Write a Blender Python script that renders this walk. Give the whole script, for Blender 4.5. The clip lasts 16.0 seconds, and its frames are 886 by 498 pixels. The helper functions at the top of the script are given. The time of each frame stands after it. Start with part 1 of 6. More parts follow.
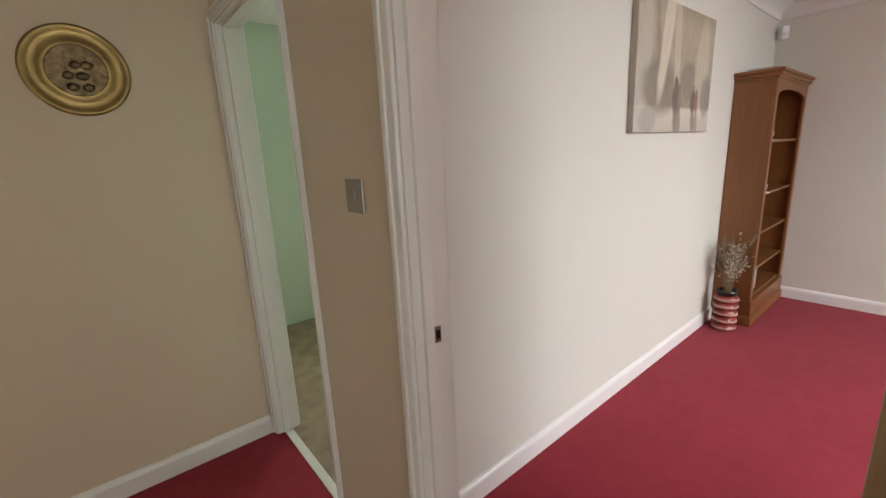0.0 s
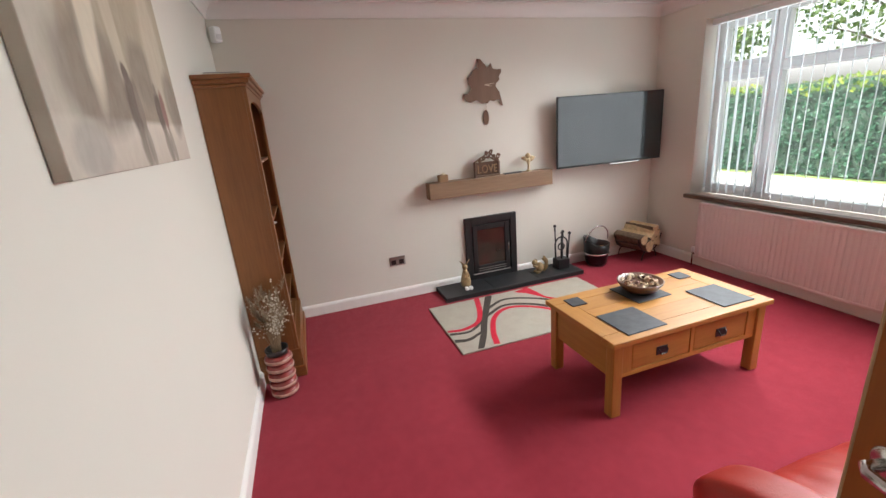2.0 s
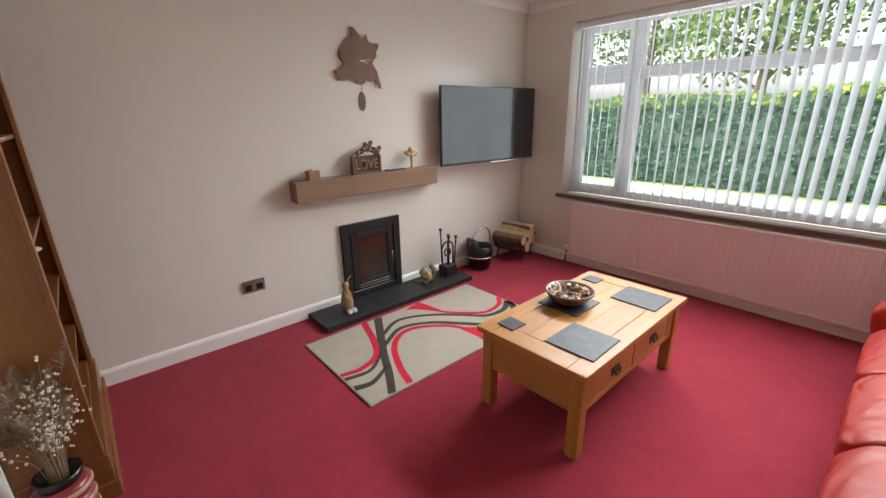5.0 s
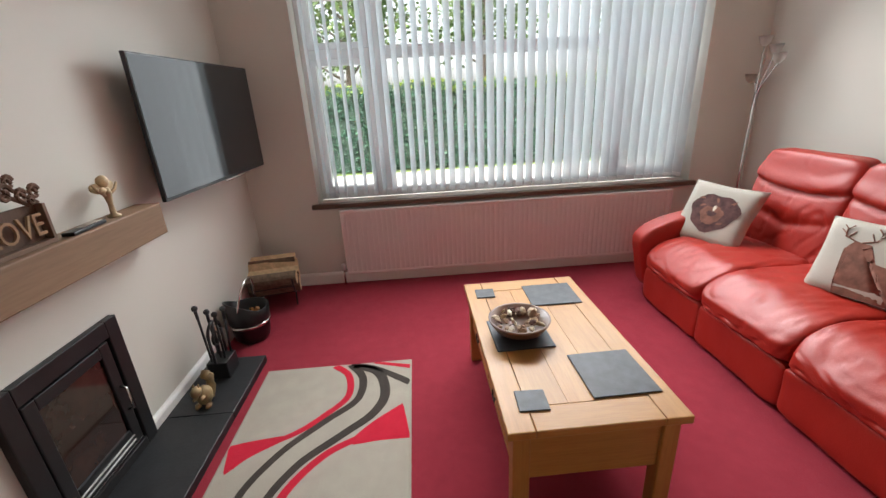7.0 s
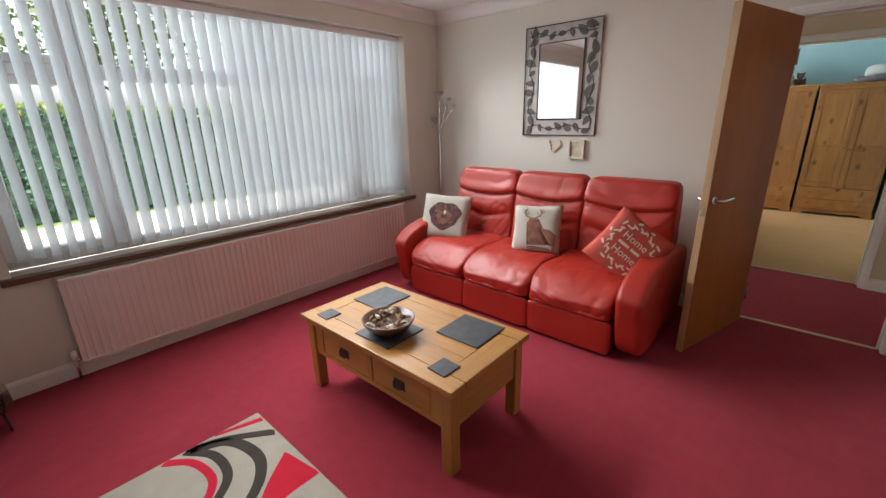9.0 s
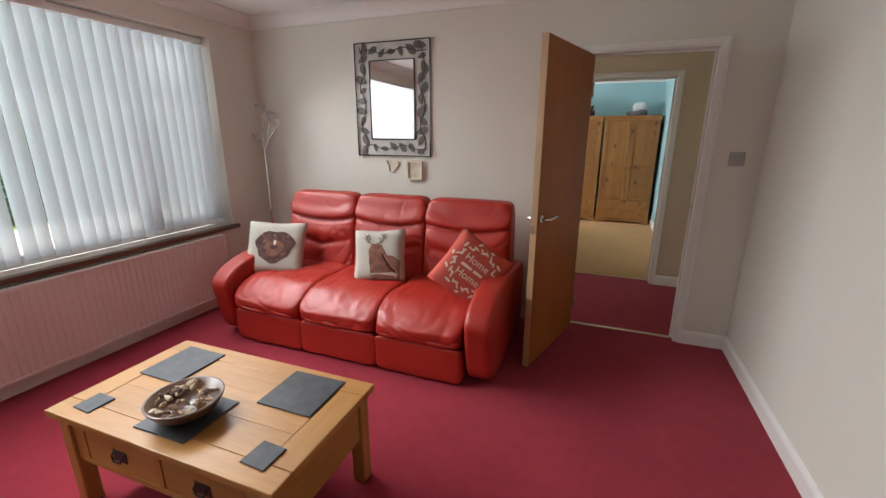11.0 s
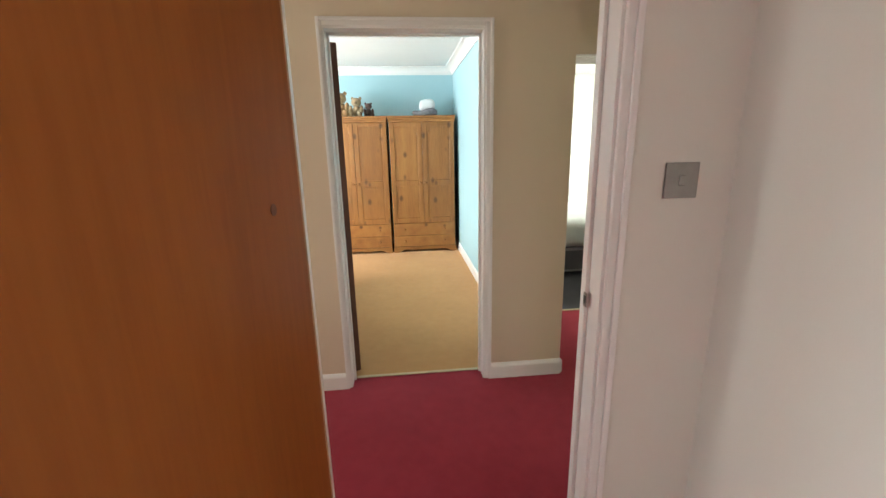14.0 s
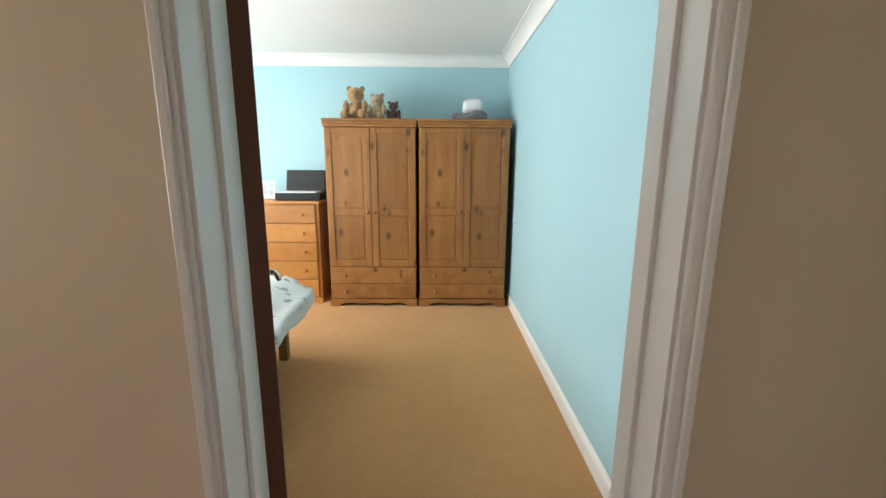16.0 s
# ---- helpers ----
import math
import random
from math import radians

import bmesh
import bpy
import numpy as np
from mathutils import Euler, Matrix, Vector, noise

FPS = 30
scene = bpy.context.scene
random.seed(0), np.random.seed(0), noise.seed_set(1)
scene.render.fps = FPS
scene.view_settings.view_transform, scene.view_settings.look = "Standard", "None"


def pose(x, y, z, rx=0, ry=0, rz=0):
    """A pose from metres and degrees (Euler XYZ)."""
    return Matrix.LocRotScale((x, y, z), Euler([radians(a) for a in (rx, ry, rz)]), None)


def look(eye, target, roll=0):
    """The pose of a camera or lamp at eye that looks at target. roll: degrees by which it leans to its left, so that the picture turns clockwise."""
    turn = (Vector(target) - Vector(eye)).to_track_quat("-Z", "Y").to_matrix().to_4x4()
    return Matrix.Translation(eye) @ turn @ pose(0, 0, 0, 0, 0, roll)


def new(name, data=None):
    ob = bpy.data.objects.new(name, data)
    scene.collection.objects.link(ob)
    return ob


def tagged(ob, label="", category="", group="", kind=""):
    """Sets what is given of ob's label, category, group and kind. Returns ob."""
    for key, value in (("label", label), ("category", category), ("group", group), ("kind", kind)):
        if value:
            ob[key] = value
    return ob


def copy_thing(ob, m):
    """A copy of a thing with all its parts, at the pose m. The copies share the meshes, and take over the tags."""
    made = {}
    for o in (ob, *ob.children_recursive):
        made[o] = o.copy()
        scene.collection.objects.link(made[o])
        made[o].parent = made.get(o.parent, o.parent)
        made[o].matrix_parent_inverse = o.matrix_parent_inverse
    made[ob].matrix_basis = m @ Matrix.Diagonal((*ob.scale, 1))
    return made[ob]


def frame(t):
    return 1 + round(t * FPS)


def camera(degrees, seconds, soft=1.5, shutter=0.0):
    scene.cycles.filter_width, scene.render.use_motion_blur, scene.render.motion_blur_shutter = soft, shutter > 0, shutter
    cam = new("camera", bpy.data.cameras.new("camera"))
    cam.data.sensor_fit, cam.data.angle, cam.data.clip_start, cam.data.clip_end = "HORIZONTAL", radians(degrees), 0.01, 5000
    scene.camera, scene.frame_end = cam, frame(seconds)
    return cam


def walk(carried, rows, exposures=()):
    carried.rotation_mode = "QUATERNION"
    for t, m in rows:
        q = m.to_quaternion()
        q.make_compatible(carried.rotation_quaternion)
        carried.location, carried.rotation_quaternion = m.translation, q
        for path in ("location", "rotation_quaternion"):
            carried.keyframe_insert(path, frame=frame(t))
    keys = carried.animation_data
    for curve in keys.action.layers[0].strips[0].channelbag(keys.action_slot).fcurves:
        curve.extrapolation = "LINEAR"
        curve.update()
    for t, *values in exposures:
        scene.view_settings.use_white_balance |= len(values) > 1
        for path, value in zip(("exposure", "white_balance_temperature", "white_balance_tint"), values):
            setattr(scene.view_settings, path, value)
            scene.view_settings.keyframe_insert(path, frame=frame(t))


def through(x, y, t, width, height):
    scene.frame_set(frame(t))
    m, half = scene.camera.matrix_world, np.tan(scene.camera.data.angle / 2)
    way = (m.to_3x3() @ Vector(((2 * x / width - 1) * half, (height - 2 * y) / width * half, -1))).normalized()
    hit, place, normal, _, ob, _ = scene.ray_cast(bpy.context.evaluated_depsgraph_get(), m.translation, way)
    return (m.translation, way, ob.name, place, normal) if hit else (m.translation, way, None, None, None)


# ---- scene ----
cam = camera(94.3, 16.0)
PATH = [
    (0, (0.144, 0.267, 1.422), (1.378, 1.774, 0.967), -2.8),
    (0.3, (0.331, 0.446, 1.413), (1.902, 1.594, 0.952), -3.6),
    (0.5, (0.41, 0.571, 1.404), (2.157, 1.431, 0.945), -3.6),
    (0.7, (0.58, 0.623, 1.44), (2.441, 1.19, 0.976), -5.9),
    (1, (0.761, 0.727, 1.467), (2.695, 0.881, 0.982), -6.7),
    (1.5, (1.031, 0.805, 1.478), (2.935, 0.53, 0.933), -6.2),
    (2, (1.202, 0.843, 1.526), (3.03, 0.272, 0.948), -4.8),
    (2.5, (1.298, 0.938, 1.514), (3.036, 0.126, 0.951), -3.2),
    (3, (1.271, 0.981, 1.533), (2.975, 0.094, 0.975), -2.9),
    (3.2, (1.29, 1.011, 1.529), (2.975, 0.093, 0.967), -2.5),
    (5.3, (2.175, 0.88, 1.436), (3.475, -0.507, 0.816), -1.0),
    (5.5, (2.341, 0.86, 1.428), (3.524, -0.63, 0.812), -1.1),
    (6, (2.695, 0.821, 1.418), (3.62, -0.852, 0.83), -1.1),
    (6.5, (3.069, 0.677, 1.433), (3.645, -1.154, 0.87), -2.4),
    (7, (3.44, 0.556, 1.429), (3.345, -1.318, 0.737), -3.1),
    (7.5, (3.729, 0.445, 1.439), (3.136, -1.344, 0.769), -1.9),
    (8, (3.938, 0.355, 1.451), (3.007, -1.272, 0.756), -1.8),
    (8.5, (4.128, 0.366, 1.467), (2.918, -1.078, 0.795), -1.5),
    (9, (4.235, 0.466, 1.465), (2.816, -0.805, 0.857), -1.3),
    (9.2, (4.264, 0.507, 1.48), (2.774, -0.696, 0.904), -1.2),
    (11.5, (3.719, 0.376, 1.443), (1.863, -0.136, 0.904), -0.0),
    (12, (3.402, 0.381, 1.418), (1.493, 0.114, 0.885), -0.7),
    (12.5, (2.966, 0.405, 1.412), (1.038, 0.453, 0.881), -0.8),
    (13, (2.549, 0.451, 1.398), (0.633, 0.618, 0.851), -1.1),
    (13.5, (2.105, 0.517, 1.398), (0.185, 0.676, 0.863), -1.1),
    (14, (1.730, 0.497, 1.423), (-0.200, 0.681, 0.931), -1.2),
    (14.5, (1.332, 0.567, 1.444), (-0.609, 0.686, 0.980), -0.4),
    (15, (0.946, 0.598, 1.452), (-0.998, 0.584, 0.980), 0.6),
    (15.5, (0.550, 0.544, 1.425), (-1.406, 0.560, 1.005), 0.1),
    (16.0, (0.135, 0.538, 1.368), (-1.826, 0.562, 0.973), 0.4),
]
walk(cam, [(t, look(eye, target, roll)) for t, eye, target, roll in PATH],
     exposures=[(0.0, 2.25), (0.8, 2.25), (3.0, 2.2), (5.5, 2.0), (8.0, 1.75), (9.2, 1.7), (11.5, 1.65), (13.0, 2.3), (14.3, 2.75), (15.3, 2.2), (16.0, 2.12)])


# ---------- world and light ----------
world = bpy.data.worlds.new("overcast sky")
scene.world = world
world.use_nodes = True
wn = world.node_tree
sky = wn.nodes.new("ShaderNodeTexSky")
sky.sky_type, sky.sun_disc = "NISHITA", False
sky.sun_elevation, sky.sun_rotation = radians(48), radians(40)
sky.air_density, sky.dust_density, sky.ozone_density = 1.0, 4.0, 1.0
hs = wn.nodes.new("ShaderNodeHueSaturation")
hs.inputs["Saturation"].default_value = 0.35
wn.links.new(sky.outputs["Color"], hs.inputs["Color"])
wn.links.new(hs.outputs["Color"], wn.nodes["Background"].inputs["Color"])
wn.nodes["Background"].inputs["Strength"].default_value = 0.15

sun = new("sun", bpy.data.lights.new("sun", "SUN"))
sun.data.energy, sun.data.angle, sun.data.color = 4.6, radians(12), (1.0, 0.96, 0.9)
sun.matrix_world = look((12, 14, 20), (2.5, 0, 0))


def window_light(name, m, w, h, watts, color=(1.0, 1.0, 1.0)):
    """An area lamp added to stand in for sky light at a window."""
    ob = new(name, bpy.data.lights.new(name, "AREA"))
    ob.data.shape, ob.data.size, ob.data.size_y = "RECTANGLE", w, h
    ob.data.energy, ob.data.color = watts, color
    ob.matrix_world = m
    return ob


window_light("sky_light_hall", look((0.03, -2.80, 1.45), (0.03, 0, 1.2)), 0.8, 1.2, 5.4)
window_light("sky_light_blue", look((-2.4, -2.80, 1.5), (-2.4, 0, 1.0)), 2.0, 1.2, 32)
window_light("sky_light_bedroom", look((-3.4, 4.50, 1.5), (-3.4, 2.0, 1.0)), 1.1, 1.2, 12)
window_light("sky_light_shower", look((-0.4, 4.36, 1.6), (-0.6, 2.5, 1.0)), 1.0, 1.0, 3.6)
window_light("sky_light_kitchen", look((2.6, 3.96, 1.5), (1.6, 1.5, 1.0)), 1.0, 1.0, 3.3)
# Added fill on the room side of the blind, to brighten the lounge.
window_light("fill_light_blind", look((2.73, -2.655, 1.46), (2.73, 0, 1.46)), 2.96, 1.46, 4.2, (0.92, 0.97, 1.0))
# Added strip, no real source: aimed down to lift floor and lower walls.
head = window_light("fill_light_head", look((2.73, -2.55, 2.03), (2.73, -1.2, 0.90)), 2.96, 0.30, 13, (0.95, 0.98, 1.0))
head.data.spread = radians(106)
window_light("sky_light_lounge", look((2.73, -2.83, 1.46), (2.73, 0, 1.40)), 2.96, 1.46, 5, (0.92, 0.97, 1.0))

# ---------- materials ----------
def noodle(name):
    m = bpy.data.materials.new(name)
    m.use_nodes = True
    nt = m.node_tree
    b = nt.nodes["Principled BSDF"]
    return m, nt, b


def rgba(c):
    return (c[0], c[1], c[2], 1.0)


def add_noise(nt, scale, detail=4.0, rough=0.55, stretch=None, coords="Object"):
    tc = nt.nodes.new("ShaderNodeTexCoord")
    n = nt.nodes.new("ShaderNodeTexNoise")
    n.inputs["Scale"].default_value = scale
    n.inputs["Detail"].default_value = detail
    n.inputs["Roughness"].default_value = rough
    if stretch:
        mp = nt.nodes.new("ShaderNodeMapping")
        mp.inputs["Scale"].default_value = stretch
        nt.links.new(tc.outputs[coords], mp.inputs["Vector"])
        nt.links.new(mp.outputs["Vector"], n.inputs["Vector"])
    else:
        nt.links.new(tc.outputs[coords], n.inputs["Vector"])
    return n


def mix_colors(nt, fac, a, b, mode="MIX"):
    mx = nt.nodes.new("ShaderNodeMix")
    mx.data_type, mx.blend_type = "RGBA", mode
    for sock, v in ((mx.inputs[0], fac), (mx.inputs[6], a), (mx.inputs[7], b)):
        if isinstance(v, bpy.types.NodeSocket):
            nt.links.new(v, sock)
        elif isinstance(v, tuple):
            sock.default_value = rgba(v)
        else:
            sock.default_value = v
    return mx.outputs[2]


def ramp(nt, fac, stops):
    r = nt.nodes.new("ShaderNodeValToRGB")
    el = r.color_ramp.elements
    while len(el) < len(stops):
        el.new(0.5)
    for e, (p, c) in zip(el, stops):
        e.position, e.color = p, rgba(c)
    nt.links.new(fac, r.inputs["Fac"])
    return r.outputs["Color"]


def bump(nt, b, height, strength=0.2, dist=0.002):
    bp = nt.nodes.new("ShaderNodeBump")
    bp.inputs["Strength"].default_value = strength
    bp.inputs["Distance"].default_value = dist
    nt.links.new(height, bp.inputs["Height"])
    nt.links.new(bp.outputs["Normal"], b.inputs["Normal"])


def plain(name, color, rough=0.6, metal=0.0, spread=0.12, scale=6.0, fine=180.0, relief=0.08, sheen=0.0):
    """A surface with soft patches and fine grain."""
    m, nt, b = noodle(name)
    n1, n2 = add_noise(nt, scale, 5), add_noise(nt, fine, 3)
    dark = tuple(max(0.0, c * (1 - spread)) for c in color)
    light = tuple(min(1.0, c * (1 + spread * 0.6)) for c in color)
    c = ramp(nt, n1.outputs["Fac"], [(0.3, dark), (0.7, light)])
    nt.links.new(c, b.inputs["Base Color"])
    b.inputs["Roughness"].default_value, b.inputs["Metallic"].default_value = rough, metal
    if sheen:
        b.inputs["Sheen Weight"].default_value = sheen
    bump(nt, b, n2.outputs["Fac"], relief, 0.002)
    return m


def wall_paint(name, color):
    """Emulsion on plaster: roller stipple, faint trowel waves."""
    m, nt, b = noodle(name)
    n1, n2, n3 = add_noise(nt, 1.1, 3), add_noise(nt, 260, 2), add_noise(nt, 7, 3)
    a = tuple(c * 0.96 for c in color)
    c = ramp(nt, n1.outputs["Fac"], [(0.3, a), (0.7, color)])
    nt.links.new(c, b.inputs["Base Color"])
    b.inputs["Roughness"].default_value = 0.62
    add = nt.nodes.new("ShaderNodeMath")
    add.operation = "MULTIPLY_ADD"
    add.inputs[1].default_value = 3.0
    nt.links.new(n3.outputs["Fac"], add.inputs[0])
    nt.links.new(n2.outputs["Fac"], add.inputs[2])
    bump(nt, b, add.outputs[0], 0.12, 0.0015)
    return m


def carpet(name, color, deep, worn):
    """Short cut pile: fine tufts, pile shading, broad trodden patches."""
    m, nt, b = noodle(name)
    n1, n2, n3 = add_noise(nt, 2.2, 6, 0.65), add_noise(nt, 420, 2), add_noise(nt, 14, 4)
    c = ramp(nt, n1.outputs["Fac"], [(0.28, deep), (0.5, color), (0.74, worn)])
    c2 = mix_colors(nt, 0.35, c, ramp(nt, n3.outputs["Fac"], [(0.35, deep), (0.65, worn)]))
    c3 = mix_colors(nt, 0.4, c2, ramp(nt, n2.outputs["Fac"], [(0.3, tuple(x * 0.6 for x in color)), (0.7, tuple(min(1, x * 1.25) for x in color))]))
    nt.links.new(c3, b.inputs["Base Color"])
    b.inputs["Roughness"].default_value = 0.95
    b.inputs["Specular IOR Level"].default_value = 0.15
    b.inputs["Sheen Weight"].default_value = 0.06
    bump(nt, b, n2.outputs["Fac"], 0.55, 0.004)
    return m


def wood(name, light, mid, dark, along="x", rough=0.4, knots=0.0, grain=9.0, coat=0.0):
    """Boards with long grain along one axis, pores, and knots if wanted."""
    m, nt, b = noodle(name)
    s = {"x": (0.07, 1, 1), "y": (1, 0.07, 1), "z": (1, 1, 0.07)}[along]
    n1 = add_noise(nt, grain, 6, 0.6, s)
    n2 = add_noise(nt, grain * 14, 3, 0.6, s)
    n3 = add_noise(nt, 1.7, 3)
    c = ramp(nt, n1.outputs["Fac"], [(0.3, dark), (0.48, mid), (0.68, light)])
    c = mix_colors(nt, 0.3, c, ramp(nt, n2.outputs["Fac"], [(0.35, dark), (0.6, light)]))
    c = mix_colors(nt, 0.25, c, ramp(nt, n3.outputs["Fac"], [(0.3, dark), (0.7, light)]))
    info = nt.nodes.new("ShaderNodeObjectInfo")
    hv = nt.nodes.new("ShaderNodeHueSaturation")
    mr = nt.nodes.new("ShaderNodeMapRange")
    mr.inputs["To Min"].default_value, mr.inputs["To Max"].default_value = 0.9, 1.08
    nt.links.new(info.outputs["Random"], mr.inputs["Value"])
    nt.links.new(mr.outputs["Result"], hv.inputs["Value"])
    nt.links.new(c, hv.inputs["Color"])
    c = hv.outputs["Color"]
    if knots:
        tc = nt.nodes.new("ShaderNodeTexCoord")
        mp = nt.nodes.new("ShaderNodeMapping")
        mp.inputs["Scale"].default_value = {"x": (0.6, 1, 1), "y": (1, 0.6, 1), "z": (1, 1, 0.6)}[along]
        v = nt.nodes.new("ShaderNodeTexVoronoi")
        v.inputs["Scale"].default_value = knots
        nt.links.new(tc.outputs["Object"], mp.inputs["Vector"])
        nt.links.new(mp.outputs["Vector"], v.inputs["Vector"])
        k = ramp(nt, v.outputs["Distance"], [(0.0, (1, 1, 1)), (0.10, (0.8, 0.8, 0.8)), (0.2, (0, 0, 0))])
        c = mix_colors(nt, k, c, tuple(x * 0.45 for x in dark))
    nt.links.new(c, b.inputs["Base Color"])
    b.inputs["Roughness"].default_value = rough
    b.inputs["Coat Weight"].default_value = coat
    b.inputs["Coat Roughness"].default_value = 0.25
    bump(nt, b, n2.outputs["Fac"], 0.12, 0.001)
    return m


def leather(name, color, deep):
    m, nt, b = noodle(name)
    n1 = add_noise(nt, 5, 4)
    tc = nt.nodes.new("ShaderNodeTexCoord")
    v = nt.nodes.new("ShaderNodeTexVoronoi")
    v.inputs["Scale"].default_value = 240
    nt.links.new(tc.outputs["Object"], v.inputs["Vector"])
    n2 = add_noise(nt, 11, 5, 0.6, (1.0, 1.0, 0.5))
    c = ramp(nt, n1.outputs["Fac"], [(0.3, deep), (0.66, color)])
    nt.links.new(c, b.inputs["Base Color"])
    r = nt.nodes.new("ShaderNodeMapRange")
    r.inputs["To Min"].default_value, r.inputs["To Max"].default_value = 0.36, 0.50
    nt.links.new(n1.outputs["Fac"], r.inputs["Value"])
    nt.links.new(r.outputs["Result"], b.inputs["Roughness"])
    add = nt.nodes.new("ShaderNodeMath")
    add.operation = "MULTIPLY_ADD"
    add.inputs[1].default_value = 7.0
    nt.links.new(n2.outputs["Fac"], add.inputs[0])
    nt.links.new(v.outputs["Distance"], add.inputs[2])
    bump(nt, b, add.outputs[0], 0.13, 0.003)
    return m


def glass(name, tint=(1, 1, 1), rough=0.0):
    m, nt, b = noodle(name)
    b.inputs["Base Color"].default_value = rgba(tint)
    b.inputs["Transmission Weight"].default_value = 1.0
    b.inputs["Roughness"].default_value = rough
    b.inputs["IOR"].default_value = 1.45
    return m


def fabric_thin(name, color, through, weave):
    """Thin cloth that lets daylight glow through it; weave: the share of open holes in the cloth."""
    m, nt, b = noodle(name)
    n2 = add_noise(nt, 500, 2, 0.5, (1, 1, 0.2))
    b.inputs["Base Color"].default_value = rgba(color)
    b.inputs["Roughness"].default_value = 0.85
    bump(nt, b, n2.outputs["Fac"], 0.2, 0.001)
    tr = nt.nodes.new("ShaderNodeBsdfTranslucent")
    tr.inputs["Color"].default_value = rgba(color)
    mx = nt.nodes.new("ShaderNodeMixShader")
    mx.inputs[0].default_value = through
    out = nt.nodes["Material Output"]
    nt.links.new(b.outputs["BSDF"], mx.inputs[1])
    nt.links.new(tr.outputs["BSDF"], mx.inputs[2])
    gap = nt.nodes.new("ShaderNodeBsdfTransparent")
    sheer = nt.nodes.new("ShaderNodeMixShader")
    sheer.inputs[0].default_value = weave
    nt.links.new(mx.outputs["Shader"], sheer.inputs[1])
    nt.links.new(gap.outputs["BSDF"], sheer.inputs[2])
    nt.links.new(sheer.outputs["Shader"], out.inputs["Surface"])
    return m


def leafy(name, light, dark, yellow=None):
    m, nt, b = noodle(name)
    g = nt.nodes.new("ShaderNodeNewGeometry")
    stops = [(0.0, dark), (0.6, light)]
    if yellow:
        stops.append((1.0, yellow))
    c = ramp(nt, g.outputs["Random Per Island"], stops)
    nt.links.new(c, b.inputs["Base Color"])
    b.inputs["Roughness"].default_value = 0.55
    tr = nt.nodes.new("ShaderNodeBsdfTranslucent")
    nt.links.new(c, tr.inputs["Color"])
    mx = nt.nodes.new("ShaderNodeMixShader")
    mx.inputs[0].default_value = 0.5
    nt.links.new(b.outputs["BSDF"], mx.inputs[1])
    nt.links.new(tr.outputs["BSDF"], mx.inputs[2])
    nt.links.new(mx.outputs["Shader"], nt.nodes["Material Output"].inputs["Surface"])
    return m


M_LIV = wall_paint("living wall paint", (0.70, 0.68, 0.61))
M_HALL = wall_paint("hall wall paint", (0.68, 0.58, 0.435))
M_BLUE = wall_paint("blue wall paint", (0.36, 0.57, 0.62))
M_MINT = wall_paint("mint wall paint", (0.60, 0.72, 0.60))
M_PALE = wall_paint("pale wall paint", (0.74, 0.78, 0.70))
M_WHITE_WALL = wall_paint("white wall paint", (0.78, 0.77, 0.75))
M_CEIL = wall_paint("ceiling paint", (0.80, 0.785, 0.76))
M_GLOSS = plain("white gloss paint", (0.80, 0.79, 0.76), 0.32, 0, 0.04, 3, 90, 0.04)
M_UPVC = plain("white plastic frame", (0.80, 0.81, 0.81), 0.3, 0, 0.03, 3, 200, 0.02)
M_RED = carpet("red carpet", (0.295, 0.026, 0.043), (0.225, 0.018, 0.033), (0.365, 0.037, 0.058))
M_TAN = carpet("tan carpet", (0.53, 0.285, 0.118), (0.46, 0.24, 0.096), (0.59, 0.33, 0.145))
M_GREY = carpet("grey carpet", (0.085, 0.09, 0.10), (0.06, 0.065, 0.075), (0.12, 0.125, 0.14))
M_MARBLE = plain("pale marble tile", (0.72, 0.70, 0.66), 0.22, 0, 0.14, 3.5, 60, 0.02)
M_VINYL = plain("brown vinyl floor", (0.30, 0.22, 0.14), 0.4, 0, 0.35, 9, 120, 0.05)
M_TILE = plain("white glazed tile", (0.80, 0.80, 0.80), 0.12, 0, 0.03, 4, 30, 0.02)
M_GROUT = plain("grey grout", (0.20, 0.20, 0.21), 0.9, 0, 0.15, 20, 300, 0.2)
M_BRICK = plain("outer wall brick", (0.33, 0.20, 0.15), 0.9, 0, 0.25, 12, 160, 0.3)
M_RADPINK = plain("radiator enamel", (0.78, 0.70, 0.68), 0.35, 0, 0.04, 2, 120, 0.03)
M_RADWHITE = plain("white radiator enamel", (0.80, 0.79, 0.76), 0.33, 0, 0.04, 2, 120, 0.03)
M_DOOR = wood("orange veneer", (0.31, 0.098, 0.018), (0.25, 0.073, 0.013), (0.185, 0.049, 0.008), "z", 0.4, 0, 3.0, 0.0)
M_DOOR.node_tree.nodes["Principled BSDF"].inputs["Specular IOR Level"].default_value = 0.22
M_DOOREDGE = wood("pale door lipping", (0.50, 0.33, 0.18), (0.42, 0.26, 0.13), (0.32, 0.19, 0.09), "z", 0.45, 0, 12)
M_DOORDARK = wood("dark door veneer", (0.13, 0.045, 0.016), (0.10, 0.033, 0.012), (0.07, 0.022, 0.008), "z", 0.6, 0, 3.0)
M_OAK = wood("golden oak", (0.47, 0.230, 0.054), (0.39, 0.178, 0.039), (0.29, 0.120, 0.025), "y", 0.46, 0, 11, 0.05)
M_OAKX = wood("golden oak crosswise", (0.47, 0.230, 0.054), (0.39, 0.178, 0.039), (0.29, 0.120, 0.025), "x", 0.46, 0, 11, 0.05)
M_OAKZ = wood("golden oak upright", (0.45, 0.218, 0.051), (0.37, 0.167, 0.036), (0.28, 0.116, 0.023), "z", 0.42, 0, 11, 0.12)
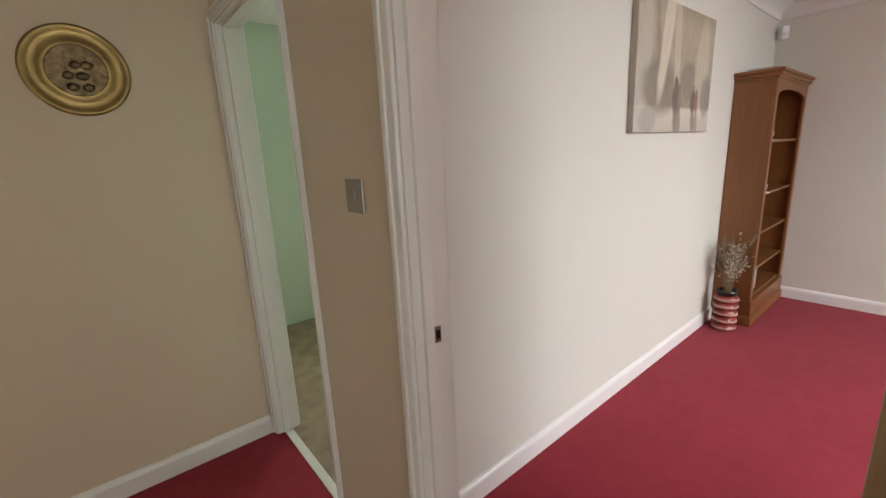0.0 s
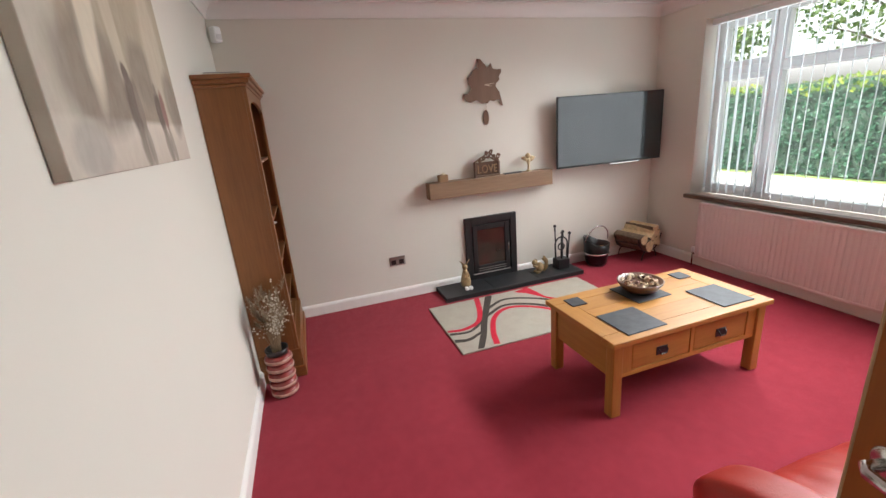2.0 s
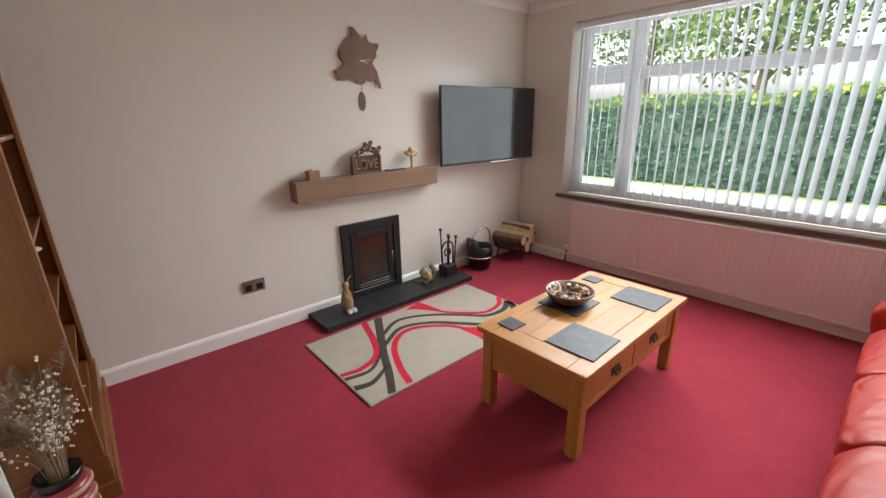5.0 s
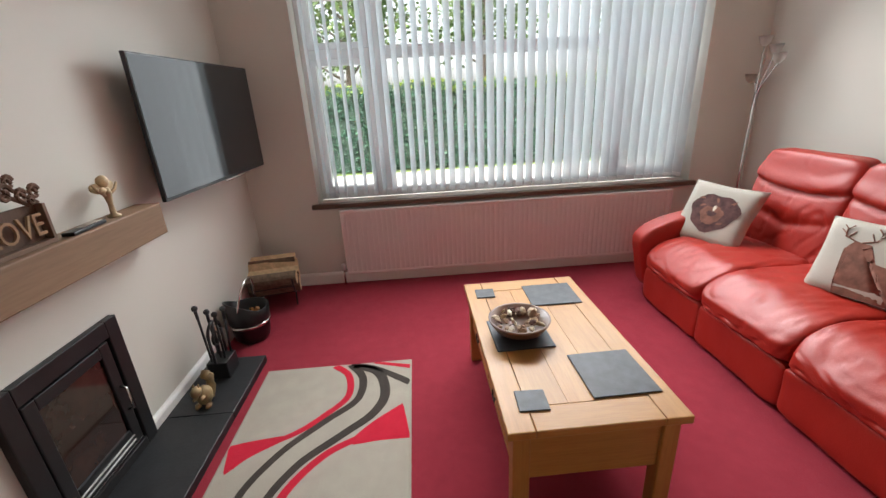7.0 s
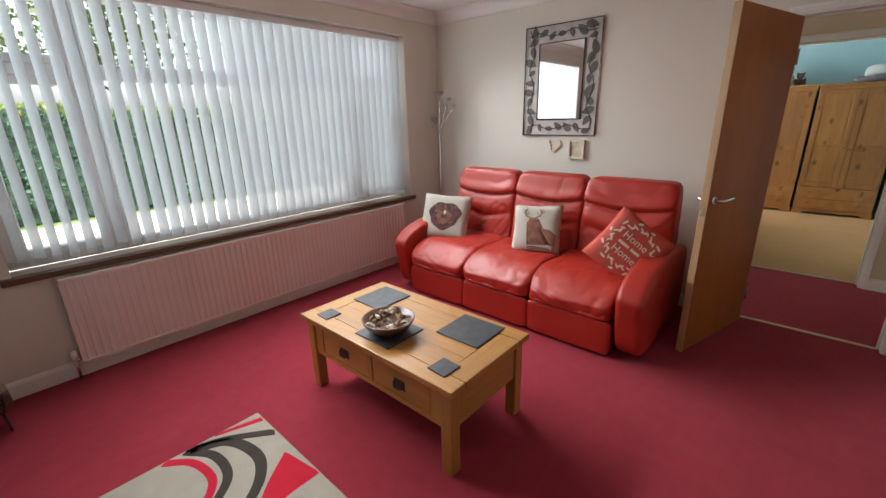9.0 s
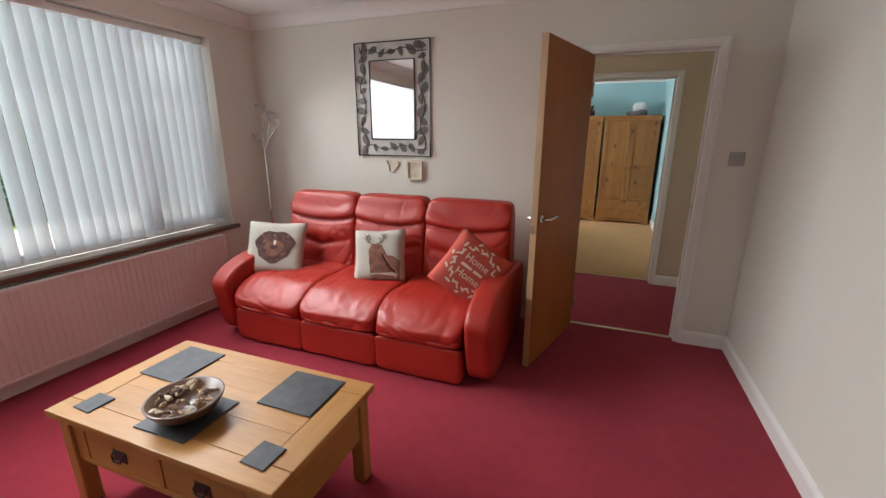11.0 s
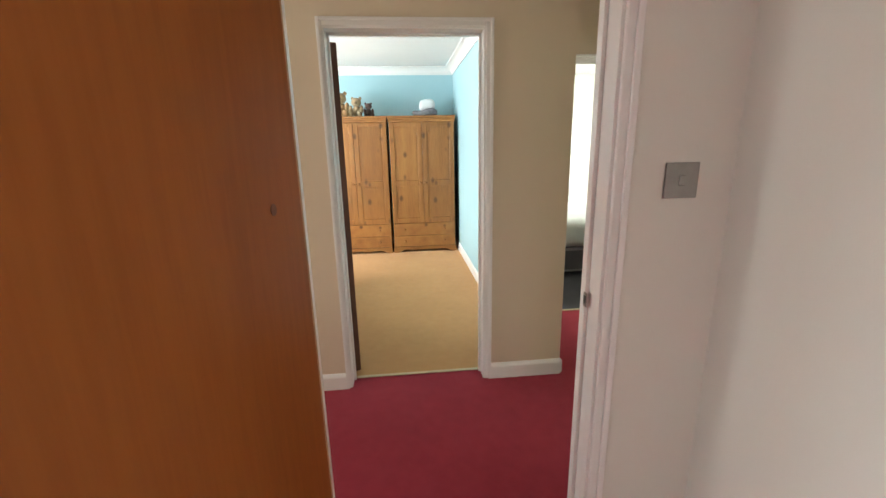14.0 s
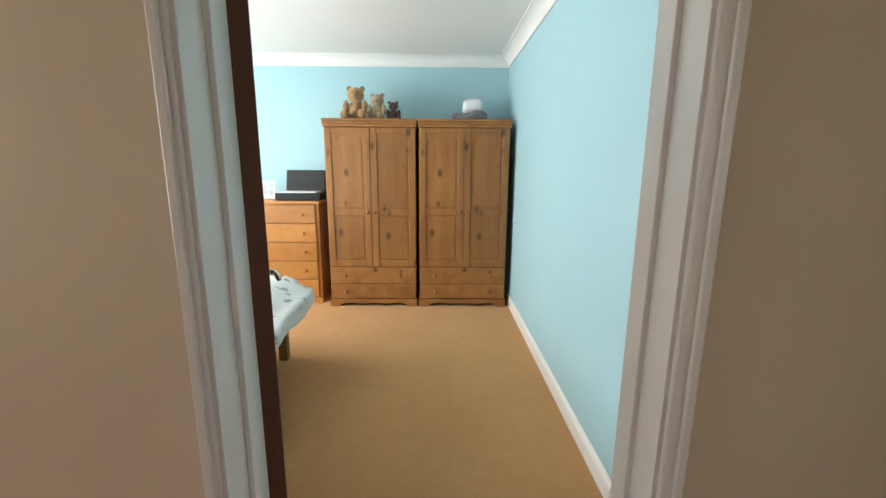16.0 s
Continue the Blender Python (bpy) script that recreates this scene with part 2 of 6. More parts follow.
M_PINE = wood("knotty antique pine", (0.40, 0.175, 0.045), (0.30, 0.115, 0.026), (0.17, 0.058, 0.012), "z", 0.48, 6.5, 8, 0.2)
M_PINEY = wood("knotty antique pine across", (0.40, 0.175, 0.045), (0.30, 0.115, 0.026), (0.17, 0.058, 0.012), "y", 0.48, 6.5, 8, 0.2)
M_PINEORANGE = wood("orange pine", (0.52, 0.23, 0.055), (0.44, 0.175, 0.038), (0.33, 0.12, 0.025), "y", 0.4, 0, 8, 0.2)
M_BOOKPINE = wood("waxed brown pine", (0.26, 0.105, 0.030), (0.20, 0.076, 0.020), (0.13, 0.046, 0.013), "z", 0.4, 1.6, 6, 0.15)
M_BOOKPINEX = wood("waxed brown pine across", (0.26, 0.105, 0.030), (0.20, 0.076, 0.020), (0.13, 0.046, 0.013), "x", 0.4, 0, 6, 0.15)
M_BEAM = wood("fumed oak beam", (0.31, 0.20, 0.12), (0.25, 0.155, 0.09), (0.18, 0.105, 0.06), "y", 0.6, 0, 7)
M_SILLWOOD = wood("dark sill wood", (0.14, 0.075, 0.045), (0.10, 0.052, 0.032), (0.06, 0.03, 0.02), "x", 0.35, 0, 10)
M_SILLTILE = plain("sill top", (0.62, 0.53, 0.46), 0.35, 0, 0.2, 30, 90, 0.1)
M_PLY = wood("laser cut plywood", (0.36, 0.22, 0.115), (0.29, 0.17, 0.085), (0.21, 0.12, 0.06), "z", 0.6, 0, 14)
M_DARKPLY = wood("stained plywood", (0.16, 0.085, 0.045), (0.12, 0.062, 0.033), (0.08, 0.04, 0.022), "z", 0.6, 0, 14)
M_CLOCKWOOD = wood("walnut stained plywood", (0.21, 0.125, 0.08), (0.17, 0.098, 0.062), (0.12, 0.066, 0.04), "z", 0.6, 0, 14)
M_BLACK = plain("black cast iron", (0.010, 0.010, 0.011), 0.45, 0.0, 0.3, 9, 140, 0.15)
M_BLACKGLOSS = plain("black plastic", (0.008, 0.008, 0.009), 0.3, 0, 0.2, 4, 90, 0.02)
M_SLATE = plain("slate", (0.016, 0.017, 0.019), 0.5, 0, 0.35, 14, 90, 0.35)
M_MAT = plain("slate place mat", (0.05, 0.053, 0.060), 0.48, 0, 0.3, 20, 110, 0.22)
M_MAT.node_tree.nodes["Principled BSDF"].inputs["Specular IOR Level"].default_value = 0.35
M_CHROME = plain("satin chrome", (0.62, 0.61, 0.59), 0.22, 1.0, 0.06, 30, 300, 0.03)
M_BRASS = plain("aged brass", (0.34, 0.25, 0.10), 0.42, 1.0, 0.3, 14, 90, 0.12)
M_STEEL = plain("brushed steel", (0.36, 0.35, 0.33), 0.38, 1.0, 0.1, 20, 300, 0.05)
M_PEWTER = plain("pewter metal", (0.12, 0.105, 0.095), 0.5, 0.4, 0.35, 22, 120, 0.2)
M_LEATHER = leather("red leather", (0.38, 0.022, 0.012), (0.34, 0.018, 0.010))
M_GLASS = glass("window glass")
M_MIRROR = plain("mirror silver", (0.88, 0.88, 0.88), 0.02, 1.0, 0.0, 1, 1, 0.0)
M_BLIND = fabric_thin("blind cloth", (0.80, 0.84, 0.86), 0.5, 0.28)


# ---------- building helpers ----------
def mesh_from(name, bm, mats, smooth=False):
    me = bpy.data.meshes.new(name)
    bm.to_mesh(me)
    bm.free()
    for m in mats if isinstance(mats, (list, tuple)) else (mats,):
        me.materials.append(m)
    if smooth:
        for p in me.polygons:
            p.use_smooth = True
    return me


def thing(name, m, label, category, group="", kind=""):
    """An Empty at a thing's base; its parts are meshes under it."""
    ob = new(name)
    ob.empty_display_size = 0.1
    ob.matrix_world = m
    return tagged(ob, label, category, group, kind)


def part(name, bm, mats, parent, label="", smooth=False, m=None):
    """Links a bmesh as one mesh object under a thing or a part."""
    ob = new(name, mesh_from(name, bm, mats, smooth))
    ob.parent = parent
    if m is not None:
        ob.matrix_local = m
    return tagged(ob, label)


def single(name, bm, mats, label, category, m=None, smooth=False, group="", kind=""):
    ob = new(name, mesh_from(name, bm, mats, smooth))
    if m is not None:
        ob.matrix_world = m
    return tagged(ob, label, category, group, kind)


def box(bm, x0, x1, y0, y1, z0, z1, r=0.0, seg=2, m=None):
    """A box, with rounded edges of radius r."""
    mm = Matrix.LocRotScale(((x0 + x1) / 2, (y0 + y1) / 2, (z0 + z1) / 2), None, (abs(x1 - x0), abs(y1 - y0), abs(z1 - z0)))
    g = bmesh.ops.create_cube(bm, size=1.0, matrix=mm)
    vs = g["verts"]
    if r > 0:
        es = list({e for v in vs for e in v.link_edges})
        out = bmesh.ops.bevel(bm, geom=es, offset=r, segments=seg, profile=0.5, affect="EDGES")
        vs = list({v for f in out["faces"] for v in f.verts} | {v for v in vs if v.is_valid})
    if m is not None:
        bmesh.ops.transform(bm, matrix=m, verts=vs)
    return vs


def boxes(*rows, r=0.0, seg=2):
    bm = bmesh.new()
    for row in rows:
        box(bm, *row, r=r, seg=seg)
    return bm


def lathe(bm, profile, seg=24, m=None, close=False):
    """Turns (radius, height) pairs round z."""
    rings = []
    for rad, z in profile:
        rings.append([bm.verts.new((rad * math.cos(2 * math.pi * k / seg), rad * math.sin(2 * math.pi * k / seg), z)) for k in range(seg)])
    for a, b in zip(rings, rings[1:]):
        for k in range(seg):
            bm.faces.new((a[k], a[(k + 1) % seg], b[(k + 1) % seg], b[k]))
    bm.faces.new(list(reversed(rings[0])))
    bm.faces.new(rings[-1])
    vs = [v for ring in rings for v in ring]
    if m is not None:
        bmesh.ops.transform(bm, matrix=m, verts=vs)
    return vs


def tube(bm, pts, rad, seg=8, taper=1.0):
    """A round bar along points."""
    pts = [Vector(p) for p in pts]
    rings, ref = [], Vector((0.31, 0.17, 0.93)).normalized()
    for i, p in enumerate(pts):
        d = (pts[min(i + 1, len(pts) - 1)] - pts[max(i - 1, 0)]).normalized()
        a = d.cross(ref)
        a = (a if a.length > 0.05 else d.cross(Vector((1, 0, 0)))).normalized()
        b = d.cross(a).normalized()
        rr = rad * (1 + (taper - 1) * i / max(1, len(pts) - 1))
        rings.append([bm.verts.new(p + rr * (math.cos(2 * math.pi * k / seg) * a + math.sin(2 * math.pi * k / seg) * b)) for k in range(seg)])
    for a, b in zip(rings, rings[1:]):
        for k in range(seg):
            bm.faces.new((a[k], a[(k + 1) % seg], b[(k + 1) % seg], b[k]))
    bm.faces.new(list(reversed(rings[0])))
    bm.faces.new(rings[-1])


def arc(c, u, v, rad, a0, a1, n=12):
    c, u, v = Vector(c), Vector(u), Vector(v)
    return [c + rad * (math.cos(a0 + (a1 - a0) * k / n) * u + math.sin(a0 + (a1 - a0) * k / n) * v) for k in range(n + 1)]


def prism(bm, outline, depth, m=None):
    """A flat outline in x, y pulled up along z by depth."""
    lo = [bm.verts.new((x, y, 0)) for x, y in outline]
    hi = [bm.verts.new((x, y, depth)) for x, y in outline]
    n = len(lo)
    for k in range(n):
        bm.faces.new((lo[k], lo[(k + 1) % n], hi[(k + 1) % n], hi[k]))
    bm.faces.new(list(reversed(lo)))
    bm.faces.new(hi)
    if m is not None:
        bmesh.ops.transform(bm, matrix=m, verts=lo + hi)
    return lo + hi


def swept(bm, profile, p, q):
    """A moulding: a profile of (out, up) pairs carried from p to q; out is to the left of the way."""
    p, q = Vector(p), Vector(q)
    d = (q - p).normalized()
    out, up = Vector((0, 0, 1)).cross(d), Vector((0, 0, 1))
    a = [bm.verts.new(p + o * out + u * up) for o, u in profile]
    b = [bm.verts.new(q + o * out + u * up) for o, u in profile]
    n = len(a)
    for k in range(n):
        bm.faces.new((a[k], a[(k + 1) % n], b[(k + 1) % n], b[k]))
    bm.faces.new(list(reversed(a)))
    bm.faces.new(b)


def ball(bm, c, r, scale=(1, 1, 1), sub=2, m=None):
    mm = Matrix.LocRotScale(c, None, (r * scale[0], r * scale[1], r * scale[2]))
    if m is not None:
        mm = m @ mm
    return bmesh.ops.create_icosphere(bm, subdivisions=sub, radius=1.0, matrix=mm)["verts"]


def wall(name, axis, a, b, u0, u1, z0, z1, mats, holes=(), label="painted plaster wall"):
    """A wall between the planes axis = a and axis = b, from u0 to u1, with openings (u0, u1, z0, z1).
    mats: paint on the a side, on the b side, and in the reveals."""
    us = sorted({u0, u1, *(h[0] for h in holes), *(h[1] for h in holes)})
    zs = sorted({z0, z1, *(h[2] for h in holes), *(h[3] for h in holes)})
    us, zs = [u for u in us if u0 <= u <= u1], [z for z in zs if z0 <= z <= z1]

    def solid(i, k):
        if not (0 <= i < len(us) - 1 and 0 <= k < len(zs) - 1):
            return False
        cu, cz = (us[i] + us[i + 1]) / 2, (zs[k] + zs[k + 1]) / 2
        return not any(h[0] < cu < h[1] and h[2] < cz < h[3] for h in holes)

    bm = bmesh.new()
    seen = {}

    def vert(w, u, z):
        key = (w, u, z)
        if key not in seen:
            seen[key] = bm.verts.new((w, u, z) if axis == "x" else (u, w, z))
        return seen[key]

    def quad(mat, *ps):
        bm.faces.new([vert(*p) for p in ps]).material_index = mat

    for i in range(len(us) - 1):
        for k in range(len(zs) - 1):
            if not solid(i, k):
                continue
            p, q, r, s = us[i], us[i + 1], zs[k], zs[k + 1]
            quad(0, (a, p, r), (a, q, r), (a, q, s), (a, p, s))
            quad(1, (b, p, r), (b, p, s), (b, q, s), (b, q, r))
            for di, dk, e in ((-1, 0, ((p, r), (p, s))), (1, 0, ((q, r), (q, s))), (0, -1, ((p, r), (q, r))), (0, 1, ((p, s), (q, s)))):
                if not solid(i + di, k + dk):
                    quad(2, (a, *e[0]), (b, *e[0]), (b, *e[1]), (a, *e[1]))
    bmesh.ops.recalc_face_normals(bm, faces=bm.faces)
    return single(name, bm, mats, label, "wall", kind="structure")


H = 2.46                       # ceiling height
XW, XE, YS, YN = 0.757, 4.755, -2.68, 1.33    # living room
XH0, XH1 = -0.54, 0.65        # hall
YHN = 2.40                     # hall's north wall
YB = 1.258                     # blue room's north wall

# ---------- walls ----------
wall("wall_east", "x", XE, XE + 0.25, YS - 0.25, YN + 0.10, -0.1, H, (M_LIV, M_BRICK, M_LIV), label="warm white plaster chimney wall")
wall("wall_south", "y", YS, YS - 0.25, XW, XE, -0.1, H, (M_LIV, M_BRICK, M_LIV), [(1.22, 4.24, 0.66, 2.22)], "warm white plaster wall with a wide window")
wall("wall_north", "y", YN, YN + 0.10, XW, XE, -0.1, H, (M_LIV, M_MINT, M_LIV), label="long warm white plaster wall")
wall("wall_west", "x", XW, XH1, YS, 4.2, -0.1, H, (M_LIV, M_HALL, M_HALL), [(0.228, 1.012, -0.2, 2.012), (1.588, 2.352, -0.2, 2.012)], "plaster wall with two doorways")
wall("wall_hall_west", "x", XH0, -0.70, YS, 1.44, -0.1, H, (M_HALL, M_BLUE, M_HALL), [(0.133, 0.96, -0.2, 2.002)], "cream hall wall with a doorway")
wall("wall_hall_south", "y", YS, YS - 0.25, -0.70, XW, -0.1, H, (M_HALL, M_BRICK, M_HALL), [(-0.40, 0.46, 0.85, 2.05)])
wall("wall_hall_north", "y", YHN, YHN + 0.10, -1.55, XH1, -0.1, H, (M_HALL, M_WHITE_WALL, M_HALL), [(-1.412, -0.738, -0.2, 2.012)], "cream hall wall with a doorway")
wall("wall_passage", "x", -1.45, -1.55, 1.44, YHN, -0.1, H, (M_HALL, M_PALE, M_HALL), [(1.498, 2.227, -0.2, 2.012)], "cream passage wall with a doorway")
wall("wall_blue_north", "y", YB, 1.44, -5.2, -0.70, -0.1, H, (M_BLUE, M_HALL, M_HALL), label="blue painted plaster wall")
wall("wall_blue_west", "x", -4.35, -4.5, YS, YB, -0.1, H, (M_BLUE, M_BRICK, M_BLUE), label="blue painted plaster wall")
wall("wall_blue_south", "y", YS, YS - 0.25, -4.5, -0.70, -0.1, H, (M_BLUE, M_BRICK, M_BLUE), [(-3.4, -1.4, 0.85, 2.1)], "blue painted wall with a window")
wall("wall_bedroom_west", "x", -5.0, -5.2, 1.44, 4.6, -0.1, H, (M_PALE, M_BRICK, M_PALE))
wall("wall_bedroom_north", "y", 4.45, 4.6, -5.0, -1.6, -0.1, H, (M_PALE, M_BRICK, M_PALE), [(-4.0, -2.8, 0.85, 2.1)])
wall("wall_shower_west", "x", -1.492, -1.60, 2.50, 4.6, -0.1, H, (M_GROUT, M_PALE, M_PALE), label="grey grouted wall behind white tiles")
wall("wall_shower_north", "y", 4.2, 4.5, -1.492, XW, -0.1, H, (M_WHITE_WALL, M_BRICK, M_WHITE_WALL), [(-0.95, 0.15, 1.1, 2.15)])
wall("wall_kitchen_north", "y", 3.8, 4.1, XW, 3.6, -0.1, H, (M_MINT, M_BRICK, M_MINT), [(2.0, 3.2, 0.95, 2.05)])
wall("wall_kitchen_east", "x", 3.5, 3.6, YN + 0.10, 3.8, -0.1, H, (M_MINT, M_BRICK, M_MINT))

# ---------- floors and ceiling ----------
bm = boxes((XW - 0.057, XE, YS, YN, -0.1, 0.0), (-0.647, XW - 0.057, YS, YHN + 0.05, -0.1, 0.0), (-1.50, -0.647, 1.44, YHN + 0.05, -0.1, 0.0))
single("floor", bm, M_RED, "deep red cut-pile carpet through lounge and hall", "carpet", kind="structure")
single("floor_blue_room", boxes((-4.35, -0.647, YS, YB, -0.1, 0.0)), M_TAN, "tan cut-pile bedroom carpet", "carpet", kind="structure")
single("floor_bedroom", boxes((-5.0, -1.50, 1.44, 4.45, -0.1, 0.0)), M_GREY, "dark grey bedroom carpet", "carpet", kind="structure")
single("floor_shower", boxes((-1.492, XH1, YHN + 0.05, 4.2, -0.1, 0.0)), M_MARBLE, "pale marbled shower room floor", "floor", kind="structure")
single("floor_kitchen", boxes((XW - 0.057, 3.5, YN + 0.1, 3.8, -0.1, -0.002)), M_VINYL, "brown mottled vinyl floor", "floor", kind="structure")
single("ceiling", boxes((-5.2, XE + 0.25, YS - 0.25, 4.6, H, H + 0.12)), M_CEIL, "flat white painted ceiling", "ceiling", kind="structure")


# ---------- coving, skirting, architraves ----------
def cove_profile(r=0.10, n=7):
    pts = [(0.0, 0.0), (0.0, -r), (0.012, -r)]
    c = (r, -r)
    for k in range(n + 1):
        a = math.pi - (math.pi / 2) * k / n
        pts.append((0.012 + (c[0] - 0.012) + (r - 0.012) * math.cos(a), c[1] + (r - 0.012) * math.sin(a)))
    pts += [(r, 0.0)]
    return pts


SKIRT = [(0.0, 0.0), (0.018, 0.0), (0.018, 0.078), (0.014, 0.088), (0.008, 0.096), (0.0, 0.10)]


def moulding(name, profile, z, p, q, mat, label, cat):
    bm = bmesh.new()
    swept(bm, profile, (p[0], p[1], z), (q[0], q[1], z))
    bmesh.ops.recalc_face_normals(bm, faces=bm.faces)
    return single(name, bm, mat, label, cat, kind="structure")


def coving(p, q):
    moulding("coving", cove_profile(), H - 0.001, p, q, M_CEIL, "white plaster coving round the ceiling", "coving")


def skirting(p, q):
    moulding("baseboard", SKIRT, 0.0, p, q, M_GLOSS, "white gloss painted skirting board", "skirting")


coving((XE, YS), (XE, YN))
coving((XE, YN), (XW, YN))
coving((XW, YN), (XW, YS))
coving((XW, YS), (XE, YS))
coving((-0.70, YB), (-4.35, YB))
coving((-4.35, YB), (-4.35, YS))
coving((-4.35, YS), (-0.70, YS))
coving((-0.70, YS), (-0.70, YB))

skirting((XE, YS), (XE, YN))
skirting((XE, YN), (XW, YN))
skirting((XW, YN), (XW, 1.048))
skirting((XW, 0.192), (XW, YS))
skirting((XW, YS), (XE, YS))
skirting((XH0, 0.110), (XH0, YS))
skirting((XH0, 1.44), (XH0, 0.996))
skirting((XH1, 1.048), (XH1, 1.552))
skirting((XH1, YS), (XH1, 0.192))
skirting((XH1, YHN), (-0.702, YHN))
skirting((-1.45, 1.44), (XH0, 1.44))
skirting((-0.70, YB), (-4.35, YB))
skirting((-4.35, YB), (-4.35, YS))
skirting((-0.70, 0.996), (-0.70, YB))


def doorway(name, axis, a, b, u0, u1, top, label, sides="ab", stop=None, left=0.037, right=0.037):
    """Lining, stops and architraves of a doorway through a wall between planes a and b."""
    root = thing(name, pose(0, 0, 0), label, "door frame", kind="structure")
    lo, hi = min(a, b), max(a, b)

    def put(part_name, w0, w1, p0, p1, z0, z1, r=0.004):
        bm = bmesh.new()
        if axis == "x":
            box(bm, w0, w1, p0, p1, z0, z1, r)
        else:
            box(bm, p0, p1, w0, w1, z0, z1, r)
        part(part_name, bm, M_GLOSS, root)

    t = 0.012
    put("lining", lo - 0.002, hi + 0.002, u0, u0 + t, 0.0, top, 0.001)
    put("lining", lo - 0.002, hi + 0.002, u1 - t, u1, 0.0, top, 0.001)
    put("lining", lo - 0.002, hi + 0.002, u0 + t, u1 - t, top - t, top, 0.001)
    s = (lo + hi) / 2 if stop is None else stop
    put("door_stop", s - 0.014, s + 0.014, u0 + t, u0 + t + 0.012, 0.0, top - t, 0.002)
    put("door_stop", s - 0.014, s + 0.014, u1 - t - 0.012, u1 - t, 0.0, top - t, 0.002)
    put("door_stop", s - 0.014, s + 0.014, u0 + t + 0.012, u1 - t - 0.012, top - t - 0.012, top - t, 0.002)
    for side in sides:
        w = a if side == "a" else b
        out = 1 if w == hi else -1
        for z0, z1, p0, p1 in ((0.0, top + 0.037, u0 - left, u0 + 0.004), (0.0, top + 0.037, u1 - 0.004, u1 + right), (top - 0.004, top + 0.037, u0 + 0.004, u1 - 0.004)):
            if p1 - p0 < 0.01:
                continue
            put("architrave", min(w, w + out * 0.012), max(w, w + out * 0.012), p0, p1, z0, z1, 0.005)
        # the raised outer bead of the moulding
        for z0, z1, p0, p1 in ((0.0, top + 0.037, u0 - left, u0 - left + 0.018), (0.0, top + 0.037, u1 + right - 0.018, u1 + right), (top + 0.019, top + 0.037, u0 - left + 0.018, u1 + right - 0.018)):
            put("bead", min(w + out * 0.012, w + out * 0.02), max(w + out * 0.012, w + out * 0.02), p0, p1, z0, z1, 0.003)
    return root


doorway("door_frame_1", "x", XH1, XW, 0.228, 1.012, 2.012, "white gloss frame of the lounge doorway", stop=0.685)
doorway("door_frame_2", "x", -0.70, XH0, 0.133, 0.96, 2.002, "white gloss frame of the blue room doorway", stop=-0.63, left=0.022)
doorway("door_frame_3", "x", -1.55, -1.45, 1.498, 2.227, 2.012, "white gloss frame of the grey bedroom doorway", left=0.027, stop=-1.48)
doorway("door_frame_4", "y", YHN, YHN + 0.10, -1.412, -0.738, 2.012, "white gloss frame of the shower room doorway", stop=2.43)
doorway("door_frame_5", "x", XH1, XW, 1.588, 2.352, 2.012, "white gloss frame of the kitchen doorway", stop=0.69)


def threshold(x0, x1, y0, y1, mat, label):
    bm = boxes((x0, x1, y0, y1, 0.0, 0.006), r=0.0025, seg=1)
    single("threshold", bm, mat, label, "threshold strip", kind="structure")


M_STRIP = plain("gold threshold strip", (0.60, 0.50, 0.32), 0.35, 0.8, 0.1, 20, 200, 0.05)
threshold(0.685, 0.715, 0.252, 0.988, M_STRIP, "pale gold carpet bar across the doorway")
threshold(-0.66, -0.635, 0.158, 0.936, M_STRIP, "pale gold carpet bar across the doorway")
threshold(-1.512, -1.488, 1.522, 2.203, M_STRIP, "pale gold carpet bar across the doorway")
threshold(-1.388, -0.762, 2.44, 2.46, M_STRIP, "pale gold carpet bar across the doorway")
threshold(0.68, 0.72, 1.612, 2.328, M_GLOSS, "white carpet bar across the doorway")


# ---------- shapes for soft and turned things ----------
def superbox(bm, c, half, p=5.0, n=8, wob=0.0, shape=None):
    """A soft padded block: a box with well rounded edges and a faint unevenness. shape: bends its points."""
    bmesh.ops.create_cube(bm, size=2.0)
    bmesh.ops.subdivide_edges(bm, edges=bm.edges[:], cuts=n, use_grid_fill=True)
    vs = bm.verts[:]
    for v in vs:
        a = v.co
        q = (abs(a.x) ** p + abs(a.y) ** p + abs(a.z) ** p) ** (1 / p)
        d = a / max(q, 1e-6)
        w = Vector((c[0] + d.x * half[0], c[1] + d.y * half[1], c[2] + d.z * half[2]))
        if wob:
            w += wob * noise.noise_vector(w * 7.0)
        if shape:
            w = shape(w)
        v.co = w
    return vs


def text_bm(words, size, extrude=0.0015):
    cu = bpy.data.curves.new("lettering", "FONT")
    cu.body, cu.size, cu.extrude, cu.align_x, cu.align_y = words, size, extrude, "CENTER", "CENTER"
    cu.resolution_u = 3
    tmp = new("lettering", cu)
    me = bpy.data.meshes.new_from_object(tmp.evaluated_get(bpy.context.evaluated_depsgraph_get()))
    bpy.data.objects.remove(tmp)
    bm = bmesh.new()
    bm.from_mesh(me)
    bpy.data.meshes.remove(me)
    return bm


def spline(pts, n=8):
    """A smooth line through points (Catmull-Rom)."""
    ps = [Vector(p) for p in pts]
    ps = [2 * ps[0] - ps[1], *ps, 2 * ps[-1] - ps[-2]]
    out = []
    for i in range(1, len(ps) - 2):
        a, b, c, d = ps[i - 1:i + 3]
        for k in range(n):
            t = k / n
            out.append(0.5 * (2 * b + (c - a) * t + (2 * a - 5 * b + 4 * c - d) * t * t + (3 * b - a - 3 * c + d) * t ** 3))
    return out + [ps[-2]]


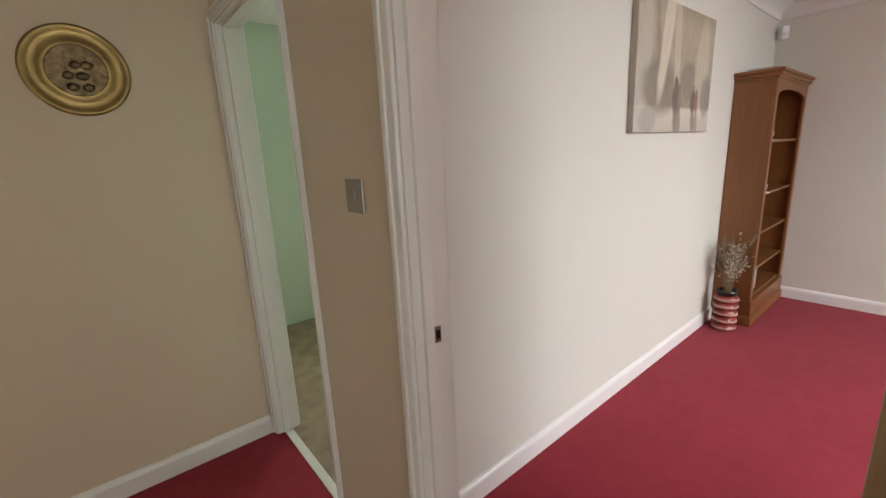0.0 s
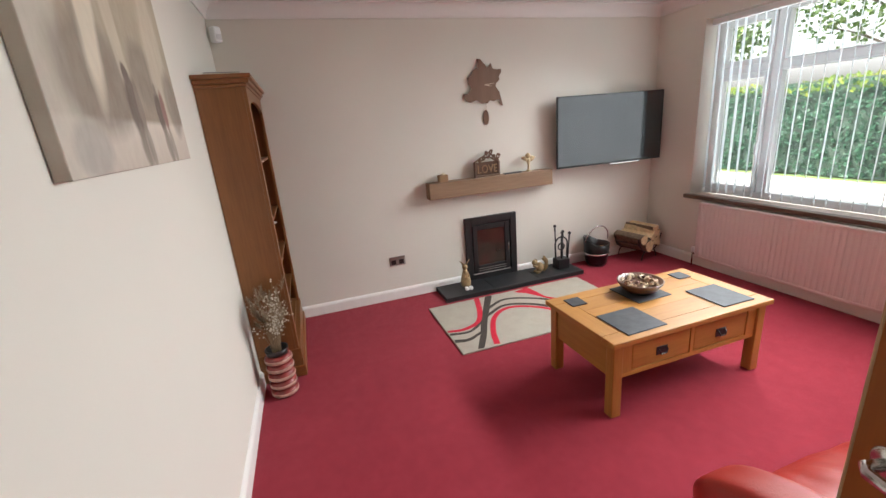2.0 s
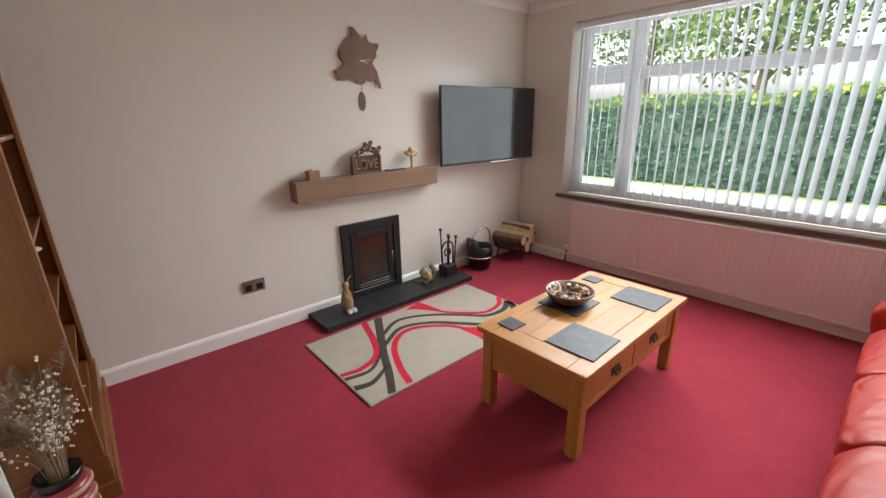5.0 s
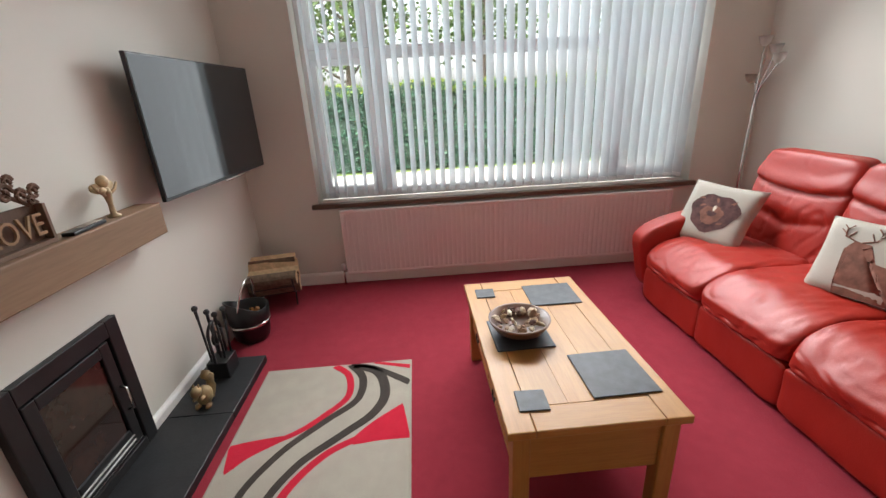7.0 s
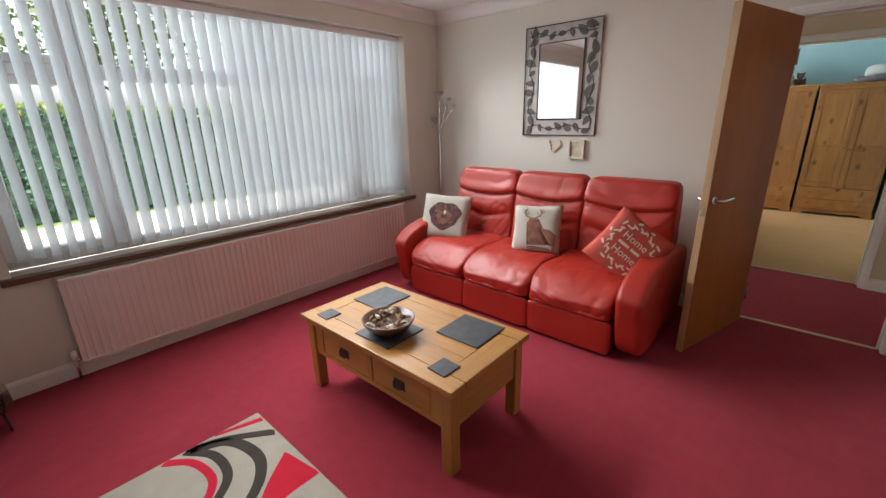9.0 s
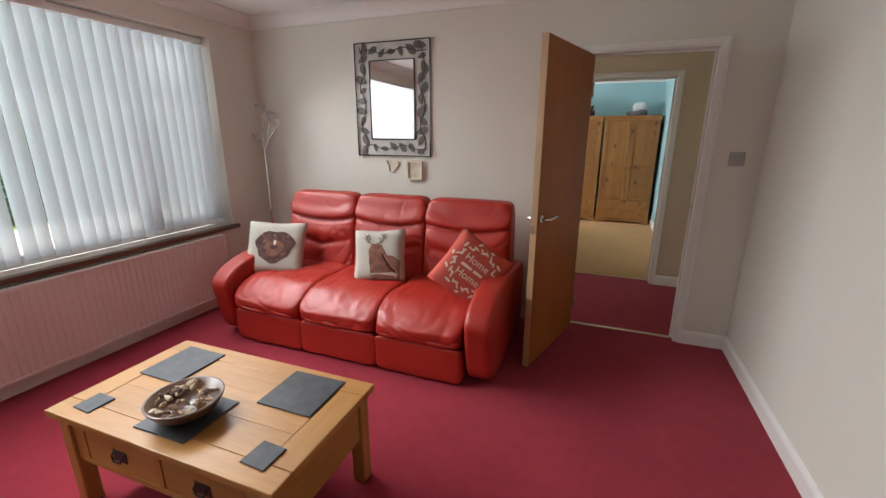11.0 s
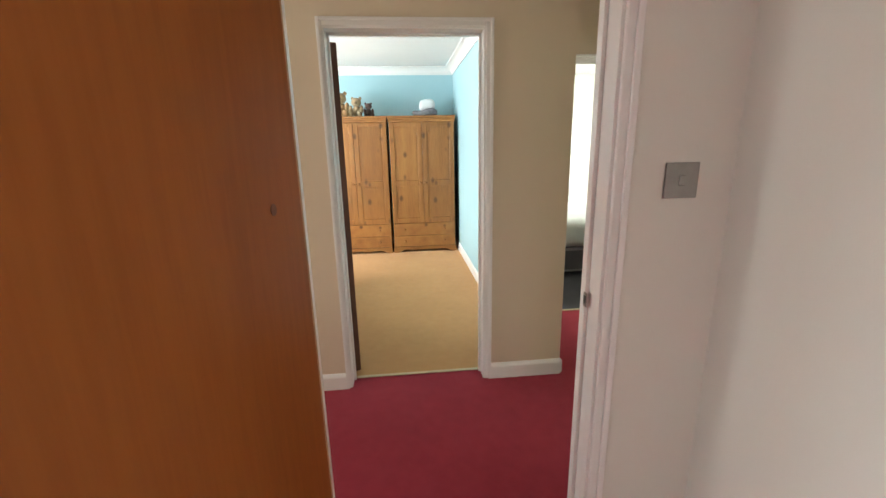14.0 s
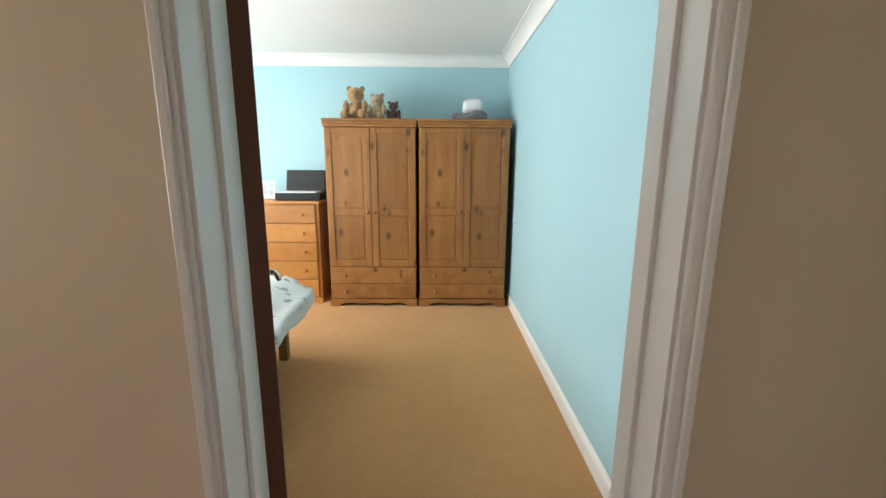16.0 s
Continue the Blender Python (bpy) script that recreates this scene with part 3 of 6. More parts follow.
# ---------- the wide window, its sill and blind ----------
win = thing("window_1", pose(2.73, -2.87, 0.685), "white plastic three-light window with top lights", "window", kind="structure")
WX0, WX1, WZ0, WZ1 = 1.22 - 2.73, 4.24 - 2.73, 0.0, 2.22 - 0.685
MUL = (1.82 - 2.73, 3.70 - 2.73)
TR0, TR1 = 1.735 - 0.685, 1.80 - 0.685


def bar(x0, x1, z0, z1, y0=-0.03, y1=0.03, name="window_frame"):
    part(name, boxes((x0, x1, y0, y1, z0, z1), r=0.006), M_UPVC, win)


bar(WX0, WX1, WZ0, WZ0 + 0.055)
bar(WX0, WX1, WZ1 - 0.055, WZ1)
bar(WX0, WX0 + 0.055, WZ0 + 0.055, WZ1 - 0.055)
bar(WX1 - 0.055, WX1, WZ0 + 0.055, WZ1 - 0.055)
for mx in MUL:
    bar(mx - 0.04, mx + 0.04, WZ0 + 0.055, WZ1 - 0.055, name="mullion")
lights = ((WX0 + 0.055, MUL[0] - 0.04), (MUL[0] + 0.04, MUL[1] - 0.04), (MUL[1] + 0.04, WX1 - 0.055))
for k, (a, b) in enumerate(lights):
    bar(a, b, TR0, TR1, name="transom")
    for z0, z1 in ((WZ0 + 0.055, TR0), (TR1, WZ1 - 0.055)):
        s = 0.045 if k != 1 else 0.012
        bm = boxes((a, a + s, -0.024, 0.042, z0, z1), (b - s, b, -0.024, 0.042, z0, z1), (a + s, b - s, -0.024, 0.042, z0, z0 + s), (a + s, b - s, -0.024, 0.042, z1 - s, z1), r=0.004, seg=1)
        sash = part("sash", bm, M_UPVC, win)
        pane = part("pane", boxes((a + s, b - s, -0.004, 0.004, z0 + s, z1 - s)), M_GLASS, sash, "clear window glass")
        pane.visible_shadow = False
for hx in (MUL[1] + 0.062, MUL[0] - 0.062):
    bm = boxes((hx - 0.012, hx + 0.012, 0.042, 0.055, 0.42, 0.50), (hx - 0.009, hx + 0.009, 0.055, 0.075, 0.38, 0.48), r=0.004)
    part("window_handle", bm, M_UPVC, win)

sill = thing("window_sill", pose(2.73, -2.74, 0.66), "window board with a dark wooden front edge", "window sill", kind="structure")
part("board", boxes((-1.56, 1.56, 0.03, 0.095, -0.012, 0.025), r=0.006), M_SILLWOOD, sill, "dark stained wooden nosing")
part("top", boxes((-1.508, 1.508, -0.10, 0.030, 0.0005, 0.0235)), M_SILLTILE, sill, "pale mottled sill top")

blind = thing("vertical_blind", pose(2.73, -2.765, 2.20), "white cloth vertical blind with half open slats", "blind")
part("headrail", boxes((-1.50, 1.50, -0.022, 0.022, -0.035, 0.012), r=0.004), M_UPVC, blind)
bm = bmesh.new()
nx, nz = 4, 1
cols = []
for k in range(nx + 1):
    u = -0.0445 + 0.089 * k / nx
    bow = 0.004 * (1 - (2 * u / 0.089) ** 2)
    cols.append((u, bow))
prism(bm, [(u, b) for u, b in cols] + [(u, b - 0.0012) for u, b in reversed(cols)], 1.452, pose(0, 0, -1.488))
bmesh.ops.recalc_face_normals(bm, faces=bm.faces)
slat_me = mesh_from("slat", bm, M_BLIND)
bm = boxes((-0.042, 0.042, -0.0035, 0.006, -1.486, -1.455))
hem_me = mesh_from("hem_weight", bm, M_UPVC)
for k in range(38):
    ob = new("slat", slat_me)
    ob.parent = blind
    turn = -63.0 + random.uniform(-3.5, 3.5)
    ob.matrix_local = pose(-1.45 + 2.90 * k / 37, 0, 0, random.uniform(-0.25, 0.25), random.uniform(-0.2, 0.2), turn)
    hem = new("hem_weight", hem_me)
    hem.parent = ob
bm = bmesh.new()
tube(bm, [(-1.47, 0.02, -0.03), (-1.472, 0.022, -0.6), (-1.47, 0.02, -1.15), (-1.462, 0.022, -0.6), (-1.46, 0.02, -0.03)], 0.002, 6)
part("pull_cord", bm, M_UPVC, blind)


# ---------- radiators ----------
def radiator(name, m, length, z0, z1, mat, label, pitch=0.04, depth=0.062):
    """A single fluted panel on the wall; local x along the wall, y out of it."""
    root = thing(name, m, label, "radiator")
    bm = bmesh.new()
    pts, k, n = [], 0, int(round(length / pitch))
    pit = length / n
    for k in range(n):
        x = -length / 2 + k * pit
        for u, d in ((0.0, 0.0), (0.30, 0.0), (0.40, -0.005), (0.90, -0.005)):
            pts.append((x + u * pit, depth + d))
    pts.append((length / 2, depth))
    outline = pts + [(length / 2, depth - 0.022), (-length / 2, depth - 0.022)]
    prism(bm, outline, z1 - z0 - 0.05, pose(0, 0, z0 + 0.025))
    box(bm, -length / 2, length / 2, depth - 0.022, depth + 0.001, z0, z0 + 0.025, 0.005)
    box(bm, -length / 2, length / 2, depth - 0.022, depth + 0.001, z1 - 0.025, z1, 0.005)
    bmesh.ops.recalc_face_normals(bm, faces=bm.faces)
    part("panel", bm, mat, root)
    part("top_grille", boxes((-length / 2, length / 2, 0.012, depth - 0.022, z1 - 0.012, z1 - 0.004), r=0.001, seg=1), mat, root)
    for s in (-1, 1):
        part("bracket", boxes((s * length * 0.3 - 0.02, s * length * 0.3 + 0.02, 0.0, depth - 0.022, z0 + 0.06, z1 - 0.06)), mat, root)
        bm = bmesh.new()
        e = s * length / 2
        tube(bm, [(e, depth - 0.012, z0 + 0.035), (e + s * 0.03, depth - 0.012, z0 + 0.035)], 0.011, 10)
        tube(bm, [(e + s * 0.03, depth - 0.012, z0 + 0.045), (e + s * 0.03, depth - 0.012, 0.0)], 0.0075, 10)
        v = part("valve", bm, M_CHROME, root, smooth=True)
        bm = bmesh.new()
        lathe(bm, [(0.012, 0.0), (0.017, 0.004), (0.017, 0.045), (0.012, 0.052)], 14, pose(e + s * 0.03, depth - 0.012, z0 + 0.045))
        part("valve_cap", bm, M_UPVC, v, smooth=True)
    return root


radiator("radiator", pose(2.725, YS + 0.004, 0, 0, 0, 0), 2.70, 0.09, 0.635, M_RADPINK, "long low white fluted radiator under the window")

# ---------- lounge door ----------


def lever(parent, x, z, y, way, side):
    """A lever handle on a round rose; way: along x; side: out of the face."""
    bm = bmesh.new()
    lathe(bm, [(0.026, 0.0), (0.026, 0.006), (0.022, 0.009)], 22, pose(x, y, z, -90 * side, 0, 0))
    h = part("door_handle", bm, M_CHROME, parent, "satin chrome lever handle", smooth=True)
    bm = bmesh.new()
    tube(bm, [(x, y, z), (x, y + side * 0.04, z), (x + way * 0.012, y + side * 0.05, z), (x + way * 0.12, y + side * 0.05, z + 0.004)], 0.0095, 12)
    part("lever", bm, M_CHROME, h, smooth=True)
    return h


def flush_door(name, m, width, height, face_mat, edge_mat, label, hand=1, lever_z=0.98):
    """A flush leaf; local x from the hinge to the latch edge, faces at y = 0 and y = -0.04."""
    root = thing(name, m, label, "door", kind="structure")
    part("leaf", boxes((0.006, width - 0.006, -0.0385, -0.0015, 0.012, height - 0.002)), face_mat, root)
    part("lipping", boxes((width - 0.006, width, -0.04, 0.0, 0.01, height), r=0.0015, seg=1), edge_mat, root, "pale wooden edge lipping")
    part("lipping", boxes((0.0, 0.006, -0.04, 0.0, 0.01, height), r=0.0015, seg=1), edge_mat, root)
    lever(root, width - 0.06, lever_z, -0.0015, -1, 1)
    lever(root, width - 0.06, lever_z, -0.0385, -1, -1)
    part("latch_plate", boxes((width - 0.0005, width + 0.001, -0.032, -0.008, lever_z - 0.085, lever_z - 0.03)), M_CHROME, root)
    for hz in (0.22, height - 0.22):
        bm = bmesh.new()
        lathe(bm, [(0.006, 0.0), (0.006, 0.09)], 10, pose(-0.005, 0.003, hz - 0.045))
        part("hinge", bm, M_STEEL, root, smooth=True)
    return root


ld = flush_door("door_1", pose(0.788, 0.274, 0, 0, 0, -15.9), 0.772, 1.988, M_DOOR, M_DOOREDGE, "open flush door in glossy orange-brown veneer")
bm = bmesh.new()
lathe(bm, [(0.012, 0.0), (0.012, 0.0009)], 16, Matrix.Diagonal((0.8, 1, 1.3, 1)).to_4x4() @ pose(0, 0, 0))
part("knot", bm, plain("veneer knot", (0.13, 0.036, 0.008), 0.45, 0, 0.3, 60), ld, m=pose(0.112, -0.0012, 1.305, -90, 0, 0))

# ---------- chimney wall: stove, hearth, beam, clock, television ----------
hearth = thing("hearth", pose(4.59, -0.88, 0), "low black slate hearth on the carpet", "hearth")
for y0, y1 in ((-0.72, -0.24), (-0.24, 0.24), (0.24, 0.72)):
    part("slab", boxes((-0.17, 0.163, y0 + 0.0008, y1 - 0.0008, 0.0, 0.042), r=0.004), M_SLATE, hearth)

stove = thing("inset_stove", pose(4.755, -0.76, 0.042), "black cast iron inset wood stove with glazed door", "stove")
for row in ((-0.27, -0.205, 0.0, 0.62), (0.205, 0.27, 0.0, 0.62), (-0.205, 0.205, 0.55, 0.62), (-0.205, 0.205, 0.0, 0.045)):
    part("surround", boxes((-0.032, -0.001, *row), r=0.004), M_BLACK, stove)
part("firebox", boxes((-0.006, -0.001, -0.205, 0.205, 0.045, 0.55)), M_BLACK, stove)
sd = part("door", boxes((-0.026, -0.007, -0.195, -0.145, 0.055, 0.54), (-0.026, -0.007, 0.145, 0.195, 0.055, 0.54), (-0.026, -0.007, -0.145, 0.145, 0.49, 0.54), (-0.026, -0.007, -0.145, 0.145, 0.055, 0.135), r=0.005), M_BLACK, stove)
# Red-brown base: the carpet's reflection is put into the glass colour.
M_FIREGLASS = plain("stove glass with brown reflection", (0.045, 0.022, 0.016), 0.07, 0, 0.5, 5, 40, 0.02)
part("glass", boxes((-0.015, -0.008, -0.145, 0.145, 0.135, 0.49)), M_FIREGLASS, sd, "dark stove glass with a red-brown reflection in its colour")
part("air_control", boxes((-0.032, -0.025, -0.15, 0.15, 0.078, 0.084), (-0.032, -0.025, -0.15, 0.15, 0.100, 0.106), r=0.001, seg=1), M_STEEL, sd)
bm = bmesh.new()
tube(bm, [(-0.026, -0.172, 0.22), (-0.05, -0.172, 0.225), (-0.05, -0.172, 0.33), (-0.026, -0.172, 0.335)], 0.006, 10)
part("door_handle", bm, M_CHROME, sd, smooth=True)

beam = single("mantel_beam", boxes((-0.115, 0.0, -0.62, 0.62, -0.072, 0.072), r=0.006), M_BEAM, "chunky brown oak mantel beam on the wall", "mantel shelf", pose(4.755, -0.772, 0.967))
MZ = 1.0392


def house_ornament(m):
    root = thing("house_ornament", m, "dark cut-out wooden house ornament with lettering", "ornament")
    part("base", boxes((-0.125, 0.125, -0.02, 0.02, 0.0, 0.012), r=0.001), M_CLOCKWOOD, root)
    for s in (-1, 1):
        part("side", boxes((s * 0.119 - 0.006, s * 0.119 + 0.006, -0.02, 0.02, 0.012, 0.11), r=0.001), M_CLOCKWOOD, root)
    part("back", boxes((-0.113, 0.113, 0.008, 0.014, 0.012, 0.11)), M_DARKPLY, root)
    for x0, z0, x1, z1 in ((-0.125, 0.112, 0.02, 0.178), (0.125, 0.112, 0.02, 0.178), (-0.075, 0.112, 0.02, 0.15), (0.09, 0.112, 0.02, 0.15)):
        bm = bmesh.new()
        tube(bm, [(x0, 0.0, z0), (x1, 0.0, z1)], 0.006, 6)
        part("rafter", bm, M_DARKPLY, root)
    for cx, cz, rr in ((0.02, 0.152, 0.026), (-0.03, 0.136, 0.018), (0.07, 0.138, 0.020), (0.045, 0.178, 0.018), (-0.005, 0.174, 0.014), (0.118, 0.142, 0.021), (-0.075, 0.126, 0.014), (0.098, 0.122, 0.012)):
        bm = bmesh.new()
        tube(bm, [(cx + rr * (1 - 0.05 * k) * math.cos(0.3 + 0.52 * k), -0.006, cz + rr * (1 - 0.05 * k) * math.sin(0.3 + 0.52 * k)) for k in range(16)], 0.0065, 6)
        part("scroll", bm, M_DARKPLY, root)
    bm = text_bm("LOVE", 0.085, 0.004)
    bmesh.ops.transform(bm, matrix=pose(0, -0.012, 0.055, 90, 0, 0), verts=bm.verts)
    part("lettering", bm, M_PLY, root)
    return root


house_ornament(pose(4.69, -0.73, MZ, 0, 0, -90) @ Matrix.Diagonal((0.98, 1, 1.2, 1)))
cd = thing("candle_holder", pose(4.69, -0.30, MZ), "small wooden block holding a cream candle", "candle holder")
part("block", boxes((-0.035, 0.035, -0.04, 0.04, 0.0, 0.062), r=0.003), M_PLY, cd)
bm = bmesh.new()
lathe(bm, [(0.019, 0.0), (0.02, 0.002), (0.02, 0.008), (0.017, 0.011)], 18, pose(0, 0, 0.0622))
part("candle", bm, plain("cream wax", (0.72, 0.62, 0.45), 0.5), cd, smooth=True)
rem = thing("remote_control", pose(4.675, -0.98, MZ, 0, 0, 4), "slim black and silver remote control", "remote control")
part("body", boxes((-0.022, 0.022, -0.09, 0.09, 0.0, 0.014), r=0.004), M_BLACKGLOSS, rem)
part("button_panel", boxes((-0.017, 0.017, -0.08, 0.03, 0.0142, 0.0155), r=0.0004, seg=1), M_CHROME, rem)

bm = bmesh.new()
lathe(bm, [(0.024, 0.0), (0.026, 0.006), (0.012, 0.014), (0.009, 0.05), (0.014, 0.08), (0.018, 0.10), (0.012, 0.118)], 14)
tube(bm, [(0, 0.008, 0.09), (0, 0.045, 0.115), (0, 0.062, 0.14)], 0.008, 8, 0.6)
tube(bm, [(0, -0.008, 0.09), (0, -0.05, 0.105), (0, -0.07, 0.13)], 0.008, 8, 0.6)
ball(bm, (0, 0.005, 0.145), 0.026, (0.8, 1, 1))
for s in (-1, 1):
    ball(bm, (0.012, s * 0.052, 0.112), 0.034, (0.25, 1.25, 0.62), 2, pose(0, 0, 0, s * 12, 0, 0))
ball(bm, (-0.014, 0.035, 0.115), 0.016, (0.5, 1.1, 0.8))
single("figurine", bm, plain("pale gold resin", (0.55, 0.42, 0.24), 0.45, 0.1, 0.3, 30), "small pale gold sprite figurine on the beam", "figurine", pose(4.69, -1.16, MZ), True)

clock = thing("wall_clock", pose(4.755, -0.76, 1.84, 0, 0, -90), "brown wooden wall clock cut as a map outline", "clock")
OUT = [(-0.055, 0.200), (-0.02, 0.195), (0.012, 0.160), (0.035, 0.125), (0.075, 0.165), (0.088, 0.120), (0.170, 0.112), (0.160, 0.070), (0.145, 0.045), (0.150, 0.020), (0.120, -0.005), (0.118, -0.035), (0.150, -0.075), (0.160, -0.120), (0.180, -0.195), (0.160, -0.190), (0.140, -0.140), (0.095, -0.150), (0.060, -0.140), (0.030, -0.165), (-0.02, -0.163), (-0.07, -0.135), (-0.125, -0.150), (-0.175, -0.135), (-0.198, -0.085), (-0.150, -0.075), (-0.118, -0.035), (-0.145, 0.0), (-0.150, 0.050), (-0.115, 0.075), (-0.090, 0.110), (-0.045, 0.130), (-0.045, 0.165)]
jag = []
for (x0, y0), (x1, y1) in zip(OUT, OUT[1:] + OUT[:1]):
    jag += [(x0, y0), ((x0 + x1) / 2 + random.uniform(-0.007, 0.007), (y0 + y1) / 2 + random.uniform(-0.007, 0.007))]
bm = bmesh.new()
prism(bm, jag, 0.008, pose(0, -0.012, 0, 90, 0, 0))
bmesh.ops.recalc_face_normals(bm, faces=bm.faces)
part("face", bm, M_CLOCKWOOD, clock)
part("movement", boxes((-0.03, 0.03, -0.012, -0.001, -0.03, 0.03)), M_BLACKGLOSS, clock)
for ln, ang, w in ((0.085, 8, 0.007), (0.06, -14, 0.008)):
    bm = bmesh.new()
    prism(bm, [(-0.01, -w / 2), (ln, -0.001), (ln, 0.001), (-0.01, w / 2)], 0.0015, pose(0.015, -0.0235, -0.012, 90, 0, 0) @ pose(0, 0, 0, 0, 0, ang))
    part("hand", bm, plain("pale clock hand", (0.72, 0.60, 0.46), 0.4), clock)
bm = bmesh.new()
tube(bm, [(0.02, -0.006, -0.15), (0.015, -0.006, -0.225)], 0.002, 6)
pend = part("pendulum", bm, M_BRASS, clock)
bm = bmesh.new()
prism(bm, [(0.028 * math.cos(a * math.pi / 9), 0.066 * math.sin(a * math.pi / 9)) for a in range(18)], 0.006, pose(0.012, -0.003, -0.285, 90, 0, 0))
part("bob", bm, M_DARKPLY, pend)

TVW, TVH = 1.17, 0.655
tv = thing("television", pose(4.605, -2.025, 1.355, 0, 0, -93.2), "large black flat screen television on a wall bracket", "television")
part("bezel", boxes((-TVW / 2, TVW / 2, 0.0, 0.022, -TVH / 2, TVH / 2), r=0.003), M_BLACKGLOSS, tv)
M_SCREEN = plain("dark glossy screen", (0.006, 0.010, 0.013), 0.08, 0, 0.0, 1, 20, 0.0)
M_SCREEN.node_tree.nodes["Principled BSDF"].inputs["Specular IOR Level"].default_value = 1.0
part("screen", boxes((-TVW / 2 + 0.008, TVW / 2 - 0.008, -0.0012, -0.0002, -TVH / 2 + 0.018, TVH / 2 - 0.008)), M_SCREEN, tv, "glossy dark screen")
part("back_housing", boxes((-0.48, 0.48, 0.022, 0.06, -0.26, 0.20), r=0.012), M_BLACKGLOSS, tv)
part("bracket", boxes((-0.30, -0.26, 0.06, 0.098, -0.2, 0.2), (0.26, 0.30, 0.06, 0.098, -0.2, 0.2), (-0.26, 0.26, 0.06, 0.098, -0.03, 0.03)), M_BLACK, tv)
part("maker_bar", boxes((0.0, 0.33, -0.002, 0.010, -TVH / 2 - 0.010, -TVH / 2), r=0.002), M_CHROME, tv, "silver strip under the screen")

sock = thing("wall_socket", pose(4.755, 0.18, 0.367, 0, 0, -90), "double brushed steel wall socket", "socket")
part("plate", boxes((-0.073, 0.073, -0.009, -0.001, -0.043, 0.043), r=0.003), M_STEEL, sock)
for s in (-1, 1):
    part("insert", boxes((s * 0.036 - 0.022, s * 0.036 + 0.022, -0.0105, -0.0088, -0.03, 0.012), r=0.0005, seg=1), M_BLACKGLOSS, sock)
    part("rocker", boxes((s * 0.045 - 0.006, s * 0.045 + 0.006, -0.013, -0.0088, 0.018, 0.034), r=0.001, seg=1), M_STEEL, sock)

pir = thing("alarm_sensor", pose(4.70, 1.275, 2.25, 0, 0, -45), "white plastic alarm sensor in the corner", "sensor")
part("body", boxes((-0.028, 0.028, -0.03, 0.03, -0.05, 0.05), r=0.01), M_UPVC, pir)
part("lens", boxes((-0.020, 0.020, -0.034, -0.029, -0.035, 0.0), r=0.002), plain("sensor lens", (0.6, 0.6, 0.6), 0.3), pir)

# ---------- on and beside the hearth ----------
HZ = 0.0425
gold = plain("antique gold resin", (0.36, 0.26, 0.13), 0.5, 0.2, 0.4, 26, 140, 0.25)
bm = bmesh.new()
lathe(bm, [(0.03, 0.012), (0.045, 0.03), (0.048, 0.07), (0.035, 0.13), (0.022, 0.17), (0.016, 0.185)], 16)
ball(bm, (0, 0, 0.205), 0.027, (0.9, 1, 1.15))
for s in (-1, 1):
    tube(bm, [(0, s * 0.01, 0.22), (0, s * 0.026, 0.25), (0, s * 0.05, 0.272)], 0.008, 8, 0.55)
    tube(bm, [(-0.01, s * 0.022, 0.15), (-0.04, s * 0.02, 0.12)], 0.008, 8)
single("rabbit_figure", bm, gold, "antique gold standing rabbit figure on the hearth", "figurine", pose(4.58, -0.41, HZ), True)
bm = boxes((-0.02, 0.02, -0.035, -0.005, 0, 0.03), (-0.02, 0.02, 0.005, 0.035, 0, 0.03), r=0.006)
single("figure_stand", bm, M_GLOSS, "pair of small white blocks beside the rabbit", "block", pose(4.52, -0.415, HZ), True)

bm = bmesh.new()
ball(bm, (0, 0, 0.055), 0.045, (0.85, 1.0, 1.2))
ball(bm, (0, 0.055, 0.115), 0.028, (0.85, 1.15, 1))
tube(bm, [(0, -0.03, 0.02), (0, -0.072, 0.06), (0, -0.075, 0.11), (0, -0.045, 0.14), (0, -0.06, 0.155)], 0.026, 10, 0.8)
tube(bm, [(0.015, 0.03, 0.07), (0.015, 0.065, 0.075)], 0.009, 8)
tube(bm, [(-0.015, 0.03, 0.07), (-0.015, 0.065, 0.075)], 0.009, 8)
for s in (-1, 1):
    ball(bm, (s * 0.012, 0.045, 0.142), 0.009, (0.6, 0.6, 1.6), 1)
    ball(bm, (s * 0.025, 0.03, 0.014), 0.016, (1, 1.8, 0.85), 1)
single("squirrel_figure", bm, gold, "antique gold squirrel figure on the hearth", "figurine", pose(4.58, -1.20, HZ), True)

fire = thing("fire_tool_set", pose(4.60, -1.46, HZ), "black wrought iron companion set of fire tools", "fire tools")
part("base", boxes((-0.055, 0.055, -0.065, 0.065, 0.0, 0.10), r=0.006), M_BLACK, fire)
bm = bmesh.new()
tube(bm, [(0, 0, 0.10), (0, 0, 0.33)], 0.007, 8)
tube(bm, arc((0, 0, 0.25), (0, 1, 0), (0, 0, 1), 0.07, 0, math.pi, 14), 0.008, 6)
tube(bm, arc((0, 0, 0.22), (0, 1, 0), (0, 0, 1), 0.035, 0, 2 * math.pi, 16), 0.007, 6)
for s in (-1, 1):
    tube(bm, [(0, s * 0.07, 0.25), (0, s * 0.065, 0.10)], 0.008, 6)
part("stand", bm, M_BLACK, fire, smooth=True)
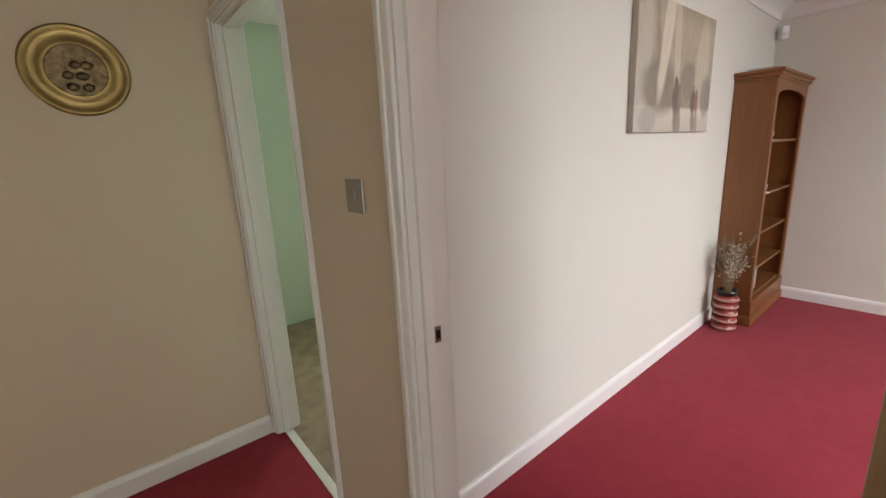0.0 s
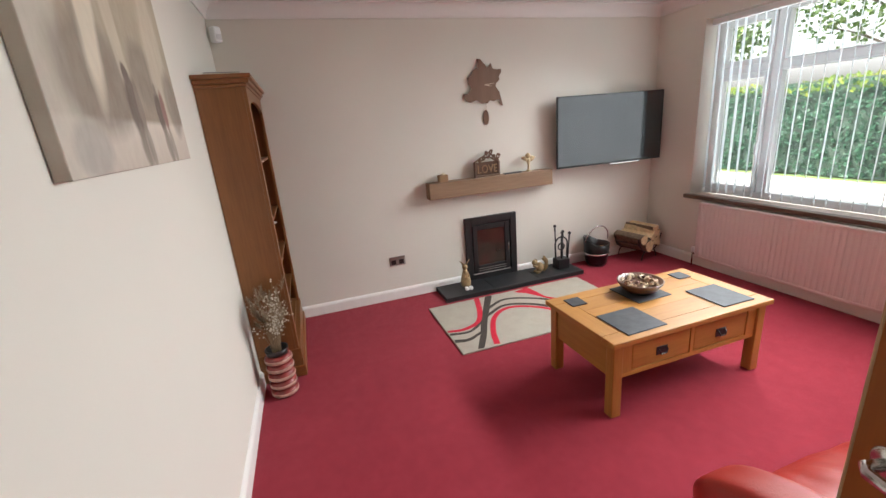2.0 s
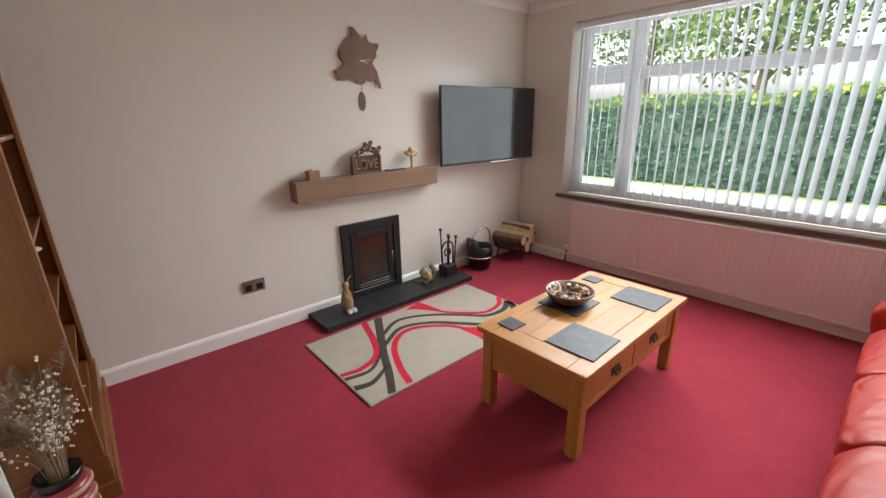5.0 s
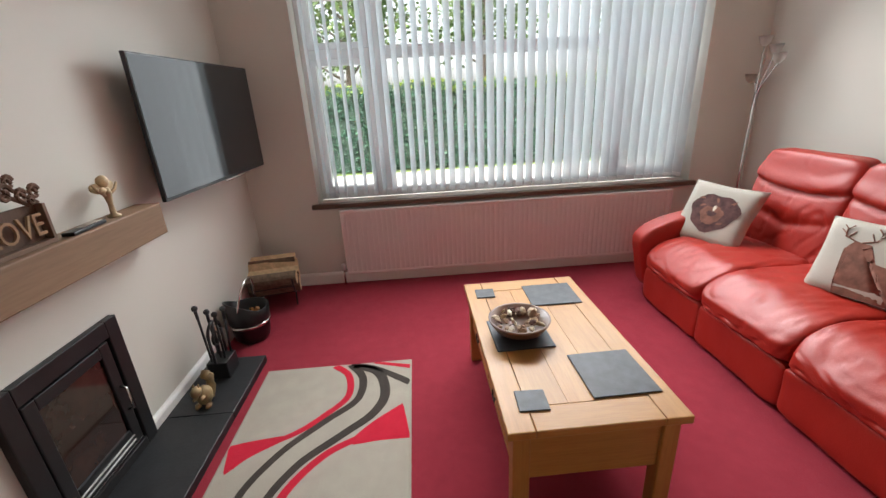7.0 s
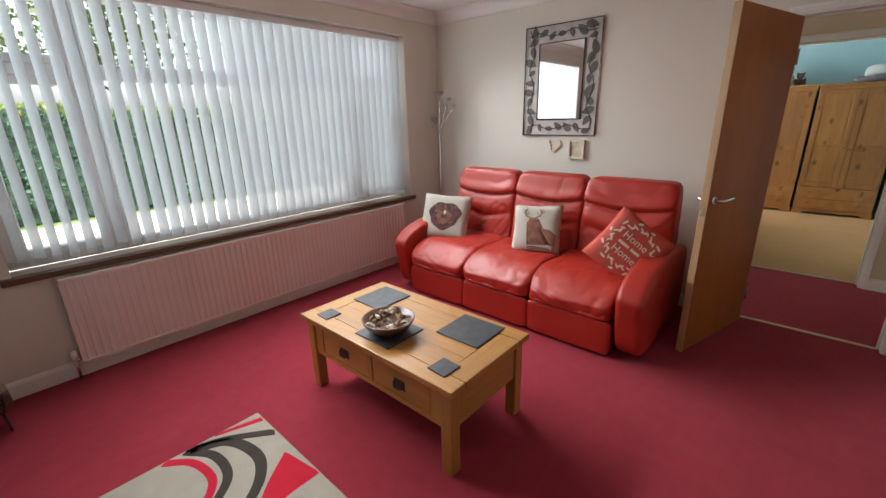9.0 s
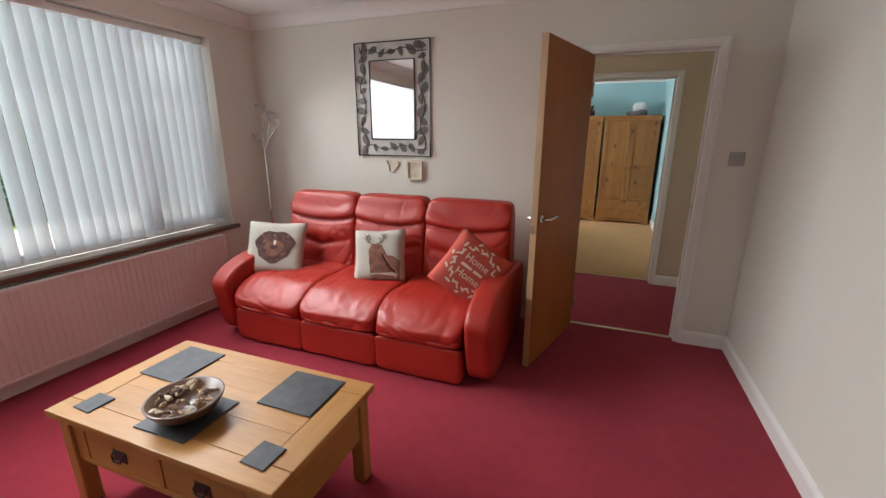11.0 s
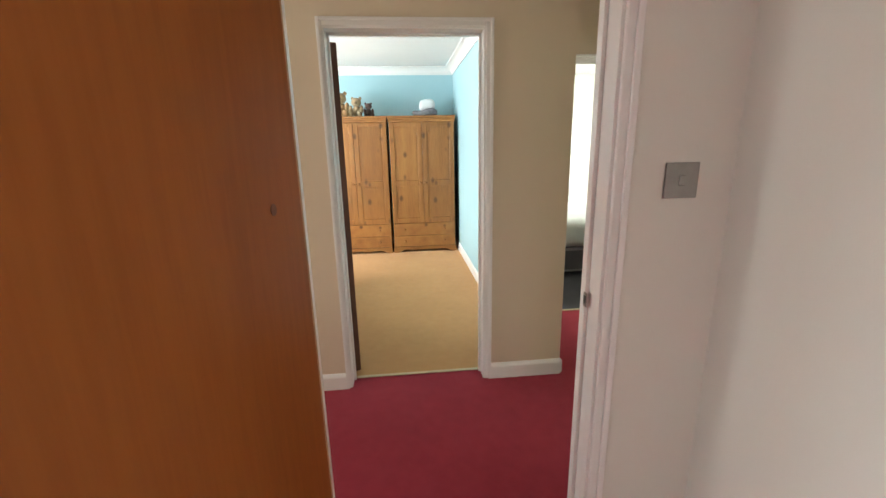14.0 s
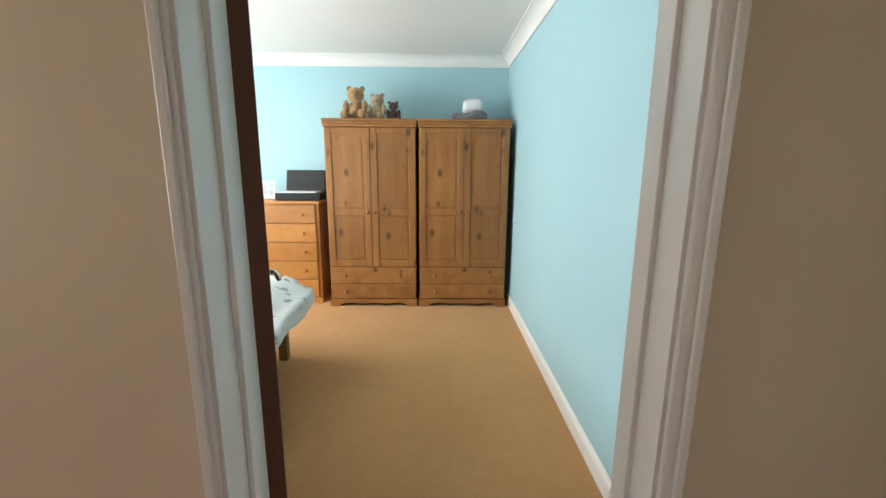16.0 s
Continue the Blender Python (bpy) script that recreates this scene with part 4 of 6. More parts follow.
for dx, dy, tip in ((0.03, 0.04, 0.43), (0.03, -0.035, 0.36), (-0.03, -0.055, 0.36), (-0.025, 0.01, 0.37)):
    bm = bmesh.new()
    tube(bm, [(dx, dy, 0.08), (dx * 1.2, dy * 1.2, tip - 0.06)], 0.0065, 6)
    tube(bm, [(dx * 1.2, dy * 1.2, tip - 0.06), (dx * 1.25, dy * 1.25, tip - 0.012)], 0.008, 8)
    ball(bm, (dx * 1.25, dy * 1.25, tip), 0.016, sub=2)
    part("tool", bm, M_BLACK, fire, smooth=True)

bk = thing("coal_bucket", pose(4.60, -1.885, 0.0) @ Matrix.Diagonal((1, 1, 1.22, 1)), "black coal bucket with a bright hoop handle", "bucket")
bm = bmesh.new()
seg, prof = 28, [(0.085, 0.0), (0.105, 0.02), (0.125, 0.12), (0.132, 0.19)]
rings = []
for i, (rr, z) in enumerate(prof + [(0.124, 0.19), (0.116, 0.11), (0.09, 0.02)]):
    ring = []
    for k in range(seg):
        a = 2 * math.pi * k / seg
        lip = 0.075 * max(0.0, math.sin(a) * 0.6 - math.cos(a) * -0.5) if z > 0.15 else 0.0
        ring.append(bm.verts.new((rr * math.cos(a), rr * math.sin(a), z + lip)))
    rings.append(ring)
for a, b in zip(rings, rings[1:]):
    for k in range(seg):
        bm.faces.new((a[k], a[(k + 1) % seg], b[(k + 1) % seg], b[k]))
bm.faces.new(list(reversed(rings[0])))
bm.faces.new(rings[-1])
part("body", bm, M_BLACKGLOSS, bk, smooth=True)
bm = bmesh.new()
tube(bm, arc((0, 0, 0.21), (0, 1, 0), (-0.25, 0, 0.97), 0.135, 0, math.pi, 20), 0.006, 8)
part("handle", bm, M_CHROME, bk, "bright steel hoop handle", smooth=True)
bm = bmesh.new()
lathe(bm, [(0.121, 0.098), (0.1265, 0.1), (0.1275, 0.112), (0.123, 0.114)], 28)
part("band", bm, M_CHROME, bk, smooth=True)
bm = bmesh.new()
for k in range(9):
    a = k * 2.4
    box(bm, -0.03, 0.03, -0.012, 0.012, -0.010, 0.010, 0.002, 1, pose(0.06 * math.cos(a), 0.06 * math.sin(a), 0.10 + 0.012 * (k % 4), 20 * k, 33 * k, 50 * k))
part("kindling", bm, M_OAKX, bk, "split kindling sticks")

lb = thing("log_holder", pose(4.585, -2.40, 0.0, 0, 0, -78), "black iron log cradle on the carpet", "log holder")
bm = bmesh.new()
for y in (-0.14, 0.14):
    tube(bm, arc((0, y, 0.27), (1, 0, 0), (0, 0, 1), 0.19, math.pi * 1.04, math.pi * 1.96, 18), 0.006, 8)
    tube(bm, arc((0, y, 0.0), (1, 0, 0), (0, 0, 1), 0.12, 0.05, math.pi - 0.05, 14), 0.006, 8)
for a in (1.15, 1.4, 1.6, 1.85):
    x, z = 0.19 * math.cos(math.pi * a), 0.27 + 0.19 * math.sin(math.pi * a)
    tube(bm, [(x, -0.14, z), (x, 0.14, z)], 0.005, 6)
part("cradle", bm, M_BLACK, lb, smooth=True)
M_BARK = plain("log bark", (0.17, 0.115, 0.075), 0.95, 0, 0.45, 30, 80, 0.9)
M_CUT = plain("split log face", (0.62, 0.45, 0.26), 0.85, 0, 0.25, 30, 160, 0.3)


def log(m, rr, ln, cut):
    """A split or round log, bark round it, pale ends; local y along it."""
    bm = bmesh.new()
    n = 14
    outline = []
    for k in range(n):
        a = (2 * math.pi if not cut else 1.25 * math.pi) * k / (n if not cut else n - 1)
        w = rr * (1 + 0.08 * math.sin(3 * a + rr * 90) + random.uniform(-0.03, 0.03))
        outline.append((w * math.cos(a), w * math.sin(a)))
    if cut:
        outline.append((0, -0.004))
    prism(bm, outline, ln, pose(0, ln / 2, 0, 90, 0, 0))
    bmesh.ops.recalc_face_normals(bm, faces=bm.faces)
    for f in bm.faces:
        flat = len(f.verts) > 4 or (cut and min(v.co.x ** 2 + v.co.z ** 2 for v in f.verts) < 0.0004)
        f.material_index = 1 if flat else 0
    single("log", bm, [M_BARK, M_CUT], "split firewood log with pale cut faces in the cradle", "log", m, group="logs in the cradle")


L0 = lb.matrix_world.copy()
for x, z, rr, ln, cut, ry in ((-0.06, 0.16, 0.062, 0.36, False, 0), (0.07, 0.165, 0.062, 0.34, True, 40), (0.0, 0.275, 0.06, 0.36, True, 150), (-0.125, 0.235, 0.05, 0.34, False, 20), (0.118, 0.255, 0.05, 0.32, True, 290), (0.055, 0.335, 0.045, 0.33, True, 200)):
    log(L0 @ pose(x, 0.0, z, 0, ry, random.uniform(-3, 3)), rr, ln, cut)

# ---------- rug ----------
M_RUG = carpet("beige rug pile", (0.40, 0.36, 0.30), (0.33, 0.30, 0.25), (0.46, 0.42, 0.355))
M_RUGBROWN = carpet("brown rug pile", (0.055, 0.045, 0.038), (0.04, 0.033, 0.028), (0.075, 0.06, 0.05))
M_RUGRED = carpet("scarlet rug pile", (0.55, 0.016, 0.04), (0.46, 0.012, 0.032), (0.62, 0.024, 0.055))
rug = thing("rug", pose(3.963, -0.725, 0), "beige rug with swirling brown and scarlet bands", "rug")
part("rug_body", boxes((-0.405, 0.405, -0.75, 0.75, 0.001, 0.012), r=0.004), M_RUG, rug)
bm = bmesh.new()
tube(bm, [(-0.405, -0.75, 0.006), (0.405, -0.75, 0.006), (0.405, 0.75, 0.006), (-0.405, 0.75, 0.006), (-0.405, -0.75, 0.006)], 0.005, 6)
part("edging", bm, M_RUG, rug)


def band(pts, w0, w1, mat, z=0.0135):
    line = spline([(x - 3.963, y + 0.725, 0) for x, y in pts])
    bm = bmesh.new()
    rows = []
    n = len(line)
    for i, p in enumerate(line):
        d = line[min(i + 1, n - 1)] - line[max(i - 1, 0)]
        s = Vector((-d.y, d.x, 0)).normalized() * (w0 + (w1 - w0) * i / (n - 1)) / 2
        rows.append([bm.verts.new((max(-0.402, min(0.402, q.x)), max(-0.747, min(0.747, q.y)), h)) for q, h in ((p + s, 0.0121), (p + s * 0.8, z), (p - s * 0.8, z), (p - s, 0.0121))])
    for a, b in zip(rows, rows[1:]):
        for k in range(3):
            bm.faces.new((a[k], a[k + 1], b[k + 1], b[k]))
    bmesh.ops.recalc_face_normals(bm, faces=bm.faces)
    part("band", bm, mat, rug)


band([(4.37, -0.42), (4.11, -0.34), (3.94, -0.25), (3.88, -0.11), (3.90, 0.02)], 0.05, 0.035, M_RUGRED)
band([(4.37, -0.54), (4.15, -0.42), (3.93, -0.30), (3.74, -0.21), (3.56, -0.11)], 0.06, 0.045, M_RUGBROWN)
band([(3.95, -0.30), (3.83, -0.14), (3.85, 0.02)], 0.02, 0.035, M_RUGBROWN)
band([(3.80, -0.24), (3.72, -0.09), (3.74, 0.02)], 0.02, 0.05, M_RUGBROWN)
band([(4.12, -0.41), (4.23, -0.63), (4.13, -0.86), (3.96, -1.04), (3.83, -1.17), (3.82, -1.34), (3.90, -1.47)], 0.03, 0.045, M_RUGBROWN)
band([(4.00, -0.35), (4.12, -0.57), (4.04, -0.78), (3.87, -0.94), (3.74, -1.06), (3.69, -1.20), (3.74, -1.38), (3.88, -1.46)], 0.03, 0.06, M_RUGBROWN)
band([(3.90, -1.47), (3.76, -1.42), (3.56, -1.27)], 0.03, 0.045, M_RUGBROWN)
band([(3.77, -1.475), (3.56, -1.41)], 0.02, 0.035, M_RUGRED)
band([(3.57, -0.24), (3.74, -0.29), (3.94, -0.39), (4.05, -0.52), (4.05, -0.66), (3.93, -0.83), (3.76, -0.93)], 0.045, 0.035, M_RUGRED)
band([(3.82, -0.89), (3.70, -0.95), (3.56, -1.00)], 0.035, 0.24, M_RUGRED, 0.0131)
band([(4.18, -0.93), (4.08, -0.98), (3.98, -1.07), (3.88, -1.20), (3.90, -1.37), (3.99, -1.47)], 0.03, 0.04, M_RUGRED)
band([(4.37, -0.85), (4.28, -0.90), (4.14, -0.95)], 0.17, 0.035, M_RUGRED, 0.0131)

# ---------- coffee table ----------
tb = thing("coffee_table", pose(2.928, -0.962, 0, 0, 0, 0.4), "golden oak coffee table with four small drawers", "coffee table")
TX, TY = 0.299, 0.545
for s in (-1, 1):
    part("top_board", boxes((s * TX - s * 0.09 if s > 0 else -TX, TX if s > 0 else -TX + 0.09, -TY, TY, 0.420, 0.450), r=0.004), M_OAK, tb)
    part("top_board", boxes((-TX + 0.0915, TX - 0.0915, TY - 0.11 if s > 0 else -TY, TY if s > 0 else -TY + 0.11, 0.420, 0.450), r=0.004), M_OAKX, tb)
for k in range(3):
    w = (2 * TX - 0.183) / 3
    x0 = -TX + 0.0915 + k * w
    part("top_panel", boxes((x0 + 0.0003, x0 + w - 0.0003, -TY + 0.1115, TY - 0.1115, 0.420, 0.4488), r=0.0008, seg=1), M_OAK, tb)
for sx in (-1, 1):
    for sy in (-1, 1):
        part("leg", boxes((sx * (TX - 0.022) - (0.058 if sx > 0 else 0), sx * (TX - 0.022) + (0.058 if sx < 0 else 0), sy * (TY - 0.022) - (0.058 if sy > 0 else 0), sy * (TY - 0.022) + (0.058 if sy < 0 else 0), 0.0, 0.420), r=0.005), M_OAKZ, tb)
for sy in (-1, 1):
    y = sy * (TY - 0.045)
    part("end_rail", boxes((-TX + 0.080, TX - 0.080, y - 0.011, y + 0.011, 0.222, 0.420), r=0.002), M_OAKX, tb)
for sx in (-1, 1):
    x = sx * (TX - 0.045)
    part("side_rail", boxes((x - 0.011, x + 0.011, -TY + 0.080, TY - 0.080, 0.395, 0.420)), M_OAK, tb)
    part("side_rail", boxes((x - 0.011, x + 0.011, -TY + 0.080, TY - 0.080, 0.222, 0.246)), M_OAK, tb)
    for y0, y1 in ((-TY + 0.080, -TY + 0.145), (-0.012, 0.012), (TY - 0.145, TY - 0.080)):
        part("stile", boxes((x - 0.011, x + 0.011, y0, y1, 0.246, 0.395)), M_OAKZ, tb)
    part("back_panel", boxes((x - sx * 0.03 - 0.004, x - sx * 0.03 + 0.004, -TY + 0.080, TY - 0.080, 0.225, 0.415)), M_DARKPLY, tb)
    for y0, y1 in ((-TY + 0.147, -0.014), (0.014, TY - 0.147)):
        d = part("drawer", boxes((x - 0.009, x + 0.009, y0 + 0.003, y1 - 0.003, 0.251, 0.390), r=0.003), M_OAK, tb)
        ym = (y0 + y1) / 2
        fx = x + sx * 0.009
        bm = boxes((min(fx, fx + sx * 0.003), max(fx, fx + sx * 0.003), ym - 0.036, ym + 0.036, 0.292, 0.340), r=0.001, seg=1)
        tube(bm, [(fx + sx * 0.003, ym - 0.026, 0.332), (fx + sx * 0.014, ym - 0.026, 0.322), (fx + sx * 0.016, ym - 0.018, 0.302), (fx + sx * 0.016, ym + 0.018, 0.302), (fx + sx * 0.014, ym + 0.026, 0.322), (fx + sx * 0.003, ym + 0.026, 0.332)], 0.004, 8)
        part("handle", bm, M_BLACK, d, "black iron drop handle")
TZ = 0.4503


def slate_mat(name, x0, x1, y0, y1, label, cat):
    bm = boxes((-(x1 - x0) / 2, (x1 - x0) / 2, -(y1 - y0) / 2, (y1 - y0) / 2, 0.0, 0.006), r=0.0018, seg=1)
    for v in bm.verts:
        v.co.x += random.uniform(-0.0012, 0.0012)
        v.co.y += random.uniform(-0.0012, 0.0012)
    single(name, bm, M_MAT, label, cat, pose((x0 + x1) / 2, (y0 + y1) / 2, TZ, 0, 0, random.uniform(-2, 2)), group="slate table mats")


slate_mat("place_mat", 2.68, 2.93, -1.42, -1.195, "dark grey slate place mat on the coffee table", "place mat")
slate_mat("place_mat", 2.665, 2.905, -0.785, -0.535, "dark grey slate place mat on the coffee table", "place mat")
slate_mat("place_mat", 2.93, 3.172, -1.09, -0.845, "dark grey slate place mat under the bowl", "place mat")
slate_mat("coaster", 3.087, 3.183, -1.417, -1.322, "small square slate coaster on the table", "coaster")
slate_mat("coaster", 3.06, 3.163, -0.60, -0.50, "small square slate coaster on the table", "coaster")

bowl = thing("bowl", pose(3.052, -0.968, TZ + 0.0066), "dark wooden bowl of dried potpourri", "bowl")
bm = bmesh.new()
lathe(bm, [(0.055, 0.0), (0.065, 0.002), (0.105, 0.028), (0.128, 0.062), (0.132, 0.074), (0.124, 0.074), (0.10, 0.034), (0.06, 0.016)], 36)
part("dish", bm, wood("dark turned wood", (0.17, 0.085, 0.05), (0.12, 0.06, 0.035), (0.07, 0.033, 0.02), "x", 0.35, 0, 12, 0.3), bowl, smooth=True)
pots = [plain("dried petal", c, 0.85, 0, 0.35, 40, 120, 0.5) for c in ((0.55, 0.42, 0.27), (0.33, 0.21, 0.13), (0.68, 0.58, 0.43), (0.14, 0.075, 0.06))]
for k in range(46):
    a, rr = random.uniform(0, 6.28), 0.105 * math.sqrt(random.random())
    z = 0.055 + 0.032 * (1 - (rr / 0.105) ** 2) + random.uniform(-0.008, 0.012)
    bm = bmesh.new()
    s = random.uniform(0.013, 0.024)
    vs = ball(bm, (0, 0, 0), s, (1, random.uniform(0.5, 0.9), random.uniform(0.25, 0.6)), 1)
    for v in vs:
        v.co += 0.3 * s * noise.noise_vector(v.co * 60 + Vector((k, 0, 0)))
    part("petal", bm, pots[k % 4], bowl, m=pose(rr * math.cos(a), rr * math.sin(a), z, random.uniform(-50, 50), random.uniform(-50, 50), random.uniform(0, 360)))


# ---------- sofa ----------
sofa = thing("sofa", pose(1.365, -1.145, 0), "three-seat red leather recliner sofa", "sofa")


def soft(name, parent, c, half, p=5.0, n=8, wob=0.006, shape=None, label=""):
    bm = bmesh.new()
    superbox(bm, c, half, p, n, wob, shape)
    return part(name, bm, M_LEATHER, parent, label, smooth=True)


part("frame", boxes((-0.46, 0.40, -0.86, 0.86, 0.03, 0.27), r=0.02), M_LEATHER, sofa, smooth=False)
for fx in (-0.40, 0.34):
    for fy in (-0.95, 0.95):
        bm = bmesh.new()
        lathe(bm, [(0.022, 0.0), (0.025, 0.04)], 14, pose(fx, fy, 0))
        part("foot", bm, M_BLACKGLOSS, sofa, smooth=True)


def arm_shape(w):
    """Rolls the arm's top forward and down, and leans its front."""
    t = max(0.0, (w.x - 0.10) / 0.42)
    if w.z > 0.25:
        w.z -= 0.075 * t * t * (w.z - 0.25) / 0.3
    if w.x > 0.2:
        w.x -= 0.075 * max(0.0, min(1.0, (0.42 - w.z) / 0.4))
    w.z -= 0.05 * max(0.0, -(w.x + 0.05)) if w.z > 0.3 else 0.0
    return w


for sy in (-1, 1):
    soft("arm", sofa, (0.05, sy * 0.965, 0.302), (0.520, 0.092, 0.290), 6.5, 20, 0.004, arm_shape)
seats = ((-0.865, -0.292), (-0.288, 0.288), (0.292, 0.865))
backs = ((-0.885, -0.262), (-0.258, 0.342), (0.346, 0.985))


def seat_shape(w):
    if w.x > 0.30:
        w.z -= 0.55 * (w.x - 0.30) ** 2 / 0.3 * max(0.0, (w.z - 0.26) / 0.2)
    # sat-in folds, shallow valleys that run from the back edge forward
    f = noise.noise(Vector((w.x * 5.0 + 3.0 * w.y, w.y * 13.0, 4.0)))
    w.z -= 0.008 * max(0.0, 1 - abs(f) * 6.0) * (1 if w.z > 0.40 else 0)
    if w.x > 0.42:
        g = noise.noise(Vector((w.y * 9.0 + w.z * 6.0, w.z * 14.0, 9.0)))
        w.x -= 0.008 * max(0.0, 1 - abs(g) * 6.0)
    return w


for y0, y1 in seats:
    ym, hw = (y0 + y1) / 2, (y1 - y0) / 2
    soft("seat_cushion", sofa, (0.150, ym, 0.350), (0.405, hw + 0.007, 0.112), 10.0, 32, 0.007, seat_shape)
    soft("footrest", sofa, (0.478, ym, 0.132), (0.058, hw + 0.006, 0.118), 10.0, 16, 0.006)
for y0, y1 in backs:
    ym, hw = (y0 + y1) / 2, (y1 - y0) / 2

    def lean(w):
        w.x -= 0.20 * (w.z - 0.45)
        return w

    def hide(w, ym=ym, hw=hw):
        """Head roll above a stitched seam that sags to the middle, lumbar swell, slack valley and folds below."""
        v = (w.y - ym) / hw
        front = max(0.0, min(1.0, (w.x + 0.20) / 0.08))
        seam = 0.835 - 0.040 * (1 - v * v)
        d = w.z - seam
        w.x += front * 0.022 * math.exp(-((d - 0.045) / 0.05) ** 2)
        w.x -= front * 0.034 * math.exp(-(d / 0.013) ** 2) * (1 - 0.6 * v ** 4)
        w.x += front * 0.020 * math.exp(-((d + 0.09) / 0.06) ** 2) * (1 - 0.5 * v * v)
        w.x -= front * 0.018 * math.exp(-((w.z - 0.60 - 0.07 * abs(v)) / 0.024) ** 2) * max(0.0, 1 - v * v)
        f = noise.noise(Vector((w.y * 8.0 + 5.0 * v * (0.8 - w.z), w.z * 7.0, 2.0 + ym)))
        w.x -= front * 0.010 * max(0.0, 1 - abs(f) * 9.0) * (1 if d < 0 else 0.4)
        if w.x < -0.14:
            w.x += 0.62 * (-0.14 - w.x) * max(0.0, min(1.0, (w.z - 0.6) / 0.35))
        return lean(w)

    soft("backrest", sofa, (-0.215, ym, 0.705), (0.128, hw + 0.004, 0.312), 10.0, 44, 0.004, hide)
soft("back_shell", sofa, (-0.40, 0.0, 0.46), (0.05, 0.95, 0.40), 8.0, 8, 0.0)


# ---------- cushions ----------
def cushion(m, size, mat, label, hand):
    root = thing("cushion", m, label, "cushion", group="cushions on the sofa")
    bm = bmesh.new()
    n = 14
    grid = {}
    for side in (-1, 1):
        for i in range(n + 1):
            for k in range(n + 1):
                u, v = 2 * i / n - 1, 2 * k / n - 1
                edge = (1 - u ** 4) * (1 - v ** 4)
                if edge < 1e-9 and side == 1:
                    grid[side, i, k] = grid[-1, i, k]
                    continue
                pin = 1 - 0.06 * (1 - abs(v)) * abs(u) ** 2 - 0.0
                pin2 = 1 - 0.06 * (1 - abs(u)) * abs(v) ** 2
                grid[side, i, k] = bm.verts.new((u * size / 2 * pin, side * 0.062 * edge ** 0.45, v * size / 2 * pin2))
    for side in (-1, 1):
        for i in range(n):
            for k in range(n):
                f = [grid[side, i, k], grid[side, i + 1, k], grid[side, i + 1, k + 1], grid[side, i, k + 1]]
                bm.faces.new(f if side == -1 else f[::-1])
    part("cover", bm, mat, root, smooth=True)
    return root


M_LINEN = plain("natural linen", (0.46, 0.43, 0.37), 0.9, 0, 0.1, 5, 380, 0.4)
M_REDCLOTH = plain("terracotta cloth", (0.50, 0.085, 0.06), 0.92, 0, 0.1, 5, 380, 0.4)
M_PRINTDARK = plain("dark brown print", (0.10, 0.045, 0.042), 0.9, 0, 0.5, 26, 300, 0.3)
M_PRINTBROWN = plain("russet print", (0.22, 0.095, 0.065), 0.9, 0, 0.4, 22, 300, 0.3)
M_PRINTCREAM = plain("cream print", (0.72, 0.62, 0.50), 0.9, 0, 0.1, 14, 300, 0.3)


def on_cushion(root, name, outline, mat, size, lift=0.0):
    """A flat printed or stitched patch that follows the swell of the cushion's front."""
    bm = bmesh.new()
    face = bm.faces.new([bm.verts.new((x, 0, z)) for x, z in outline])
    g = bmesh.ops.triangulate(bm, faces=[face])
    bmesh.ops.subdivide_edges(bm, edges=bm.edges[:], cuts=3, use_grid_fill=True)
    for v in bm.verts:
        u, w = 2 * v.co.x / size, 2 * v.co.z / size
        edge = max(0.0, (1 - u ** 4) * (1 - w ** 4))
        v.co.y = -0.062 * edge ** 0.45 - 0.0022 - lift
    part(name, bm, mat, root, smooth=True)


def blob(cx, cz, rx, rz, n=22, rough=0.12, turn=0.0):
    out = []
    for k in range(n):
        a = 2 * math.pi * k / n
        r = 1 + rough * math.sin(3 * a + cx * 40) + rough * 0.6 * math.sin(7 * a + cz * 60)
        x, z = rx * r * math.cos(a), rz * r * math.sin(a)
        out.append((cx + x * math.cos(turn) - z * math.sin(turn), cz + x * math.sin(turn) + z * math.cos(turn)))
    return out


c1 = cushion(pose(1.49, -1.955, 0.598, -34, 3, 116), 0.45, M_LINEN, "linen cushion with a dark round animal-head print", 1)
on_cushion(c1, "print", blob(0.005, 0.0, 0.145, 0.13, 26, 0.08), M_PRINTDARK, 0.45)
on_cushion(c1, "print", blob(0.0, -0.02, 0.07, 0.062, 20, 0.1), M_PRINTBROWN, 0.45, 0.0012)
on_cushion(c1, "print", blob(0.0, -0.012, 0.030, 0.018, 14, 0.15), M_PRINTDARK, 0.45, 0.0022)
on_cushion(c1, "print", blob(0.004, 0.028, 0.010, 0.020, 10, 0.1), M_PRINTCREAM, 0.45, 0.0022)
for k in range(9):
    on_cushion(c1, "print", blob(-0.10 + 0.025 * k, 0.085 - 0.05 * ((k * 5) % 4), 0.018, 0.008, 10, 0.2, 0.5 * k), M_PRINTBROWN, 0.45, 0.0014)
c2 = cushion(pose(1.41, -1.07, 0.612, -24, -4, 102), 0.39, M_LINEN, "linen cushion with a brown stag print", 1)
on_cushion(c2, "print", [(-0.045, -0.175), (0.165, -0.175), (0.168, -0.05), (0.12, -0.012), (0.04, 0.0), (0.0, 0.05), (0.03, 0.062), (0.028, 0.074), (-0.012, 0.076), (-0.035, 0.082), (-0.065, 0.035), (-0.06, 0.022), (-0.04, 0.02), (-0.052, -0.05)], M_PRINTBROWN, 0.39)
